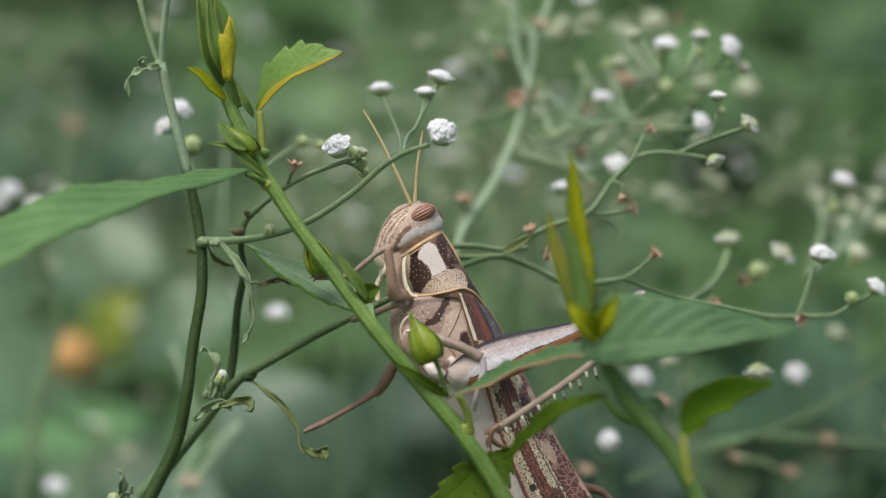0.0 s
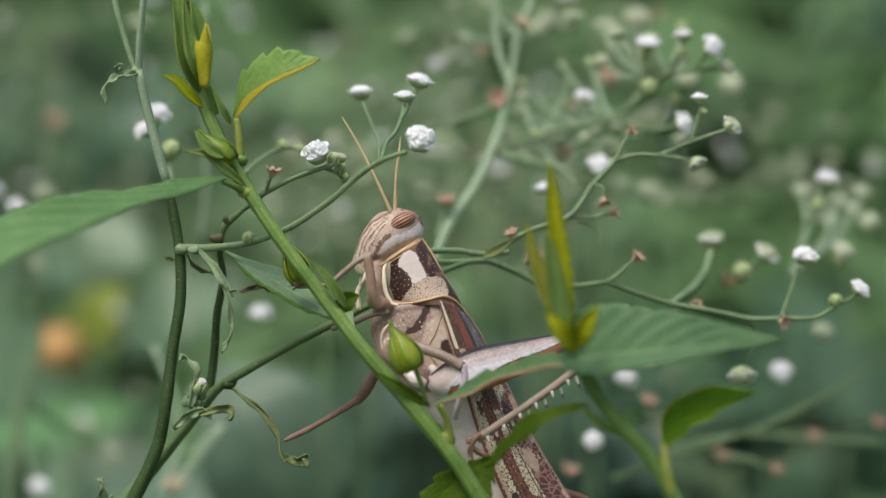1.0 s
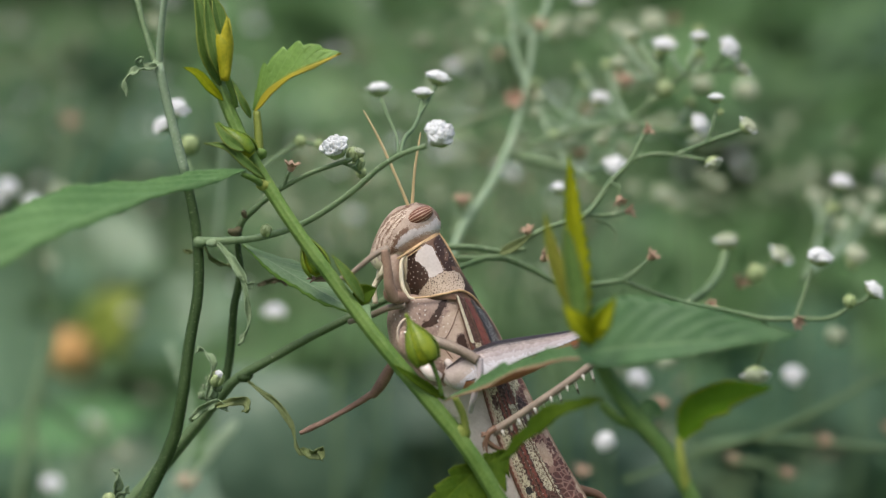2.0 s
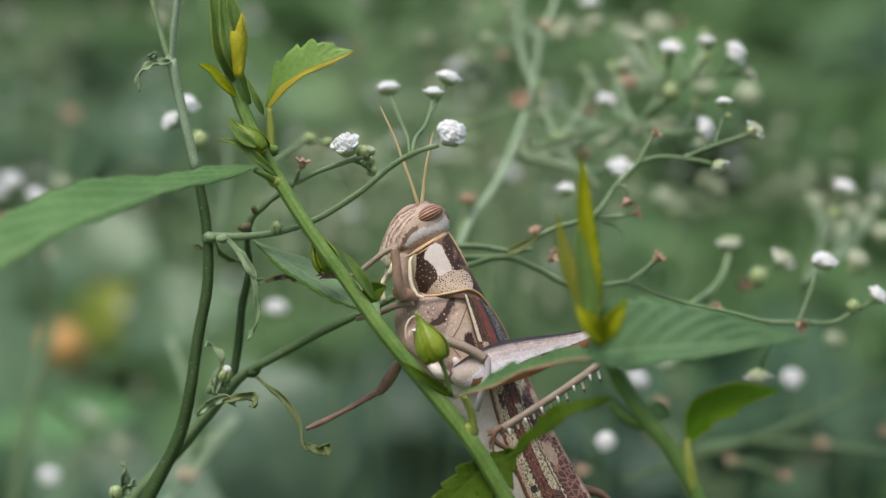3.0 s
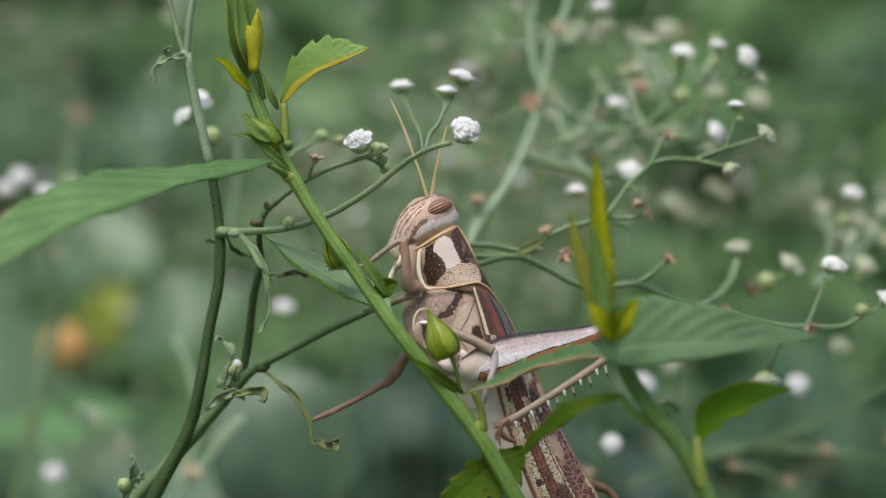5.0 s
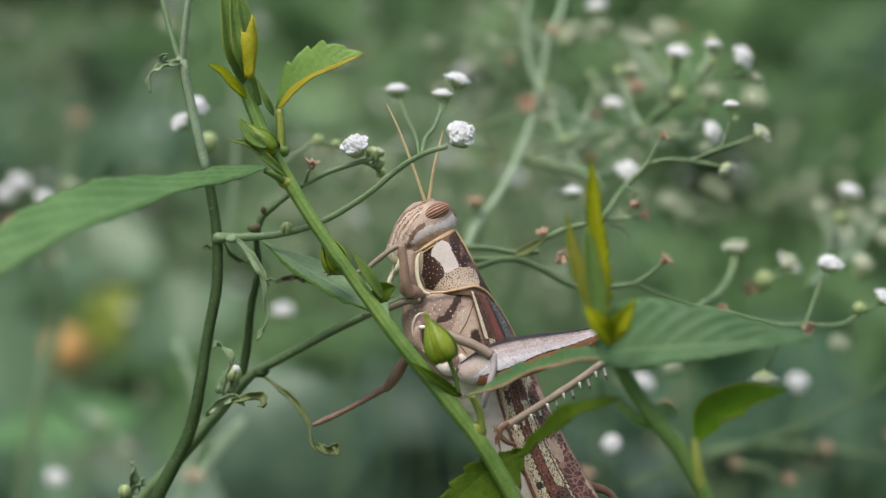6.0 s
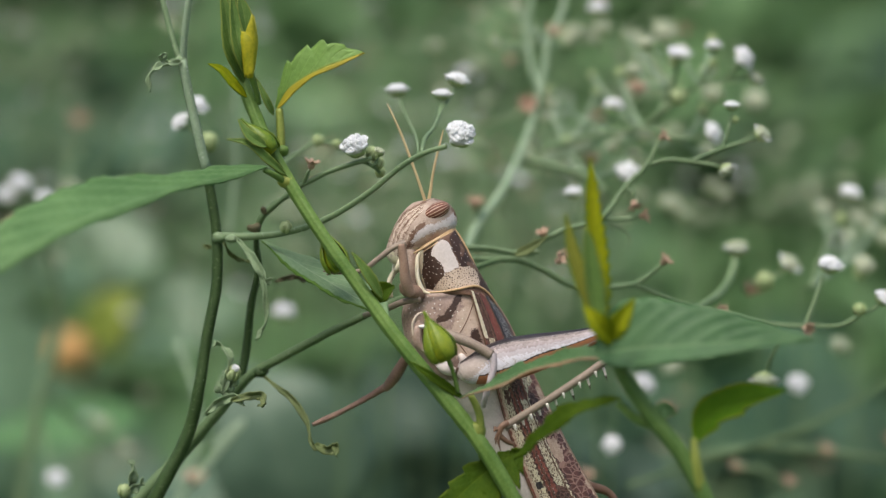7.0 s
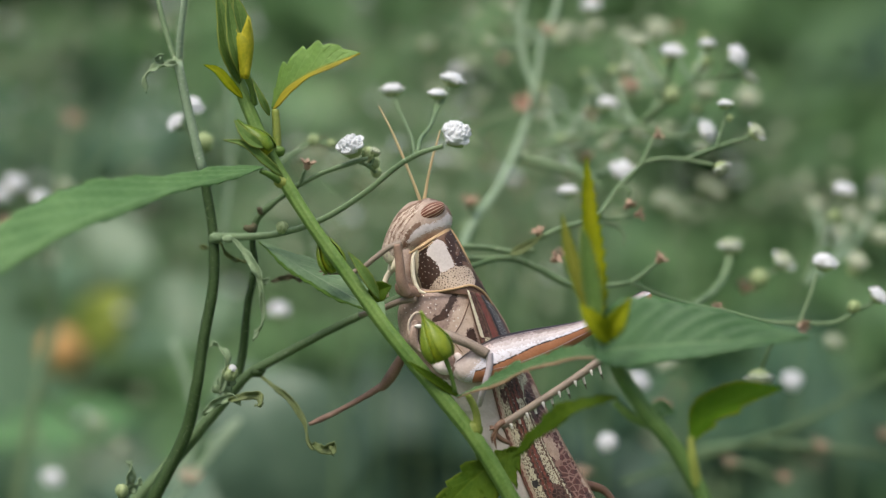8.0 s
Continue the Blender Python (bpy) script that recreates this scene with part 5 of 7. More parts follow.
# ---- leafy weeds with yellow-green buds in front ----
def pod(parent, base, tip, r, mat, sepals=4, label="", open_tip=0.0, sepal_mat=None, flare=False, ridge=0.18, pear=False):
    """Pointed flower bud wrapped in sepals."""
    base, tip = V(base), V(tip)
    ax = tip - base
    bm = bmesh.new()
    wide = [0.5, 0.92, 0.95, 0.45, 0.06] if pear else [0.3, 0.5, 0.8, 0.95, 0.85] if flare else [0.3, 0.75, 1.0, 0.62, 0.12]
    tube(bm, [base, base + ax * 0.12, base + ax * 0.4, base + ax * (0.62 if flare else 0.7), base + ax * (0.76 if flare else 0.9)], [r * w for w in wide], 14, n=16)
    ob = part("flower_bud", bm, mat, parent, label)
    q = ax.to_track_quat("Z", "Y").to_matrix()
    ln = ax.length
    for i in range(sepals):
        a0 = 2 * math.pi * i / sepals + 0.5

        def fn(u, v):
            w = (v * 2 - 1) * (1.1 if flare else 0.74 if pear else 0.62) * (2.6 / sepals) * math.sin(math.pi * (0.22 + 0.74 * u)) ** 0.8 * ((1 - u ** 5) if flare else 1)
            prof = r * (0.35 + 0.72 * math.sin(math.pi * min(u * 0.78 + 0.08, 1))) * (1 - u ** 4 * (0.85 - open_tip)) + 0.1
            if flare:
                prof = r * (0.3 + 0.8 * u - 0.15 * u * u)
            if pear:
                prof = r * (0.2 + 1.25 * math.sin(math.pi * min(u * 0.98 + 0.16, 1.0)) ** 0.8) * max(1 - u, 0.0) ** 0.55 + 0.06
            a = a0 + w * 1.3
            keel = ridge * r * (1 - abs(v * 2 - 1))
            return base + q @ V(((prof + keel) * math.cos(a), (prof + keel) * math.sin(a), ln * (0.02 + 1.02 * u)))
        bm = bmesh.new()
        sheet(bm, fn, 12, 6, 0.14)
        part("sepal", bm, sepal_mat or mat, ob)
    return ob


def leafy_weed():
    ob = thing("leafy_weed", (62, -4, GROUND), "leafy weed with a bright green stem, toothed leaves and yellow-green buds", "weed", "leafy weeds in front")
    stalk(ob, [(-30.71, -2.00, 38.09), (-30.10, -2.00, 30.48), (-28.95, -3.00, 24.33), (-26.90, -4.00, 18.59), (-24.79, -5.00, 14.01), (-22.15, -5.00, 9.27), (-17.90, -7.00, 2.70), (-12.95, -9.00, -4.02), (-7.70, -11.00, -11.03), (-1.03, -13.00, -19.05), (4.11, -14.00, -25.59), (8.51, -14.00, -32.92), (12.98, -12.00, -41.98), (50, -8, -180), (62, -4, GROUND - 4)],
          [0.5, 0.66, 0.78, 0.86, 0.86, 0.88, 0.84, 0.88, 0.94, 1.0, 1.02, 1.05, 1.2, 1.8, 2.8], STEM, "stem", ridge=0.07, seg=28, lumps=0.08)
    # long leaf reaching sideways towards the camera
    leaf(ob, [(-24.79, -8.00, 10.75), (-29.62, -14.00, 9.17), (-34.83, -20.00, 7.56), (-40.85, -29.00, 5.04), (-46.77, -36.00, 2.26), (-52.55, -42.00, -1.68), (-56.47, -46.00, -5.22)], 0, LEAF, "long serrated mid-green leaf", face=(0.15, -0.72, 0.68), fold=10, teeth=24, depth=0.07, nu=120, nv=16, quilt=0.22, wave=0.2, halves=((0.2, 0.75, 0.8, 1.3, 1.4, 1.2, 0.1), (0.2, 2.0, 2.8, 5.2, 5.4, 4.4, 0.1)))
    stalk(ob, [(-22.45, -5.00, 8.74), (-23.67, -7.00, 9.66), (-25.08, -8.20, 10.30)], [0.5, 0.42, 0.32], STEM, "leaf_stalk")
    node_knob(ob, (-22.30, -5.00, 8.97), 1.08, STEM_YELLOW)
    node_knob(ob, (-23.10, -4.40, 13.06), 0.95, STEM)
    node_knob(ob, (3.08, -13.60, -23.57), 1.3, STEM_YELLOW)
    # upper leaf
    stalk(ob, [(-23.13, -4.00, 12.55), (-23.20, -4.00, 15.57), (-23.43, -4.00, 18.74)], [0.62, 0.58, 0.5], STEM_YELLOW, "leaf_stalk")
    leaf(ob, [(-23.73, -4.00, 18.82), (-22.23, -5.00, 21.17), (-19.68, -6.00, 22.91), (-16.78, -7.00, 24.19), (-14.16, -7.00, 25.24), (-11.98, -7.00, 26.14)], 0, LEAF_TOP, "small toothed leaf with yellowed edge", face=(-0.1, -0.9, 0.35), fold=10, teeth=6, depth=0.22, nu=72, nv=14, tooth_side=-1, wave=0.2, quilt=0.07, halves=((0.3, 1.3, 3.1, 4.0, 4.3, 3.3, 1.7, 0.05), (0.3, 1.0, 0.9, 0.7, 0.55, 0.5, 0.4, 0.05)))
    # crown of sheaths and buds
    pod(ob, (-27.23, -6.50, 22.58), (-27.53, -6.50, 30.68), 1.36, BUD_YELLOW, 3, "yellow bud opening at the tip", 0.45, BUD_YELLOW, flare=True)
    stalk(ob, [(-26.15, -4.00, 19.35), (-26.60, -5.00, 21.55), (-27.16, -6.40, 23.18)], [0.4, 0.42, 0.5], STEM, "bud_stalk")
    for rib, w, m in ((((-28.11, -4.00, 21.99), (-29.75, -6.00, 26.37), (-30.42, -6.00, 30.50), (-31.40, -6.00, 35.38)), 2.9, LEAF_YOUNG), (((-27.43, -5.00, 22.68), (-28.46, -7.00, 25.91), (-29.21, -7.00, 29.66), (-29.81, -7.00, 34.90)), 2.5, LEAF_YOUNG), (((-27.59, -3.00, 23.95), (-27.89, -3.00, 28.12), (-28.50, -3.00, 31.91), (-29.26, -3.00, 34.49)), 3.0, LEAF_YOUNG), (((-27.29, -2.00, 23.26), (-29.13, -1.00, 29.05), (-30.50, -1.00, 34.01), (-31.11, -1.00, 36.67)), 3.0, LEAF_YOUNG),
                      (((-27.73, -5.00, 20.12), (-29.45, -6.00, 21.86), (-31.25, -6.00, 23.81), (-32.90, -6.00, 24.56)), 1.7, LEAF_YELLOW), (((-24.11, -5.00, 17.78), (-25.09, -6.00, 19.76), (-26.44, -6.00, 22.76)), 1.2, LEAF_YOUNG), (((-22.24, -6.00, 9.69), (-24.60, -7.50, 11.67), (-27.18, -8.00, 13.81), (-30.17, -8.00, 14.41)), 1.5, LEAF_YOUNG), (((-24.79, -8.00, 13.37), (-26.77, -8.50, 14.61), (-28.67, -8.00, 17.10)), 1.9, LEAF_YOUNG),
                      (((-9.20, -10.00, -6.61), (-11.25, -11.00, -3.26), (-13.32, -11.00, -0.37)), 1.8, LEAF_YOUNG), (((-10.57, -9.00, -6.77), (-9.08, -9.00, -5.51), (-7.59, -9.00, -4.91)), 3.2, LEAF_DARK), (((1.54, -13.00, -19.42), (-2.13, -14.00, -16.94), (-5.57, -14.00, -14.59)), 1.5, LEAF_DARK)):
        leaf(ob, list(rib), w, m, face=(0.3, -0.9, 0.2), fold=30, nu=28, nv=8, teeth=5, depth=0.08, quilt=0.05)
    pod(ob, (-24.04, -6.00, 12.70), (-28.25, -6.00, 17.05), 1.35, BUD, 4, "plump green bud", 0.0, BUD_SEPAL, ridge=0.08, pear=True)
    pod(ob, (-15.02, -6.00, -3.08), (-17.48, -5.00, 2.79), 1.45, BUD, 4, "plump green bud", 0.0, BUD_SEPAL, ridge=0.05, pear=True)
    pod(ob, (-0.73, -15.00, -14.55), (-3.58, -15.00, -8.33), 1.68, BUD, 4, "plump green bud with a pointed tip", 0.0, BUD_SEPAL, ridge=0.05, pear=True)
    stalk(ob, [(-0.37, -15.00, -14.40), (0.22, -14.50, -16.03), (0.88, -13.50, -18.65)], [0.32, 0.28, 0.3], STEM, "bud_stalk")
    leaf(ob, [(-26.38, 7.00, 1.01), (-22.59, 4.00, -1.16), (-18.71, 1.00, -3.45), (-14.60, -2.00, -5.70), (-10.85, -5.00, -7.84), (-8.99, -7.00, -9.36)], 0, LEAF_GREY, "pale toothed leaf with a green lower edge", face=(0.3, -0.7, 0.65), fold=12, teeth=13, depth=0.12, nu=80, tooth_side=1, wave=0.2, halves=((0.05, 1.5, 2.6, 3.1, 2.6, 0.8), (0.05, 1.7, 2.7, 2.6, 1.6, 0.4)))
    # leaf that crosses in front of the insect's hind leg
    stalk(ob, [(3.96, -14.00, -24.12), (3.51, -14.50, -21.01), (2.49, -15.00, -18.93)], [0.55, 0.5, 0.42], STEM_YELLOW, "leaf_stalk")
    leaf(ob, [(1.17, -15.00, -19.37), (4.78, -18.00, -17.60), (8.68, -21.00, -15.71), (12.47, -25.00, -14.10), (15.86, -28.00, -13.26), (19.59, -30.00, -12.90)], 0, LEAF_RAG, "narrow ragged leaf with browned lower edge", face=(-0.1, -0.8, 0.6), fold=12, teeth=7, depth=0.36, nu=84, quilt=0.16, wave=0.3, tooth_side=-1, halves=((0.1, 0.9, 1.5, 1.5, 1.6, 1.5), (0.1, 0.7, 1.0, 0.9, 1.0, 0.9)))
    leaf(ob, [(9.59, -12.00, -26.19), (7.08, -12.00, -27.37), (3.98, -12.00, -29.58), (0.59, -12.00, -32.83), (-1.77, -12.00, -35.34)], 0, LEAF_DARK, "deep green toothed leaf", face=(0.1, -0.85, 0.45), fold=12, teeth=7, depth=0.34, nu=84, wave=0.5, quilt=0.2, halves=((0.3, 4.6, 5.6, 4.6, 2.6, 0.1), (0.3, 1.1, 2.2, 2.6, 2.0, 0.1)))
    # second shoot
    ob = thing("leafy_weed", (75, -36, GROUND), "leafy weed shoot with yellow young leaves at its tip", "weed", "leafy weeds in front")
    stalk(ob, [(19.20, -34.00, -8.19), (19.55, -34.00, -10.94), (20.72, -34.00, -14.73), (23.81, -34.00, -19.55), (28.29, -34.00, -25.05), (31.38, -34.00, -30.90), (34.14, -34.00, -39.16), (65, -36, -200), (75, -36, GROUND - 4)], [0.58, 0.76, 0.86, 0.95, 1.0, 1.0, 1.1, 2.0, 3.0], STEM_SHADED, "stem", ridge=0.07, seg=28, lumps=0.08)
    for rib, hw, m in ((((18.25, -35.00, -9.88), (17.84, -35.00, -5.42), (17.42, -35.00, -0.62), (17.01, -35.00, 3.50), (16.74, -35.00, 7.27), (16.60, -35.00, 11.32)), ((0.6, 2.1, 2.0, 1.5, 1.0, 0.05), (0.6, 1.7, 1.9, 1.5, 1.1, 0.05)), LEAF_YELLOW), (((17.45, -37.00, -9.13), (15.95, -37.00, -5.38), (14.99, -37.00, -2.32), (14.17, -37.00, 0.75), (13.56, -37.00, 4.29)), ((0.4, 1.1, 1.35, 1.0, 0.05), (0.5, 1.3, 1.3, 0.9, 0.05)), LEAF_SHOOT),
                       (((17.80, -38.00, -9.78), (16.98, -38.00, -6.05), (16.57, -38.00, -2.65), (16.17, -38.00, 0.75), (15.89, -38.00, 2.78)), ((0.5, 1.2, 1.3, 0.9, 0.05), (0.8, 2.0, 1.7, 1.0, 0.05)), LEAF_YOUNG), (((17.93, -38.00, -11.07), (19.70, -40.00, -8.84), (21.79, -40.00, -5.74)), ((0.8, 1.6, 0.05), (1.0, 1.9, 0.05)), LEAF_YELLOW), (((19.09, -39.00, -11.03), (17.22, -41.00, -8.94), (15.47, -41.00, -6.66)), ((1.0, 1.8, 0.05), (0.9, 1.8, 0.05)), LEAF_YELLOW)):
        leaf(ob, list(rib), 0, m, "young yellow-green leaf", face=(0.25, -0.9, 0.2), fold=26, nu=84, nv=8, teeth=14, depth=0.3, quilt=0.08, halves=hw)
    leaf(ob, [(17.53, -35.50, -12.81), (20.89, -36.50, -12.22), (26.90, -38.00, -11.68), (34.26, -39.00, -11.10), (43.25, -40.00, -10.59)], 13.4, LEAF_CROSS, "long serrated mid-green leaf", face=(-0.1, -0.85, 0.5), fold=14, teeth=18, depth=0.05, peak=0.33, tip=0.85, nu=90, nv=16, sides=(1.0, 0.42), quilt=0.13, wave=0.2)
    stalk(ob, [(30.35, -34.00, -28.98), (29.77, -35.00, -25.66), (29.50, -35.00, -22.91)], [0.95, 0.6, 0.42], STEM_YELLOW, "leaf_stalk")
    leaf(ob, [(29.64, -35.00, -23.67), (31.42, -35.00, -20.37), (34.99, -35.00, -18.32), (40.61, -35.00, -16.88)], 5.2, LEAF_LIME, "deep green toothed leaf", face=(-0.2, -0.75, 0.55), fold=16, teeth=3, depth=0.3, peak=0.5, tip=0.85, nu=60, wave=0.2, tooth_side=1)
    stalk(ob, [(25.27, -33.00, -21.68), (22.51, -33.00, -20.65), (20.30, -33.00, -18.71)], [0.7, 0.6, 0.5], STEM, "leaf_stalk")
    leaf(ob, [(20.71, -33.00, -18.30), (17.73, -32.00, -18.77), (15.01, -31.00, -19.88), (12.45, -29.00, -21.75), (10.34, -25.00, -24.30), (8.04, -21.00, -26.62)], 0, LEAF_DARK, "deep green toothed leaf", face=(0.1, -0.8, 0.5), fold=12, teeth=6, depth=0.3, wave=0.3, nu=72, tooth_side=1, quilt=0.16, halves=((0.2, 0.7, 1.0, 1.2, 1.0, 0.1), (0.2, 0.7, 1.3, 1.7, 1.3, 0.1)))
    leaf(ob, [(25.19, -34.00, -20.92), (25.88, -34.00, -19.55), (27.69, -33.00, -20.30)], 2.4, LEAF, "small green stipule", nu=20, nv=6)


leafy_weed()


# ---- the grasshopper ----
def inside(poly, x, z):
    hit = False
    for (x0, _, z0), (x1, _, z1) in zip(poly, poly[1:] + poly[:1]):
        if (z0 > z) != (z1 > z) and x < (x1 - x0) * (z - z0) / (z1 - z0) + x0:
            hit = not hit
    return hit


def near_line(pts, x, z, w):
    for (x0, _, z0), (x1, _, z1) in zip(pts, pts[1:]):
        dx, dz = x1 - x0, z1 - z0
        t = min(max(((x - x0) * dx + (z - z0) * dz) / (dx * dx + dz * dz), 0), 1)
        if math.hypot(x - x0 - t * dx, z - z0 - t * dz) < w:
            return True
    return False


def skin(bm, x, z):
    """The y of the near skin at (x, z)."""
    best = min((v for v in bm.verts if v.co.y < 0.3), key=lambda v: (v.co.x - x) ** 2 + (v.co.z - z) ** 2)
    return best.co.y


def wob(c, k=0.25, grain=0.12):
    """A spot on the skin, shifted by a slow wave and by a fine grain that frays the pigment's edges."""
    return c.x + k * noise.noise(c * 1.7) + grain * noise.noise(c * 27.0), c.z + k * noise.noise(c * 1.7 + V((9, 3, 1))) + grain * noise.noise(c * 27.0 + V((3, 8, 5)))


def dots(parent, shell, places, mat, name, r=0.12, flat=0.5):
    bm = bmesh.new()
    for x, z in places:
        ball(bm, (x, skin(shell, x, z), z), r, 6, 4, (1, flat, 1))
    return part(name, bm, mat, parent)


def scatter(poly, count, seed, gap):
    rnd = random.Random(seed)
    xs, zs = [p[0] for p in poly], [p[2] for p in poly]
    out = []
    for _ in range(count * 40):
        x, z = rnd.uniform(min(xs), max(xs)), rnd.uniform(min(zs), max(zs))
        if inside(poly, x, z) and all((x - a) ** 2 + (z - b) ** 2 > gap * gap for a, b in out):
            out.append((x, z))
        if len(out) >= count:
            break
    return out


def grasshopper():
    ob = thing("grasshopper", (-7.32, 6.00, -7.70), "large brown and cream patterned grasshopper clinging upright to a weed stem", "grasshopper")
    moving = {}

    # head
    secs = [((-3.75, 0.00, 6.42), (-2.60, 0.00, 6.73), 0.5), ((-5.28, 0.00, 6.04), (-0.69, 0.00, 6.12), 1.9), ((-6.42, 0.00, 5.05), (0.38, 0.00, 4.97), 2.7), ((-7.42, 0.00, 3.67), (0.69, 0.00, 3.44), 3.1), ((-8.11, 0.00, 2.22), (0.08, 0.00, 2.06), 3.2),
            ((-8.72, 0.00, 0.61), (-1.84, 0.00, 0.84), 2.9), ((-8.95, 0.00, -0.84), (-3.98, 0.00, -0.38), 2.4), ((-8.26, 0.00, -2.06), (-5.51, 0.00, -1.76), 1.7), ((-7.34, 0.00, -2.52), (-6.42, 0.00, -2.52), 0.6)]
    cheek = [(0.46, 0.00, 5.28), (-0.23, 0.00, 4.21), (-1.53, 0.00, 3.44), (-3.21, 0.00, 3.06), (-4.44, 0.00, 2.37), (-5.51, 0.00, 0.99), (-5.89, 0.00, 0.31), (-4.74, 0.00, 0.84), (-3.21, 0.00, 1.84), (-1.53, 0.00, 2.52), (0.61, 0.00, 2.98)]
    streaks = [([(-3.06, 0.00, 6.50), (-6.27, 0.00, 4.82), (-7.80, 0.00, 2.75), (-8.49, 0.00, 0.69)], 0.13), ([(-3.52, 0.00, 6.04), (-5.96, 0.00, 4.36), (-7.34, 0.00, 2.52), (-7.95, 0.00, 0.46)], 0.07), ([(-3.98, 0.00, 5.43), (-5.74, 0.00, 3.82), (-7.04, 0.00, 2.06), (-7.72, 0.00, -0.46)], 0.10), ([(-4.28, 0.00, 4.66), (-5.58, 0.00, 3.14), (-6.58, 0.00, 1.30), (-7.19, 0.00, -1.22)], 0.07),
               ([(-5.20, 0.00, 0.38), (-6.19, 0.00, -1.07), (-6.65, 0.00, -2.22)], 0.09), ([(-3.59, 0.00, 3.29), (-5.05, 0.00, 1.84), (-6.04, 0.00, 0.08)], 0.26), ([(-2.22, 0.00, 6.81), (-0.46, 0.00, 5.89), (0.61, 0.00, 4.36)], 0.2), ([(-5.51, 0.00, 1.61), (-6.50, 0.00, 0.08), (-7.11, 0.00, -1.61)], 0.07)]
    creams = [([(-3.29, 0.00, 6.27), (-6.12, 0.00, 4.59), (-7.57, 0.00, 2.60), (-8.26, 0.00, 0.31)], 0.10), ([(-4.13, 0.00, 4.97), (-5.66, 0.00, 3.44), (-6.81, 0.00, 1.61), (-7.42, 0.00, -0.84)], 0.10), ([(-3.75, 0.00, 5.74), (-5.89, 0.00, 4.05), (-7.19, 0.00, 2.22), (-7.80, 0.00, 0.00)], 0.07), ([(-4.89, 0.00, 2.75), (-6.12, 0.00, 0.84), (-6.88, 0.00, -1.30)], 0.10)]
    jaw = [(-6.42, 0.00, -0.38), (-4.74, 0.00, 0.00), (-3.75, 0.00, 0.23), (-3.75, 0.00, -2.60), (-8.72, 0.00, -2.98), (-8.87, 0.00, -0.69)]

    def pick(s, a, c):
        x, z = wob(c, 0.14, 0.26)
        vary = 1 + 1.3 * noise.noise(c * 1.1 + V((4, 4, 4)))
        if c.y < 0.5:
            if any(near_line(p, x, z, w * vary) for p, w in streaks):
                return 2
            if any(near_line(p, x, z, w * vary) for p, w in creams):
                return 3
            j = 0.15 * noise.noise(c * 4.5) + 0.55 * noise.noise(c * 23.0)
            if inside(cheek, x + j, z + j):
                return 1
            if inside(jaw, x, z):
                return 4 if noise.noise(c * 2.2) > -0.1 else 3
        return 0
    bm = bmesh.new()
    loft(bm, secs, 150, 220, pick)
    shell = bm.copy()
    head = part("head", bm, [H_PINK, H_GREYBAND, H_BROWN, H_STREAK, H_CREAM], ob, "tan and cream striped head", origin=(-1.84, 0.00, 1.61))
    # compound eye, striped lengthwise
    bm = bmesh.new()
    e0, e1 = V((-3.87, -2.20, 3.95)), V((-0.38, -1.90, 5.78))
    ax = (e1 - e0).normalized()
    side = V((0, -1, 0)).cross(ax)
    out = V((0, -1, 0))
    n, seg = 22, 64
    rows = []
    for i in range(1, n):
        th = math.pi * i / n
        rr = math.sin(th)
        cc = e0.lerp(e1, 0.5) - ax * math.cos(th) * (e1 - e0).length / 2
        rows.append([bm.verts.new(cc + (side * math.cos(2 * math.pi * j / seg) * 1.12 + out * math.sin(2 * math.pi * j / seg) * 1.25) * rr) for j in range(seg)])
    for a, b in zip(rows, rows[1:]):
        for j in range(seg):
            f = bm.faces.new((a[j], a[(j + 1) % seg], b[(j + 1) % seg], b[j]))
            f.material_index = 1 if (j % 4) == 0 else 0
    bm.faces.new(rows[0])
    bm.faces.new(rows[-1])
    part("eye", bm, [H_EYE, H_EYEPALE], head, "reddish-brown lengthwise striped eye")
    bm = bmesh.new()
    ball(bm, (-2.08, 2.00, 4.92), 1.35, 16, 12, (1.2, 0.9, 0.9))
    part("eye", bm, H_EYE, head)
    # mouthparts
    for pts, r in ((((-6.40, -1.50, -1.07), (-6.84, -2.20, -2.20), (-7.53, -2.00, -3.12)), [0.7, 0.6, 0.3]), (((-5.48, -1.80, -1.06), (-5.77, -2.40, -2.35), (-6.76, -2.20, -3.57)), [0.5, 0.42, 0.25]), (((-7.20, 0.50, -1.61), (-7.66, 0.50, -2.68), (-7.96, 0.20, -3.60)), [0.6, 0.45, 0.2])):
        bm = bmesh.new()
        tube(bm, list(pts), r, 10, lumps=0.1)
        part("mouthpart", bm, H_CREAM, head)
    # antennae, pivoting at the brow
    for name, pts, r in (("antenna_near", ((-3.58, -0.90, 6.03), (-4.72, -1.50, 9.36), (-6.23, -2.20, 13.37), (-7.58, -2.80, 16.61), (-8.86, -3.20, 19.24)), [0.26, 0.2, 0.18, 0.15, 0.08]), ("antenna_off", ((-3.14, 0.60, 6.51), (-2.83, 0.50, 8.88), (-2.37, 0.20, 11.55), (-1.84, 0.00, 13.69), (-1.30, 0.00, 15.98)), [0.25, 0.2, 0.18, 0.15, 0.08])):
        bm = bmesh.new()
        tube(bm, list(pts), r, 8, n=40, lumps=0.25)
        moving[name] = part("antenna", bm, H_ANT, ob, "thin pale tan feeler", origin=pts[0])

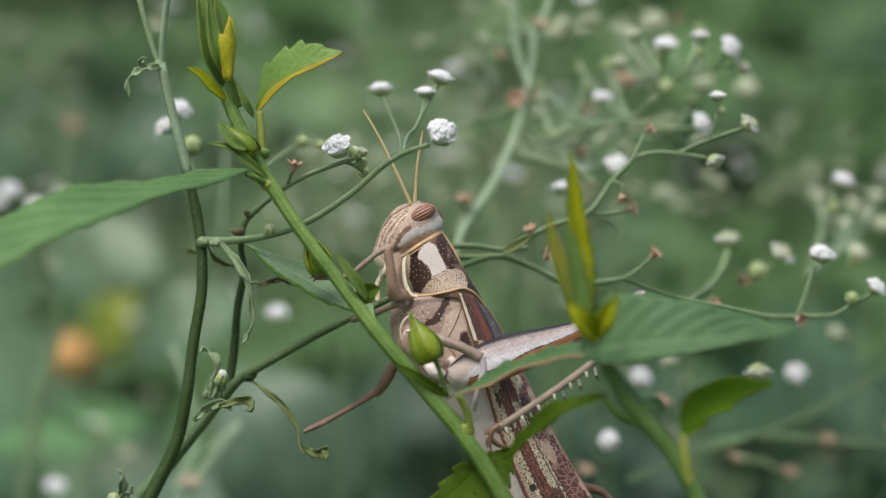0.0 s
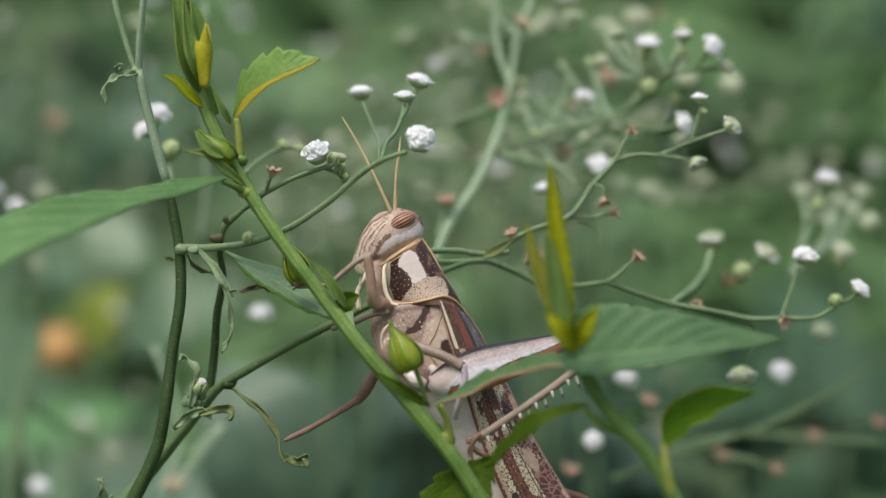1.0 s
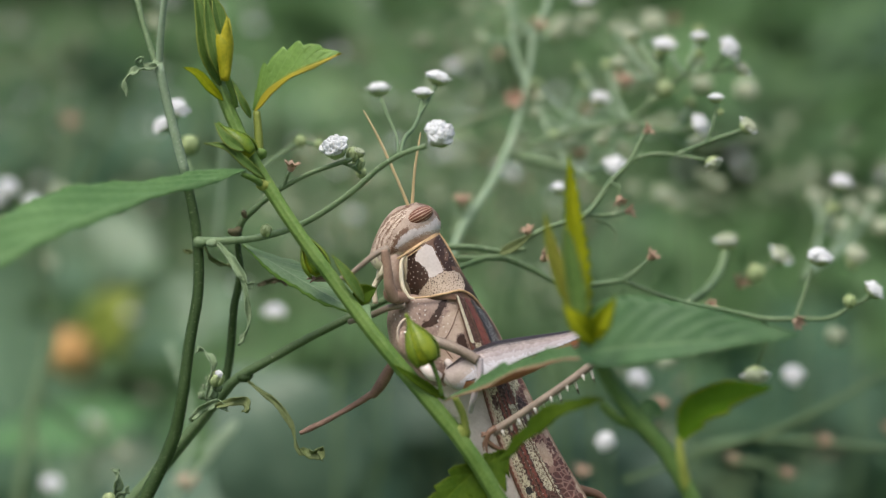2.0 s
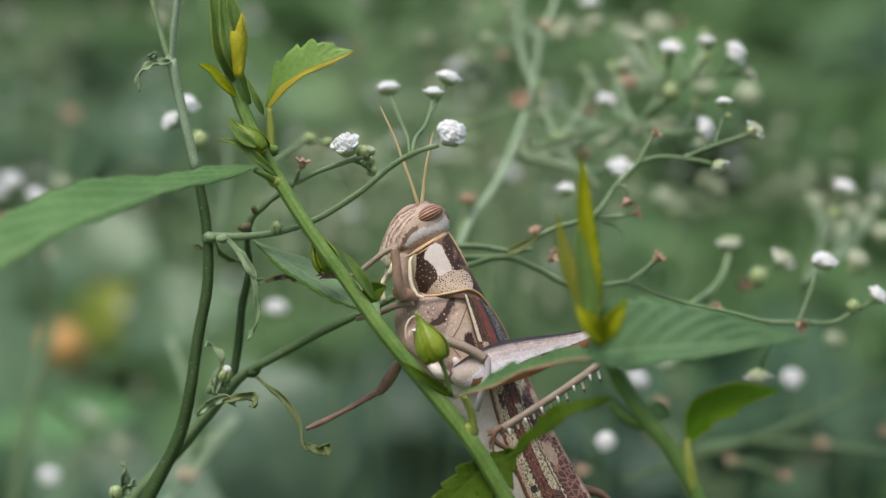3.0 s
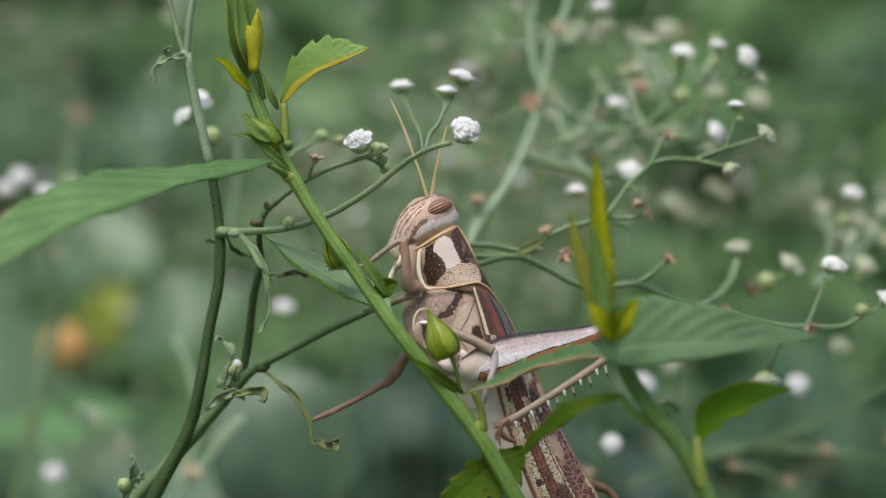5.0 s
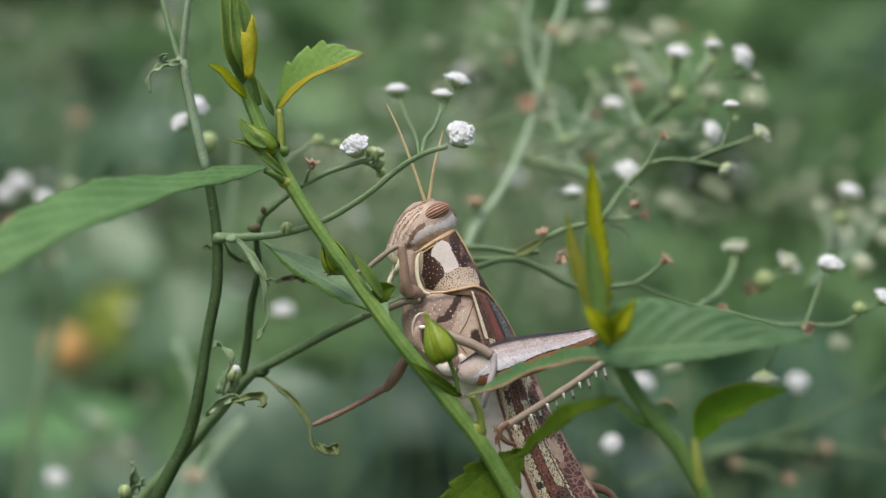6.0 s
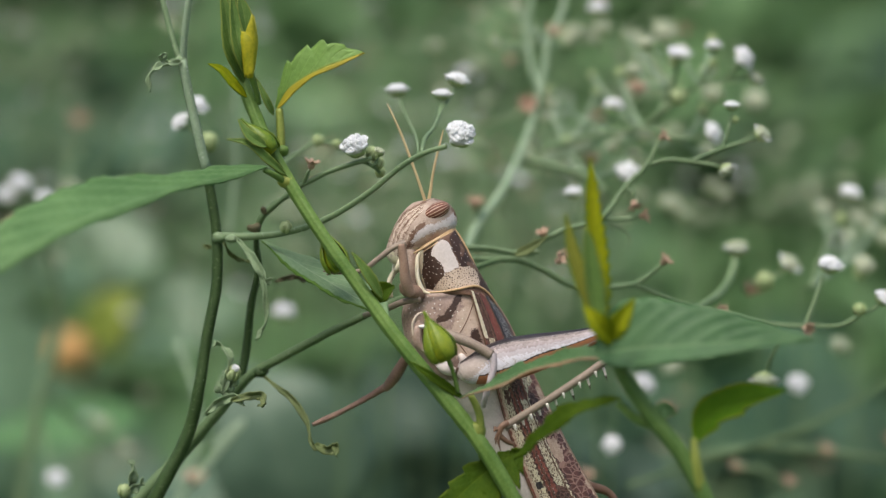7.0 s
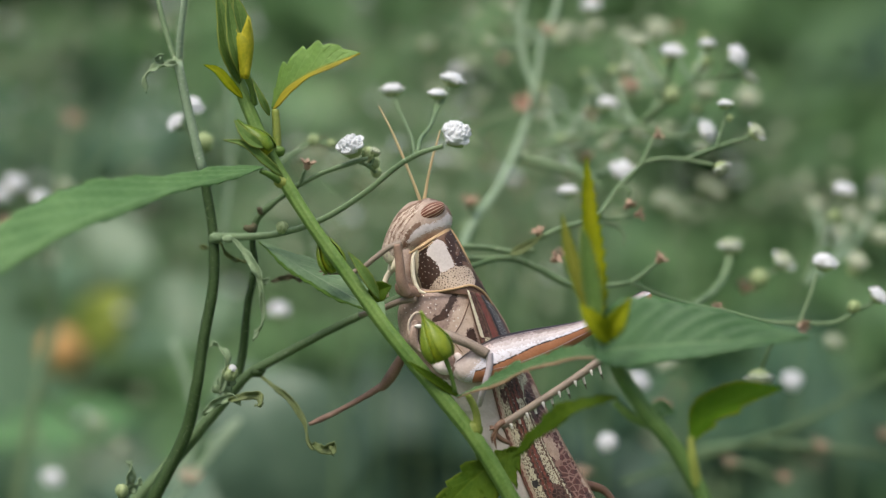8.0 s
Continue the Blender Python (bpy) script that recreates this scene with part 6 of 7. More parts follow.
    # pronotum: saddle-shaped shield
    secs = [((-5.05, 0.00, -0.38), (0.31, 0.00, 2.75), 2.9), ((-4.82, 0.00, -1.15), (0.84, 0.00, 1.91), 3.25), ((-4.74, 0.00, -2.37), (1.84, 0.00, 0.23), 3.45), ((-4.59, 0.00, -3.75), (2.91, 0.00, -1.68), 3.6), ((-4.13, 0.00, -5.12), (3.98, 0.00, -3.59), 3.75), ((-3.36, 0.00, -6.19), (5.12, 0.00, -5.58), 3.85), ((0.46, 0.00, -5.96), (5.96, 0.00, -7.19), 3.3), ((4.66, 0.00, -6.65), (6.50, 0.00, -8.49), 1.2)]
    white = [(-2.06, 0.00, 0.76), (-1.38, 0.00, 0.99), (-0.61, 0.00, 0.92), (-0.08, 0.00, -0.15), (0.61, 0.00, -1.53), (0.99, 0.00, -2.52), (-0.08, 0.00, -3.14), (-0.92, 0.00, -3.59), (-1.07, 0.00, -2.91), (-1.68, 0.00, -1.91), (-2.75, 0.00, -1.15), (-2.68, 0.00, -0.31)]
    dark1 = [(-3.75, 0.00, -0.54), (-2.98, 0.00, 0.00), (-2.68, 0.00, -0.38), (-2.75, 0.00, -1.22), (-1.68, 0.00, -1.99), (-1.07, 0.00, -2.98), (-0.92, 0.00, -3.67), (-1.68, 0.00, -4.51), (-2.29, 0.00, -5.43), (-2.75, 0.00, -6.27), (-3.29, 0.00, -6.04), (-3.59, 0.00, -4.89), (-3.98, 0.00, -3.75), (-3.90, 0.00, -2.06)]
    dark2 = [(-0.38, 0.00, 1.45), (0.38, 0.00, 2.37), (1.22, 0.00, 1.45), (2.14, 0.00, -0.08), (2.91, 0.00, -1.61), (3.36, 0.00, -2.83), (2.14, 0.00, -2.52), (1.15, 0.00, -2.52), (0.76, 0.00, -1.45), (0.00, 0.00, -0.08)]
    dark3 = [(3.21, 0.00, -2.83), (4.44, 0.00, -4.36), (6.42, 0.00, -8.34), (5.05, 0.00, -6.65), (3.82, 0.00, -5.12), (3.75, 0.00, -3.90)]
    tan = [(-0.92, 0.00, -3.67), (-0.08, 0.00, -3.14), (0.99, 0.00, -2.60), (2.14, 0.00, -2.52), (3.36, 0.00, -2.98), (3.75, 0.00, -3.90), (3.82, 0.00, -5.12), (1.22, 0.00, -5.51), (-0.69, 0.00, -5.89), (-2.60, 0.00, -6.19), (-2.29, 0.00, -5.43), (-1.68, 0.00, -4.51)]
    rim = [(-5.35, 0.00, -0.38), (-3.67, 0.00, -0.46), (-3.90, 0.00, -2.06), (-3.98, 0.00, -3.75), (-3.59, 0.00, -4.89), (-3.29, 0.00, -6.04), (-2.91, 0.00, -6.35), (-4.89, 0.00, -6.81), (-5.81, 0.00, -4.51)]

    def pick(s, a, c):
        x, z = wob(c, 0.16)
        if c.y > 0.4:
            return 2
        for poly, k in ((dark3, 1), (white, 3), (dark1, 1), (dark2, 1), (tan, 4), (rim, 5)):
            if inside(poly, x, z):
                if poly is dark2 and noise.noise(c * 0.8) + 0.35 * (c.x - dark2[0][0]) > 0.75:
                    return 2
                return k
        return 0 if s < 0.06 or s > 0.9 else 2
    bm = bmesh.new()
    loft(bm, secs, 130, 220, pick)
    pro = bm.copy()
    pron = part("pronotum", bm, [H_RIM, H_DARK, H_BROWN, H_PALE, H_DOTTED, H_CREAM], ob, "dark brown shield with white, cream and pitted tan patches")
    dots(pron, pro, scatter(dark1, 30, 1, 0.42), H_WHITE, "tubercles", 0.065)
    dots(pron, pro, scatter(dark2, 20, 2, 0.5), H_WHITE, "tubercles", 0.065)
    rnd = random.Random(8)
    bm = bmesh.new()
    for x, z in scatter(tan, 125, 3, 0.27):
        ball(bm, (x, skin(pro, x, z), z), rnd.uniform(0.05, 0.12), 6, 4, (1, 0.35, 1))
    part("pits", bm, H_DARK, pron)
    # pale flange along the front edge of the shield
    bm = bmesh.new()
    tube(bm, [(-4.02, -3.00, -0.38), (-4.55, -3.10, -1.14), (-4.66, -3.30, -2.57), (-4.58, -3.50, -3.94), (-4.16, -3.70, -5.22), (-3.63, -3.80, -5.97), (-2.87, -3.90, -6.20)], [0.1, 0.24, 0.3, 0.3, 0.3, 0.24, 0.1], 12, n=40, lumps=0.12)
    part("rim", bm, H_CREAM, pron, "broad cream front flange")
    # raised rims of the shield
    for pts, r in ((((-5.15, -3.00, -0.83), (-3.71, -3.30, 0.00), (-1.67, -2.90, 1.29), (-0.30, -1.60, 2.28), (0.38, 0.00, 2.83)), [0.13, 0.15, 0.15, 0.14, 0.1]), (((-3.71, -3.60, -6.05), (-1.44, -4.00, -5.97), (1.21, -3.90, -5.52), (3.33, -3.30, -5.15), (4.63, -2.40, -5.77), (5.64, -1.40, -6.93), (6.50, -0.10, -8.56)), [0.13, 0.14, 0.15, 0.16, 0.16, 0.15, 0.1]),
                   (((0.23, -0.50, 2.75), (0.92, -0.60, 1.76), (1.83, -0.60, 0.23), (2.83, -0.50, -1.68), (3.44, -0.20, -2.83)), [0.12, 0.15, 0.16, 0.13, 0.05]),
                   (((-3.86, -3.20, -0.61), (-2.58, -3.20, 0.23), (-1.21, -2.80, 1.14), (-0.38, -2.00, 1.75)), [0.05, 0.09, 0.09, 0.05])):
        bm = bmesh.new()
        tube(bm, list(pts), r, 10, n=36)
        part("rim", bm, H_RIM, pron, "pale tan raised edge")

    # soft neck and the front hip below it
    bm = bmesh.new()
    tube(bm, [(-5.79, -1.50, 0.38), (-5.63, -1.80, -1.45), (-5.55, -2.00, -3.72), (-5.17, -2.00, -5.70)], [0.8, 1.0, 1.0, 0.8], 14, n=24, lumps=0.15)
    part("neck", bm, H_PINK, ob)
    bm = bmesh.new()
    tube(bm, [(-3.79, -3.20, -6.29), (-4.99, -3.90, -5.97), (-6.04, -4.30, -5.66), (-6.56, -4.60, -4.83)], [0.6, 0.95, 0.95, 0.6], 14, n=24, lumps=0.1)
    part("front_hip", bm, H_LEG, ob)

    # thorax
    secs = [((-2.98, 0.00, -5.12), (4.66, 0.00, -4.51), 2.6), ((-5.81, 0.00, -6.50), (5.43, 0.00, -6.42), 3.5), ((-6.65, 0.00, -8.49), (6.42, 0.00, -8.72), 3.9), ((-6.42, 0.00, -11.78), (7.72, 0.00, -11.78), 4.0), ((-5.20, 0.00, -15.22), (9.10, 0.00, -15.22), 3.9), ((-2.06, 0.00, -19.04), (10.55, 0.00, -19.04), 3.6), ((1.22, 0.00, -22.10), (11.78, 0.00, -22.48), 3.0)]
    band1 = [(0.99, 0.00, -5.74), (1.61, 0.00, -5.89), (1.22, 0.00, -7.19), (0.61, 0.00, -8.34), (0.15, 0.00, -9.25), (-0.76, 0.00, -10.02), (-1.99, 0.00, -10.17), (-2.06, 0.00, -9.64), (-0.92, 0.00, -8.79), (-0.08, 0.00, -7.65), (0.46, 0.00, -6.65)]
    band2 = [(2.91, 0.00, -10.94), (3.67, 0.00, -11.09), (4.13, 0.00, -12.46), (4.44, 0.00, -13.84), (3.36, 0.00, -13.54), (2.60, 0.00, -12.16)]
    plate = [(1.68, 0.00, -5.89), (3.21, 0.00, -5.74), (3.44, 0.00, -7.57), (2.14, 0.00, -8.18), (1.30, 0.00, -7.57)]
    plate2 = [(1.30, 0.00, -8.18), (3.44, 0.00, -7.57), (3.82, 0.00, -9.86), (3.52, 0.00, -10.94), (2.75, 0.00, -10.94), (2.29, 0.00, -12.62), (0.92, 0.00, -12.16), (-0.08, 0.00, -11.55), (0.46, 0.00, -9.71)]
    peach = [(-0.08, 0.00, -11.85), (0.92, 0.00, -12.31), (2.29, 0.00, -12.77), (3.36, 0.00, -13.84), (2.45, 0.00, -15.22), (0.61, 0.00, -14.91)]

    def pick(s, a, c):
        x, z = wob(c, 0.1, 0.3)
        if z < -17.8:
            return 4
        if c.y < 0:
            for poly, k in ((band1, 1), (band2, 1), (plate, 2), (plate2, 3), (peach, 3)):
                if inside(poly, x, z):
                    return k
        return 0
    bm = bmesh.new()
    loft(bm, secs, 160, 270, pick)
    tho = bm.copy()
    thor = part("thorax", bm, [H_THORAX, H_DARK, H_PINK, H_PEACH, H_PALE], ob, "pinkish-brown thorax with dark bars")
    dots(thor, tho, scatter([(-6.04, 0.00, -6.81), (-1.07, 0.00, -6.42), (-1.45, 0.00, -8.72), (-5.51, 0.00, -9.48)], 26, 4, 0.6), H_WHITE, "tubercles", 0.09)
    dots(thor, tho, scatter([(-0.31, 0.00, -7.95), (2.14, 0.00, -7.95), (1.22, 0.00, -10.63), (0.08, 0.00, -10.25)], 9, 6, 0.7), H_WHITE, "tubercles", 0.09)
    # sutures between the side plates
    for line in (((3.44, 0.00, -6.04), (2.60, 0.00, -8.49), (1.68, 0.00, -10.63), (0.46, 0.00, -12.39)), ((-2.06, 0.00, -10.32), (-0.61, 0.00, -11.09), (0.61, 0.00, -12.39), (2.14, 0.00, -14.30)), ((-3.06, 0.00, -15.22), (-1.53, 0.00, -16.36), (0.46, 0.00, -17.05))):
        pts = [V((x, skin(tho, x, z) - 0.01, z)) for x, _, z in spline(line, 14)]
        bm = bmesh.new()
        tube(bm, pts, [0.03] + [0.07] * (len(pts) - 2) + [0.03], 6, n=40)
        part("suture", bm, H_BROWN, thor)
    # leg socket plates
    for pts, r, m in ((((-4.09, -3.60, -10.14), (-4.68, -4.30, -11.25), (-4.53, -4.40, -12.76), (-3.47, -4.20, -14.12)), [0.5, 0.75, 0.7, 0.3], H_PINK), (((-1.81, -3.90, -15.04), (-0.68, -4.40, -16.15), (0.45, -4.20, -16.69)), [0.7, 0.9, 0.6], H_PALE), (((1.21, -3.90, -16.71), (2.72, -4.60, -17.43), (4.38, -4.40, -17.44)), [0.7, 0.9, 0.5], H_PALE),
                      (((1.21, -3.90, -14.44), (1.66, -4.30, -15.03), (1.21, -4.20, -16.16)), [0.4, 0.55, 0.35], H_PALE)):
        bm = bmesh.new()
        tube(bm, list(pts), r, 12, n=24)
        part("leg_socket", bm, m, thor)

    # abdomen in segments
    secs = [((-1.07, 0.00, -19.04), (10.40, 0.00, -19.04), 3.2), ((2.14, 0.00, -22.48), (11.17, 0.00, -22.87), 3.2), ((4.13, 0.00, -26.31), (12.54, 0.00, -26.69), 3.1), ((6.19, 0.00, -30.13), (14.07, 0.00, -30.51), 3.0), ((8.49, 0.00, -34.34), (15.75, 0.00, -34.34), 2.8), ((11.17, 0.00, -38.92), (17.28, 0.00, -38.54), 2.5), ((14.22, 0.00, -43.51), (19.19, 0.00, -42.75), 2.0), ((17.28, 0.00, -47.34), (20.34, 0.00, -46.57), 1.2), ((19.19, 0.00, -49.25), (20.34, 0.00, -48.87), 0.4)]
    bm = bmesh.new()
    rings = loft(bm, secs, 72, 48)
    for i, ring in enumerate(rings):
        k = (i % 9) / 9
        for v in ring:
            c = sum((w.co for w in ring), V((0, 0, 0))) / len(ring)
            v.co = c + (v.co - c) * (0.97 + 0.045 * k)
    part("abdomen", bm, H_PALE, ob, "cream segmented abdomen")

    # forewings: two net-veined covers meeting along the back
    vent = [(2.45, 0.00, -5.66), (3.44, 0.00, -9.10), (4.44, 0.00, -12.54), (5.51, 0.00, -16.75), (7.26, 0.00, -23.25), (9.33, 0.00, -28.98), (11.55, 0.00, -34.34), (14.61, 0.00, -40.45), (18.81, 0.00, -48.10), (23.78, 0.00, -54.22)]
    dors = [(5.66, 0.00, -6.81), (7.65, 0.00, -9.87), (9.25, 0.00, -13.08), (11.55, 0.00, -17.67), (14.07, 0.00, -22.87), (16.67, 0.00, -27.84), (19.58, 0.00, -32.81), (22.64, 0.00, -38.92), (25.70, 0.00, -45.81), (26.84, 0.00, -52.69)]
    # colour bands: from, to across the wing (0 below, 1 at the back), material; by stretch along it in mm
    bands = [(0, 11, ((0.15, 6), (0.40, 1), (0.62, 2), (0.70, 5), (0.90, 7), (1.1, 1))),
             (11, 20, ((0.06, 2), (0.15, 1), (0.34, 0), (0.46, 1), (0.52, 2), (0.57, 1), (0.64, 2), (0.86, 0), (1.1, 8))),
             (20, 60, ((0.06, 2), (0.11, 3), (0.26, 0), (0.30, 1), (0.35, 2), (0.38, 1), (0.43, 2), (0.46, 1), (0.64, 0), (0.68, 1), (0.96, 4), (1.1, 3)))]
    blots = [(12.8, 0.74, 2.0, 0.2, 5), (21.0, 0.20, 0.8, 0.06, 1), (33.5, 0.19, 0.8, 0.06, 5), (14.2, 0.18, 1.3, 0.06, 1), (15.6, 0.90, 1.3, 0.10, 3), (22.2, 0.74, 1.7, 0.12, 1), (20.6, 0.93, 1.5, 0.06, 3), (25.2, 0.92, 1.3, 0.05, 3), (25.6, 0.72, 1.7, 0.10, 8), (28.6, 0.74, 2.2, 0.10, 3), (23.4, 0.86, 1.4, 0.05, 4), (31.5, 0.82, 2.6, 0.16, 8),
             (18.5, 0.46, 1.2, 0.06, 1), (17.2, 0.20, 1.1, 0.07, 5), (36, 0.5, 2.0, 0.12, 1), (40, 0.8, 2.5, 0.2, 8), (45, 0.4, 2.5, 0.2, 4)]

    def wing_pick(um, v):
        q = V((um * 1.6, v * 9, 0))
        vj = v + 0.020 * noise.noise(q * 1.6) + 0.008 * math.sin(um * 7.5 + 6 * v)
        uj = um + 0.6 * noise.noise(q + V((5, 5, 5)))
        for bu, bv, ru, rv, k in blots:
            if ((uj - bu) / ru) ** 2 + ((vj - bv) / rv) ** 2 < 1:
                return k
        for lo, hi, cols in bands:
            if lo <= uj + 1.2 * math.sin(v * 9) < hi or (lo == 0 and uj < 11):
                for top, k in cols:
                    if vj < top:
                        if k == 4:
                            m = noise.noise(V((uj * 0.42, v * 5, 7)))
                            return 3 if m > 0.34 else 1 if m < -0.3 else 8
                        return k
        return 4
    for sgn in (-1, 1):
        bm = bmesh.new()
        nu, nv = 280, 110
        A, B = spline(vent, nu), spline(dors, nu)

        def fn(u, v):
            i = min(int(round(u * nu)), nu)
            p = V(A[i]).lerp(V(B[i]), v)
            h = 4.25 * (1 - 0.45 * u)
            p.y = sgn * (h * (1 - v ** 2.6) + 0.12)
            return p
        sheet(bm, fn, nu, nv, 0.1)
        lay = bm.loops.layers.uv.active
        for f in bm.faces:
            mu = sum(lp[lay].uv[0] for lp in f.loops) / len(f.loops)
            mv = sum(lp[lay].uv[1] for lp in f.loops) / len(f.loops)
            f.material_index = wing_pick(mu * 54, mv)
            for lp in f.loops:
                lp[lay].uv = (lp[lay].uv[0] * 0.54, lp[lay].uv[1] * 0.085)
        wing = part("forewing", bm, WINGS, ob, "brown, maroon and cream net-veined forewing")
        if sgn > 0:
            continue
        for v, r in ((0.02, 0.12), (0.34, 0.08), (0.6, 0.09), (0.995, 0.13)):
            pts = []
            for k in range(10):
                p = V(vent[k]).lerp(V(dors[k]), v)
                p.y = -(4.25 * (1 - 0.45 * k / 9) * (1 - v ** 2.6) + 0.16)
                pts.append(p)
            bm = bmesh.new()
            tube(bm, pts, [r] * 10, 6, n=60)
            part("vein", bm, H_BROWN if v < 0.9 else H_TAN, wing)

        rnd = random.Random(31)
        bm = bmesh.new()
        for v0, step in ((0.37, 0.55), (0.47, 0.62), (0.31, 0.7)):
            um = 9.0
            while um < 40:
                k = um / 54 * 9
                i = int(k)
                for p in [V(vent[i]).lerp(V(vent[i + 1]), k - i).lerp(V(dors[i]).lerp(V(dors[i + 1]), k - i), v0 + rnd.uniform(-0.01, 0.01))]:
                    p.y = -(4.25 * (1 - 0.45 * um / 54) * (1 - v0 ** 2.6) + 0.15)
                    ball(bm, p, 0.085, 6, 4, (1.0, 0.3, 0.6))
                um += step * rnd.uniform(0.7, 1.5)
        part("flecks", bm, H_PALE, wing, "rows of tiny pale flecks")

    # near hind leg: femur, tibia with spines, foot
    hip = (1.20, -6.00, -16.08)
    secs = [((0.98, -6.00, -16.60), (1.20, -6.00, -15.33), 0.5), ((1.65, -6.00, -17.65), (3.61, -6.00, -13.60), 1.5), ((4.95, -6.30, -18.24), (6.91, -6.30, -12.16), 2.0), ((9.82, -6.60, -17.17), (10.57, -6.60, -11.47), 1.95), ((14.31, -7.00, -15.28), (14.53, -7.00, -11.01), 1.6), ((18.40, -7.40, -13.09), (18.25, -7.40, -10.47), 1.15), ((22.34, -7.80, -10.98), (21.97, -7.80, -9.12), 0.9), ((25.24, -8.00, -9.63), (24.64, -8.00, -7.77), 1.0), ((27.48, -8.00, -8.36), (26.58, -8.00, -6.87), 0.85), ((27.78, -8.00, -7.62), (27.33, -8.00, -6.94), 0.2)]

    def pick(s, a, c):
        e = (math.cos(a) + 1) / 2
        w = e + 0.012 * noise.noise(c * 0.9) + 0.012 * noise.noise(c * 5.0) + 0.07 * noise.noise(c * 31.0)
        if e > 0.885 + 0.03 * noise.noise(c * 3.0) + 0.02 * noise.noise(c * 29.0):
            return 1
        under = min(0.26 + (s - 0.2) * 1.3, 0.5) + 0.012 * noise.noise(c * 9.0)
        if s > 0.17 and e < under:
            return 3 if e < under - 0.03 else 1
        if s < 0.13 + 0.10 * w + 0.03 * noise.noise(c * 29.0) and w < 0.8:
            return 2
        if w > 0.80:
            return 6
        if w > 0.70:
            return 0
        if w > 0.58:
            return 5
        chevron = (s * 30 + abs(e - 0.42) * 5 + 0.25 * noise.noise(c * 2)) % 1.0
        return 5 if chevron > 0.86 and s < 0.8 else 4
    bm = bmesh.new()
    loft(bm, secs, 170, 130, pick, power=0.8)
    fem = part("hind_femur", bm, [H_LILAC, H_INK, H_ROSE, H_ORANGE, H_LILACPALE, H_LILACMID, H_LILACDARK], ob, "thick lilac-grey hind thigh with dark upper ridge", origin=hip)
    bm = bmesh.new()
    for w in (0.2, 0.9):
        pts = []
        for l, r, h in secs[1:-2]:
            ca = 2 * w - 1
            p = V(l).lerp(V(r), w)
            p.y -= h * (1 - ca * ca) ** 0.4 + 0.02
            pts.append(p)
        tube(bm, pts, [0.015, 0.025, 0.035, 0.035, 0.03, 0.025, 0.02], 6, n=40)
    part("ridge", bm, H_LILAC, fem, "fine raised ridges")
    moving["femur"] = fem
    bm = bmesh.new()
    tube(bm, [(27.11, -8.00, -7.77), (24.43, -8.80, -11.25), (19.79, -9.20, -15.25), (14.58, -9.20, -18.90), (10.13, -9.00, -21.81), (7.15, -8.80, -23.76)], [0.7, 0.62, 0.55, 0.52, 0.54, 0.62], 14, n=40)
    tib = part("hind_tibia", bm, H_TIBIA, ob, "tan shin with a double row of pale spines", origin=(27.11, -8.00, -7.77))
    bm = bmesh.new()
    for i in range(6):
        for k in (0, 1):
            p = V((19.94, -9.20, -15.18)).lerp(V((8.12, -8.90, -23.16)), (i + 0.5 * k) / 5.6)
            long = (1.15 - 0.08 * i) if k == 0 else 0.45
            s = p + V((0.12, -0.42 if k else 0.1, -0.32))
            e = s + V((0.55, -0.2 if k else 0.1, -1.75)) * long
            f0 = len(bm.faces)
            tube(bm, [s, s.lerp(e, 0.5), e], [0.24, 0.17, 0.03], 7, n=8)
            bm.faces.ensure_lookup_table()
            for f in bm.faces[f0:]:
                if not k and (f.calc_center_median() - e).length < 0.8 * long:
                    f.material_index = 1
    part("spines", bm, [H_WHITE, H_DARK], tib, "white dark-tipped spines")
    bm = bmesh.new()
    tube(bm, [(7.59, -9.00, -23.15), (6.84, -9.30, -23.58), (6.40, -9.30, -24.47), (7.15, -9.00, -25.39), (8.35, -8.60, -26.01)], [0.5, 0.46, 0.4, 0.36, 0.28], 10, lumps=0.2)
    for e in ((5.72, -9.80, -24.29), (6.02, -9.60, -26.01), (6.61, -9.60, -26.75), (5.65, -9.60, -23.71)):
        tube(bm, [(6.69, -9.40, -24.02), V((6.69, -9.40, -24.02)).lerp(V(e), 0.6) + V((-0.3, 0, 0.1)), e], [0.26, 0.2, 0.06], 7)
    part("hind_foot", bm, H_BROWN, ob, "clawed reddish-brown foot")

    # folded middle leg on the near side
    bm = bmesh.new()
    tube(bm, [(-1.43, -6.50, -11.33), (0.45, -7.40, -11.89), (3.06, -7.90, -12.92), (5.38, -8.00, -14.26)], [0.62, 0.72, 0.66, 0.72], 14, n=30, lumps=0.05)
    part("middle_femur", bm, H_TIBIA, ob)
    bm = bmesh.new()
    tube(bm, [(5.53, -8.00, -14.11), (5.67, -8.20, -15.60), (5.15, -8.20, -17.84), (4.64, -7.40, -19.75), (4.36, -5.80, -21.12)], [0.6, 0.48, 0.42, 0.4, 0.36], 12, n=30)
    part("middle_tibia", bm, H_LILACMID, ob)
    bm = bmesh.new()
    ball(bm, (-3.77, -4.80, -10.63), 0.5, 12, 8, (1.3, 0.6, 0.55))
    part("hip_joint", bm, H_WHITE, ob, "pale glossy hip joint")
    bm = bmesh.new()
    tube(bm, [(-3.17, -4.20, -8.99), (-4.22, -4.70, -8.82), (-5.05, -4.90, -9.87), (-5.13, -4.90, -11.38), (-4.52, -4.80, -12.89), (-3.47, -4.50, -14.11)], [0.12, 0.15, 0.17, 0.17, 0.17, 0.12], 10, n=30)
    part("hip_ring", bm, H_STREAK, ob, "cream rim round the hip socket")
    # middle leg of the other side, reaching out to the withered leaf
    bm = bmesh.new()
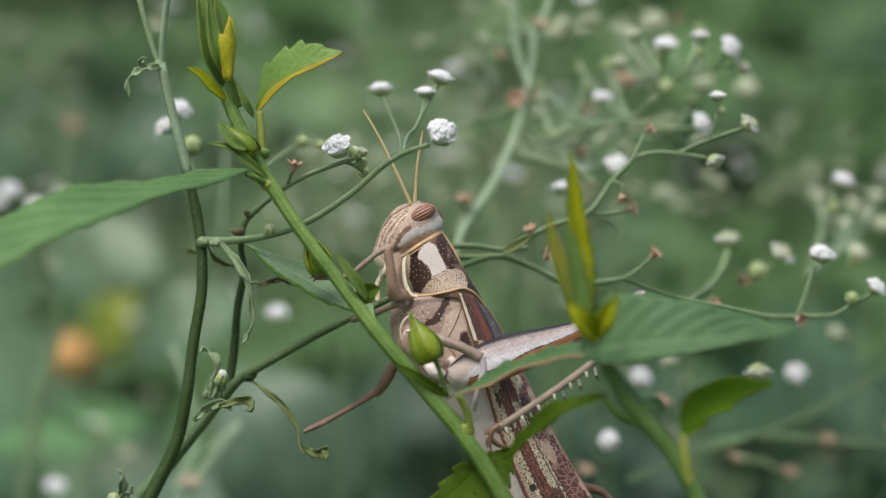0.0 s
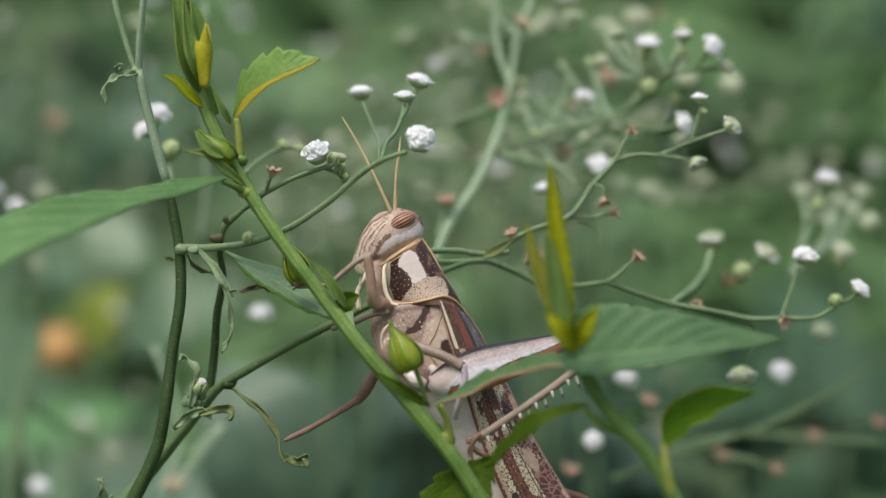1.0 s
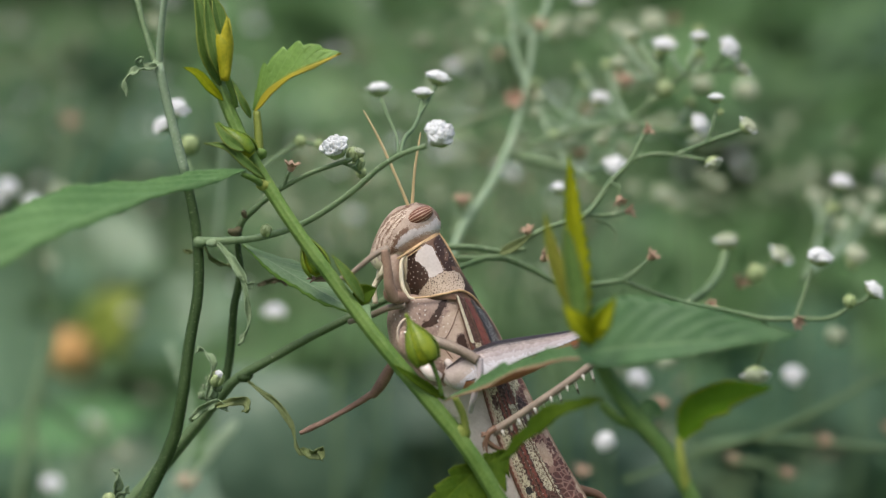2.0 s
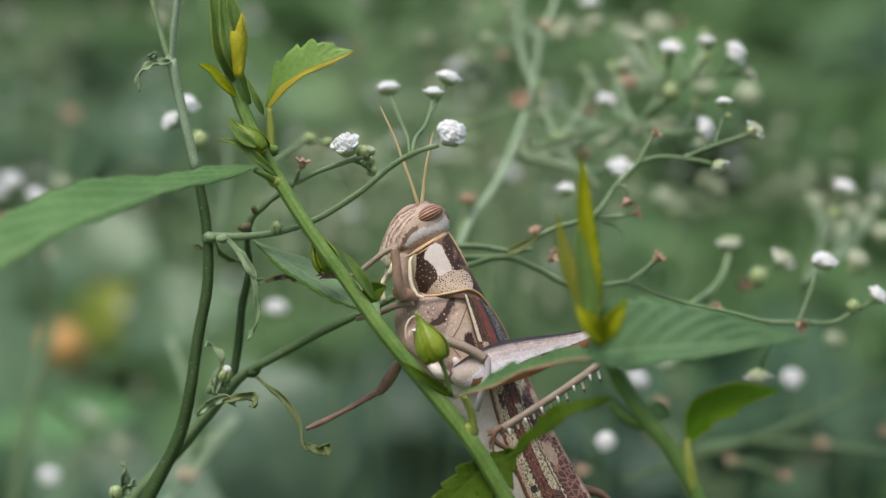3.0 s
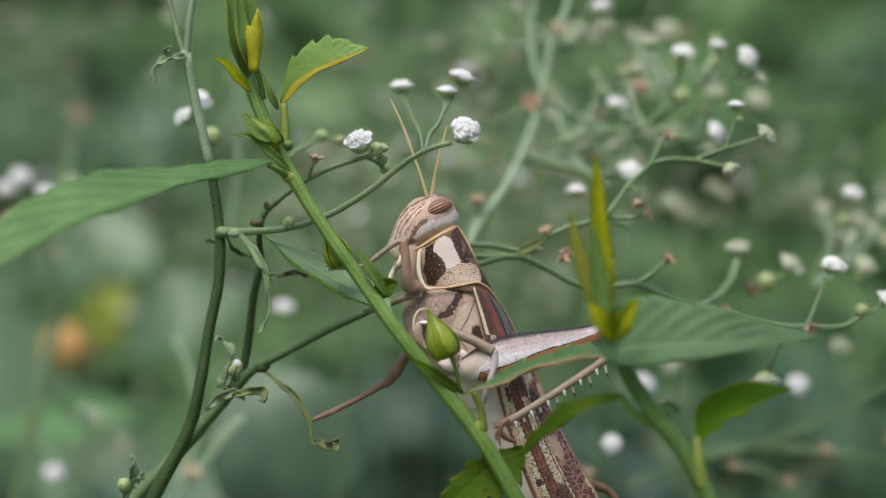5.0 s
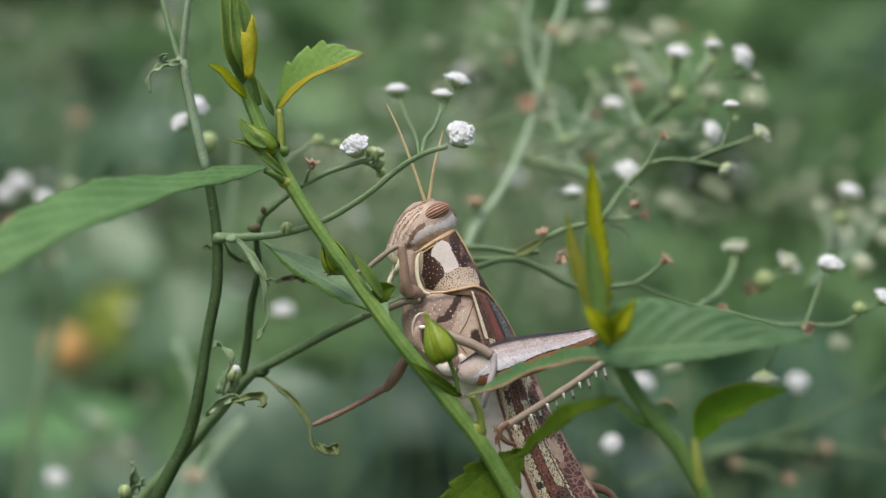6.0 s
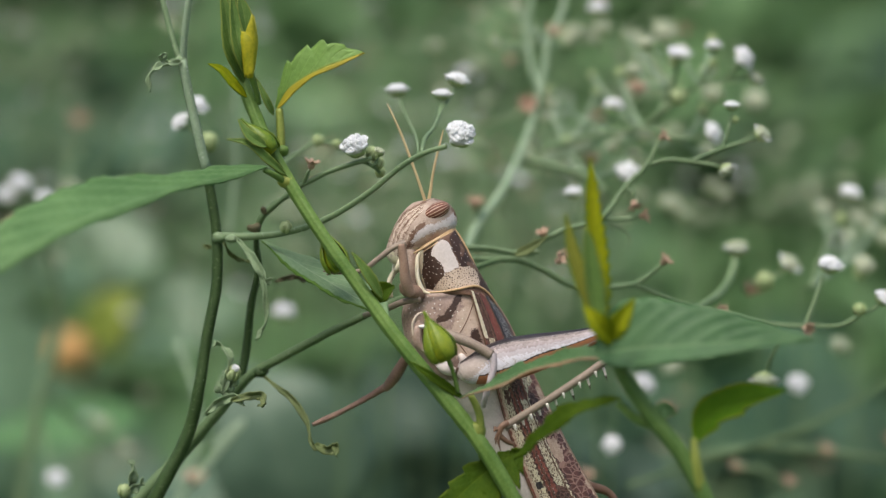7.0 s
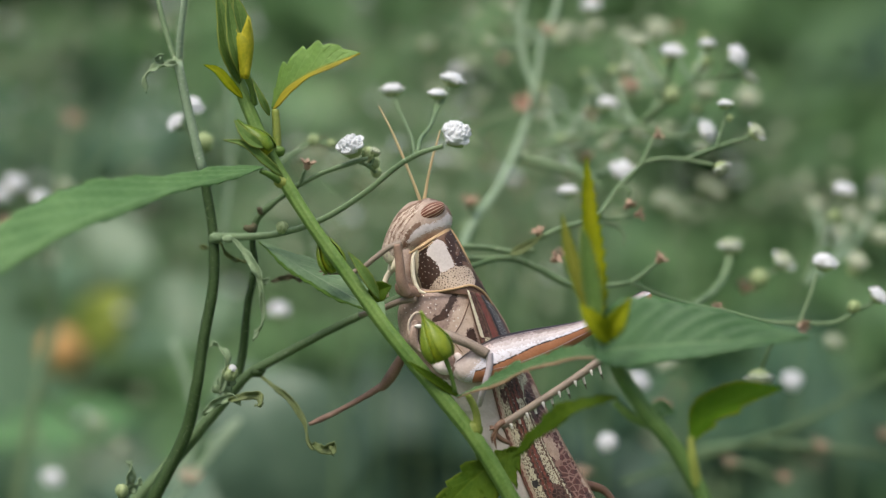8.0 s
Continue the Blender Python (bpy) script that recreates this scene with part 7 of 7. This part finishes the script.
    tube(bm, [(-5.23, 2.00, -13.92), (-6.48, 3.00, -15.74), (-7.74, 4.00, -17.87), (-9.00, 5.00, -19.48)], [0.5, 0.72, 0.8, 0.55], 14, n=24)
    part("middle_femur", bm, H_LEGRED, ob)
    bm = bmesh.new()
    tube(bm, [(-8.85, 5.00, -19.17), (-11.19, 5.50, -20.59), (-14.71, 6.00, -22.57), (-17.43, 6.00, -23.89), (-18.99, 6.00, -24.59)], [0.52, 0.42, 0.36, 0.42, 0.28], 12, n=36, lumps=0.15)
    part("middle_tibia", bm, H_LEGRED, ob, "reddish-brown shin and foot")
    # front legs
    bm = bmesh.new()
    tube(bm, [(-5.43, -4.40, -6.27), (-6.10, -5.20, -4.82), (-6.39, -5.80, -2.18), (-6.76, -6.00, 0.38)], [0.75, 0.74, 0.62, 0.62], 14, n=30)
    part("front_femur", bm, H_LEG, ob)
    bm = bmesh.new()
    tube(bm, [(-6.16, -6.00, 0.53), (-7.51, -6.00, 0.08), (-9.70, -5.60, -1.50), (-11.98, -5.00, -3.16), (-13.91, -4.00, -3.48), (-16.19, -3.60, -3.56)], [0.5, 0.42, 0.37, 0.33, 0.27, 0.2], 12, n=40)
    part("front_tibia", bm, H_TIBIA, ob)
    bm = bmesh.new()
    for a, b in (((-15.59, -3.60, -3.56), (-17.26, -3.40, -3.41)), ((-15.05, -3.80, -3.25), (-16.79, -3.80, -3.86)), ((-14.52, -3.80, -3.55), (-15.80, -3.80, -2.95))):
        tube(bm, [a, V(a).lerp(V(b), 0.5) + V((0, 0, 0.25)), b], [0.3, 0.24, 0.08], 8)
    part("front_foot", bm, H_LEGRED, ob, "dark red hooked claws")
    bm = bmesh.new()
    tube(bm, [(-4.08, -3.90, -6.88), (-6.37, -3.00, -7.35), (-8.84, -1.00, -8.39), (-11.88, 3.00, -9.33)], [0.5, 0.46, 0.42, 0.36], 12, n=30)
    part("front_tibia", bm, H_TIBIA, ob)
    bm = bmesh.new()
    tube(bm, [(-6.09, 2.80, -2.24), (-7.26, 3.20, -2.86), (-8.41, 3.00, -4.40), (-8.32, 2.50, -6.86)], [0.4, 0.42, 0.38, 0.4], 10, n=24)
    part("front_femur", bm, H_CREAM, ob)
    # other hind leg: the bent knee shows below the wing tips
    bm = bmesh.new()
    tube(bm, [(11.31, 4.50, -27.82), (15.21, 5.00, -31.74), (19.12, 5.50, -32.72), (21.87, 6.00, -33.54), (23.42, 6.00, -35.33)], [1.0, 1.3, 0.8, 0.55, 0.5], 12, n=30)
    part("hind_femur", bm, H_BROWN, ob)
    shell.free()
    pro.free()
    tho.free()
    return ob, moving


HOPPER, FEELERS = grasshopper()


def motions():
    """The insect sways a little with its stem, feels about with its antennae and lifts its hind thigh."""
    o = HOPPER.location.copy()
    sway = [(0, 0.15, -0.18), (0.5, 0.15, -0.16), (1, 0.22, -0.27), (1.5, 0.2, -0.25), (3, 0.11, -0.23), (3.5, 0, 0), (4, -0.02, 0.21), (4.5, -0.31, 0.39), (6, -0.15, 0.26), (6.5, -0.09, 0.28), (7, -0.09, 0.3), (7.5, -0.24, 0.26), (8, -0.18, 0.28)]
    walk(HOPPER, [(t, pose(o.x + x * 0.001, o.y, o.z + z * 0.001)) for t, x, z in sway])
    p = FEELERS["antenna_near"].location.copy()
    walk(FEELERS["antenna_near"], [(t, pose(p.x, p.y, p.z, 0, a, 0)) for t, a in ((0, -4), (1, -4), (1.7, -3.6), (2.8, 0.5), (3.5, 0), (4.5, 0), (6, 0), (7, 0), (7.5, -0.7), (8, -2.2))])
    p = FEELERS["antenna_off"].location.copy()
    walk(FEELERS["antenna_off"], [(t, pose(p.x, p.y, p.z, 0, a, 0)) for t, a in ((0, -4), (1, -5), (1.7, -4), (2.8, -3), (3.5, 0), (4.5, 1), (6, 0), (7, 0), (7.5, 0.5), (8, 1.5))])
    p = FEELERS["femur"].location.copy()
    walk(FEELERS["femur"], [(t, pose(p.x, p.y, p.z, rx, a, 0)) for t, a, rx in ((0, -3.0, 0), (0.5, -2.0, 0), (1, -1.2, 0), (1.5, -0.7, 0), (2.8, -0.4, 0), (3.5, 0, 0), (4.5, 0, 0), (6, 0, 0), (7, 0, 0), (7.5, -1.5, -9), (8, -2.0, -14))])


motions()
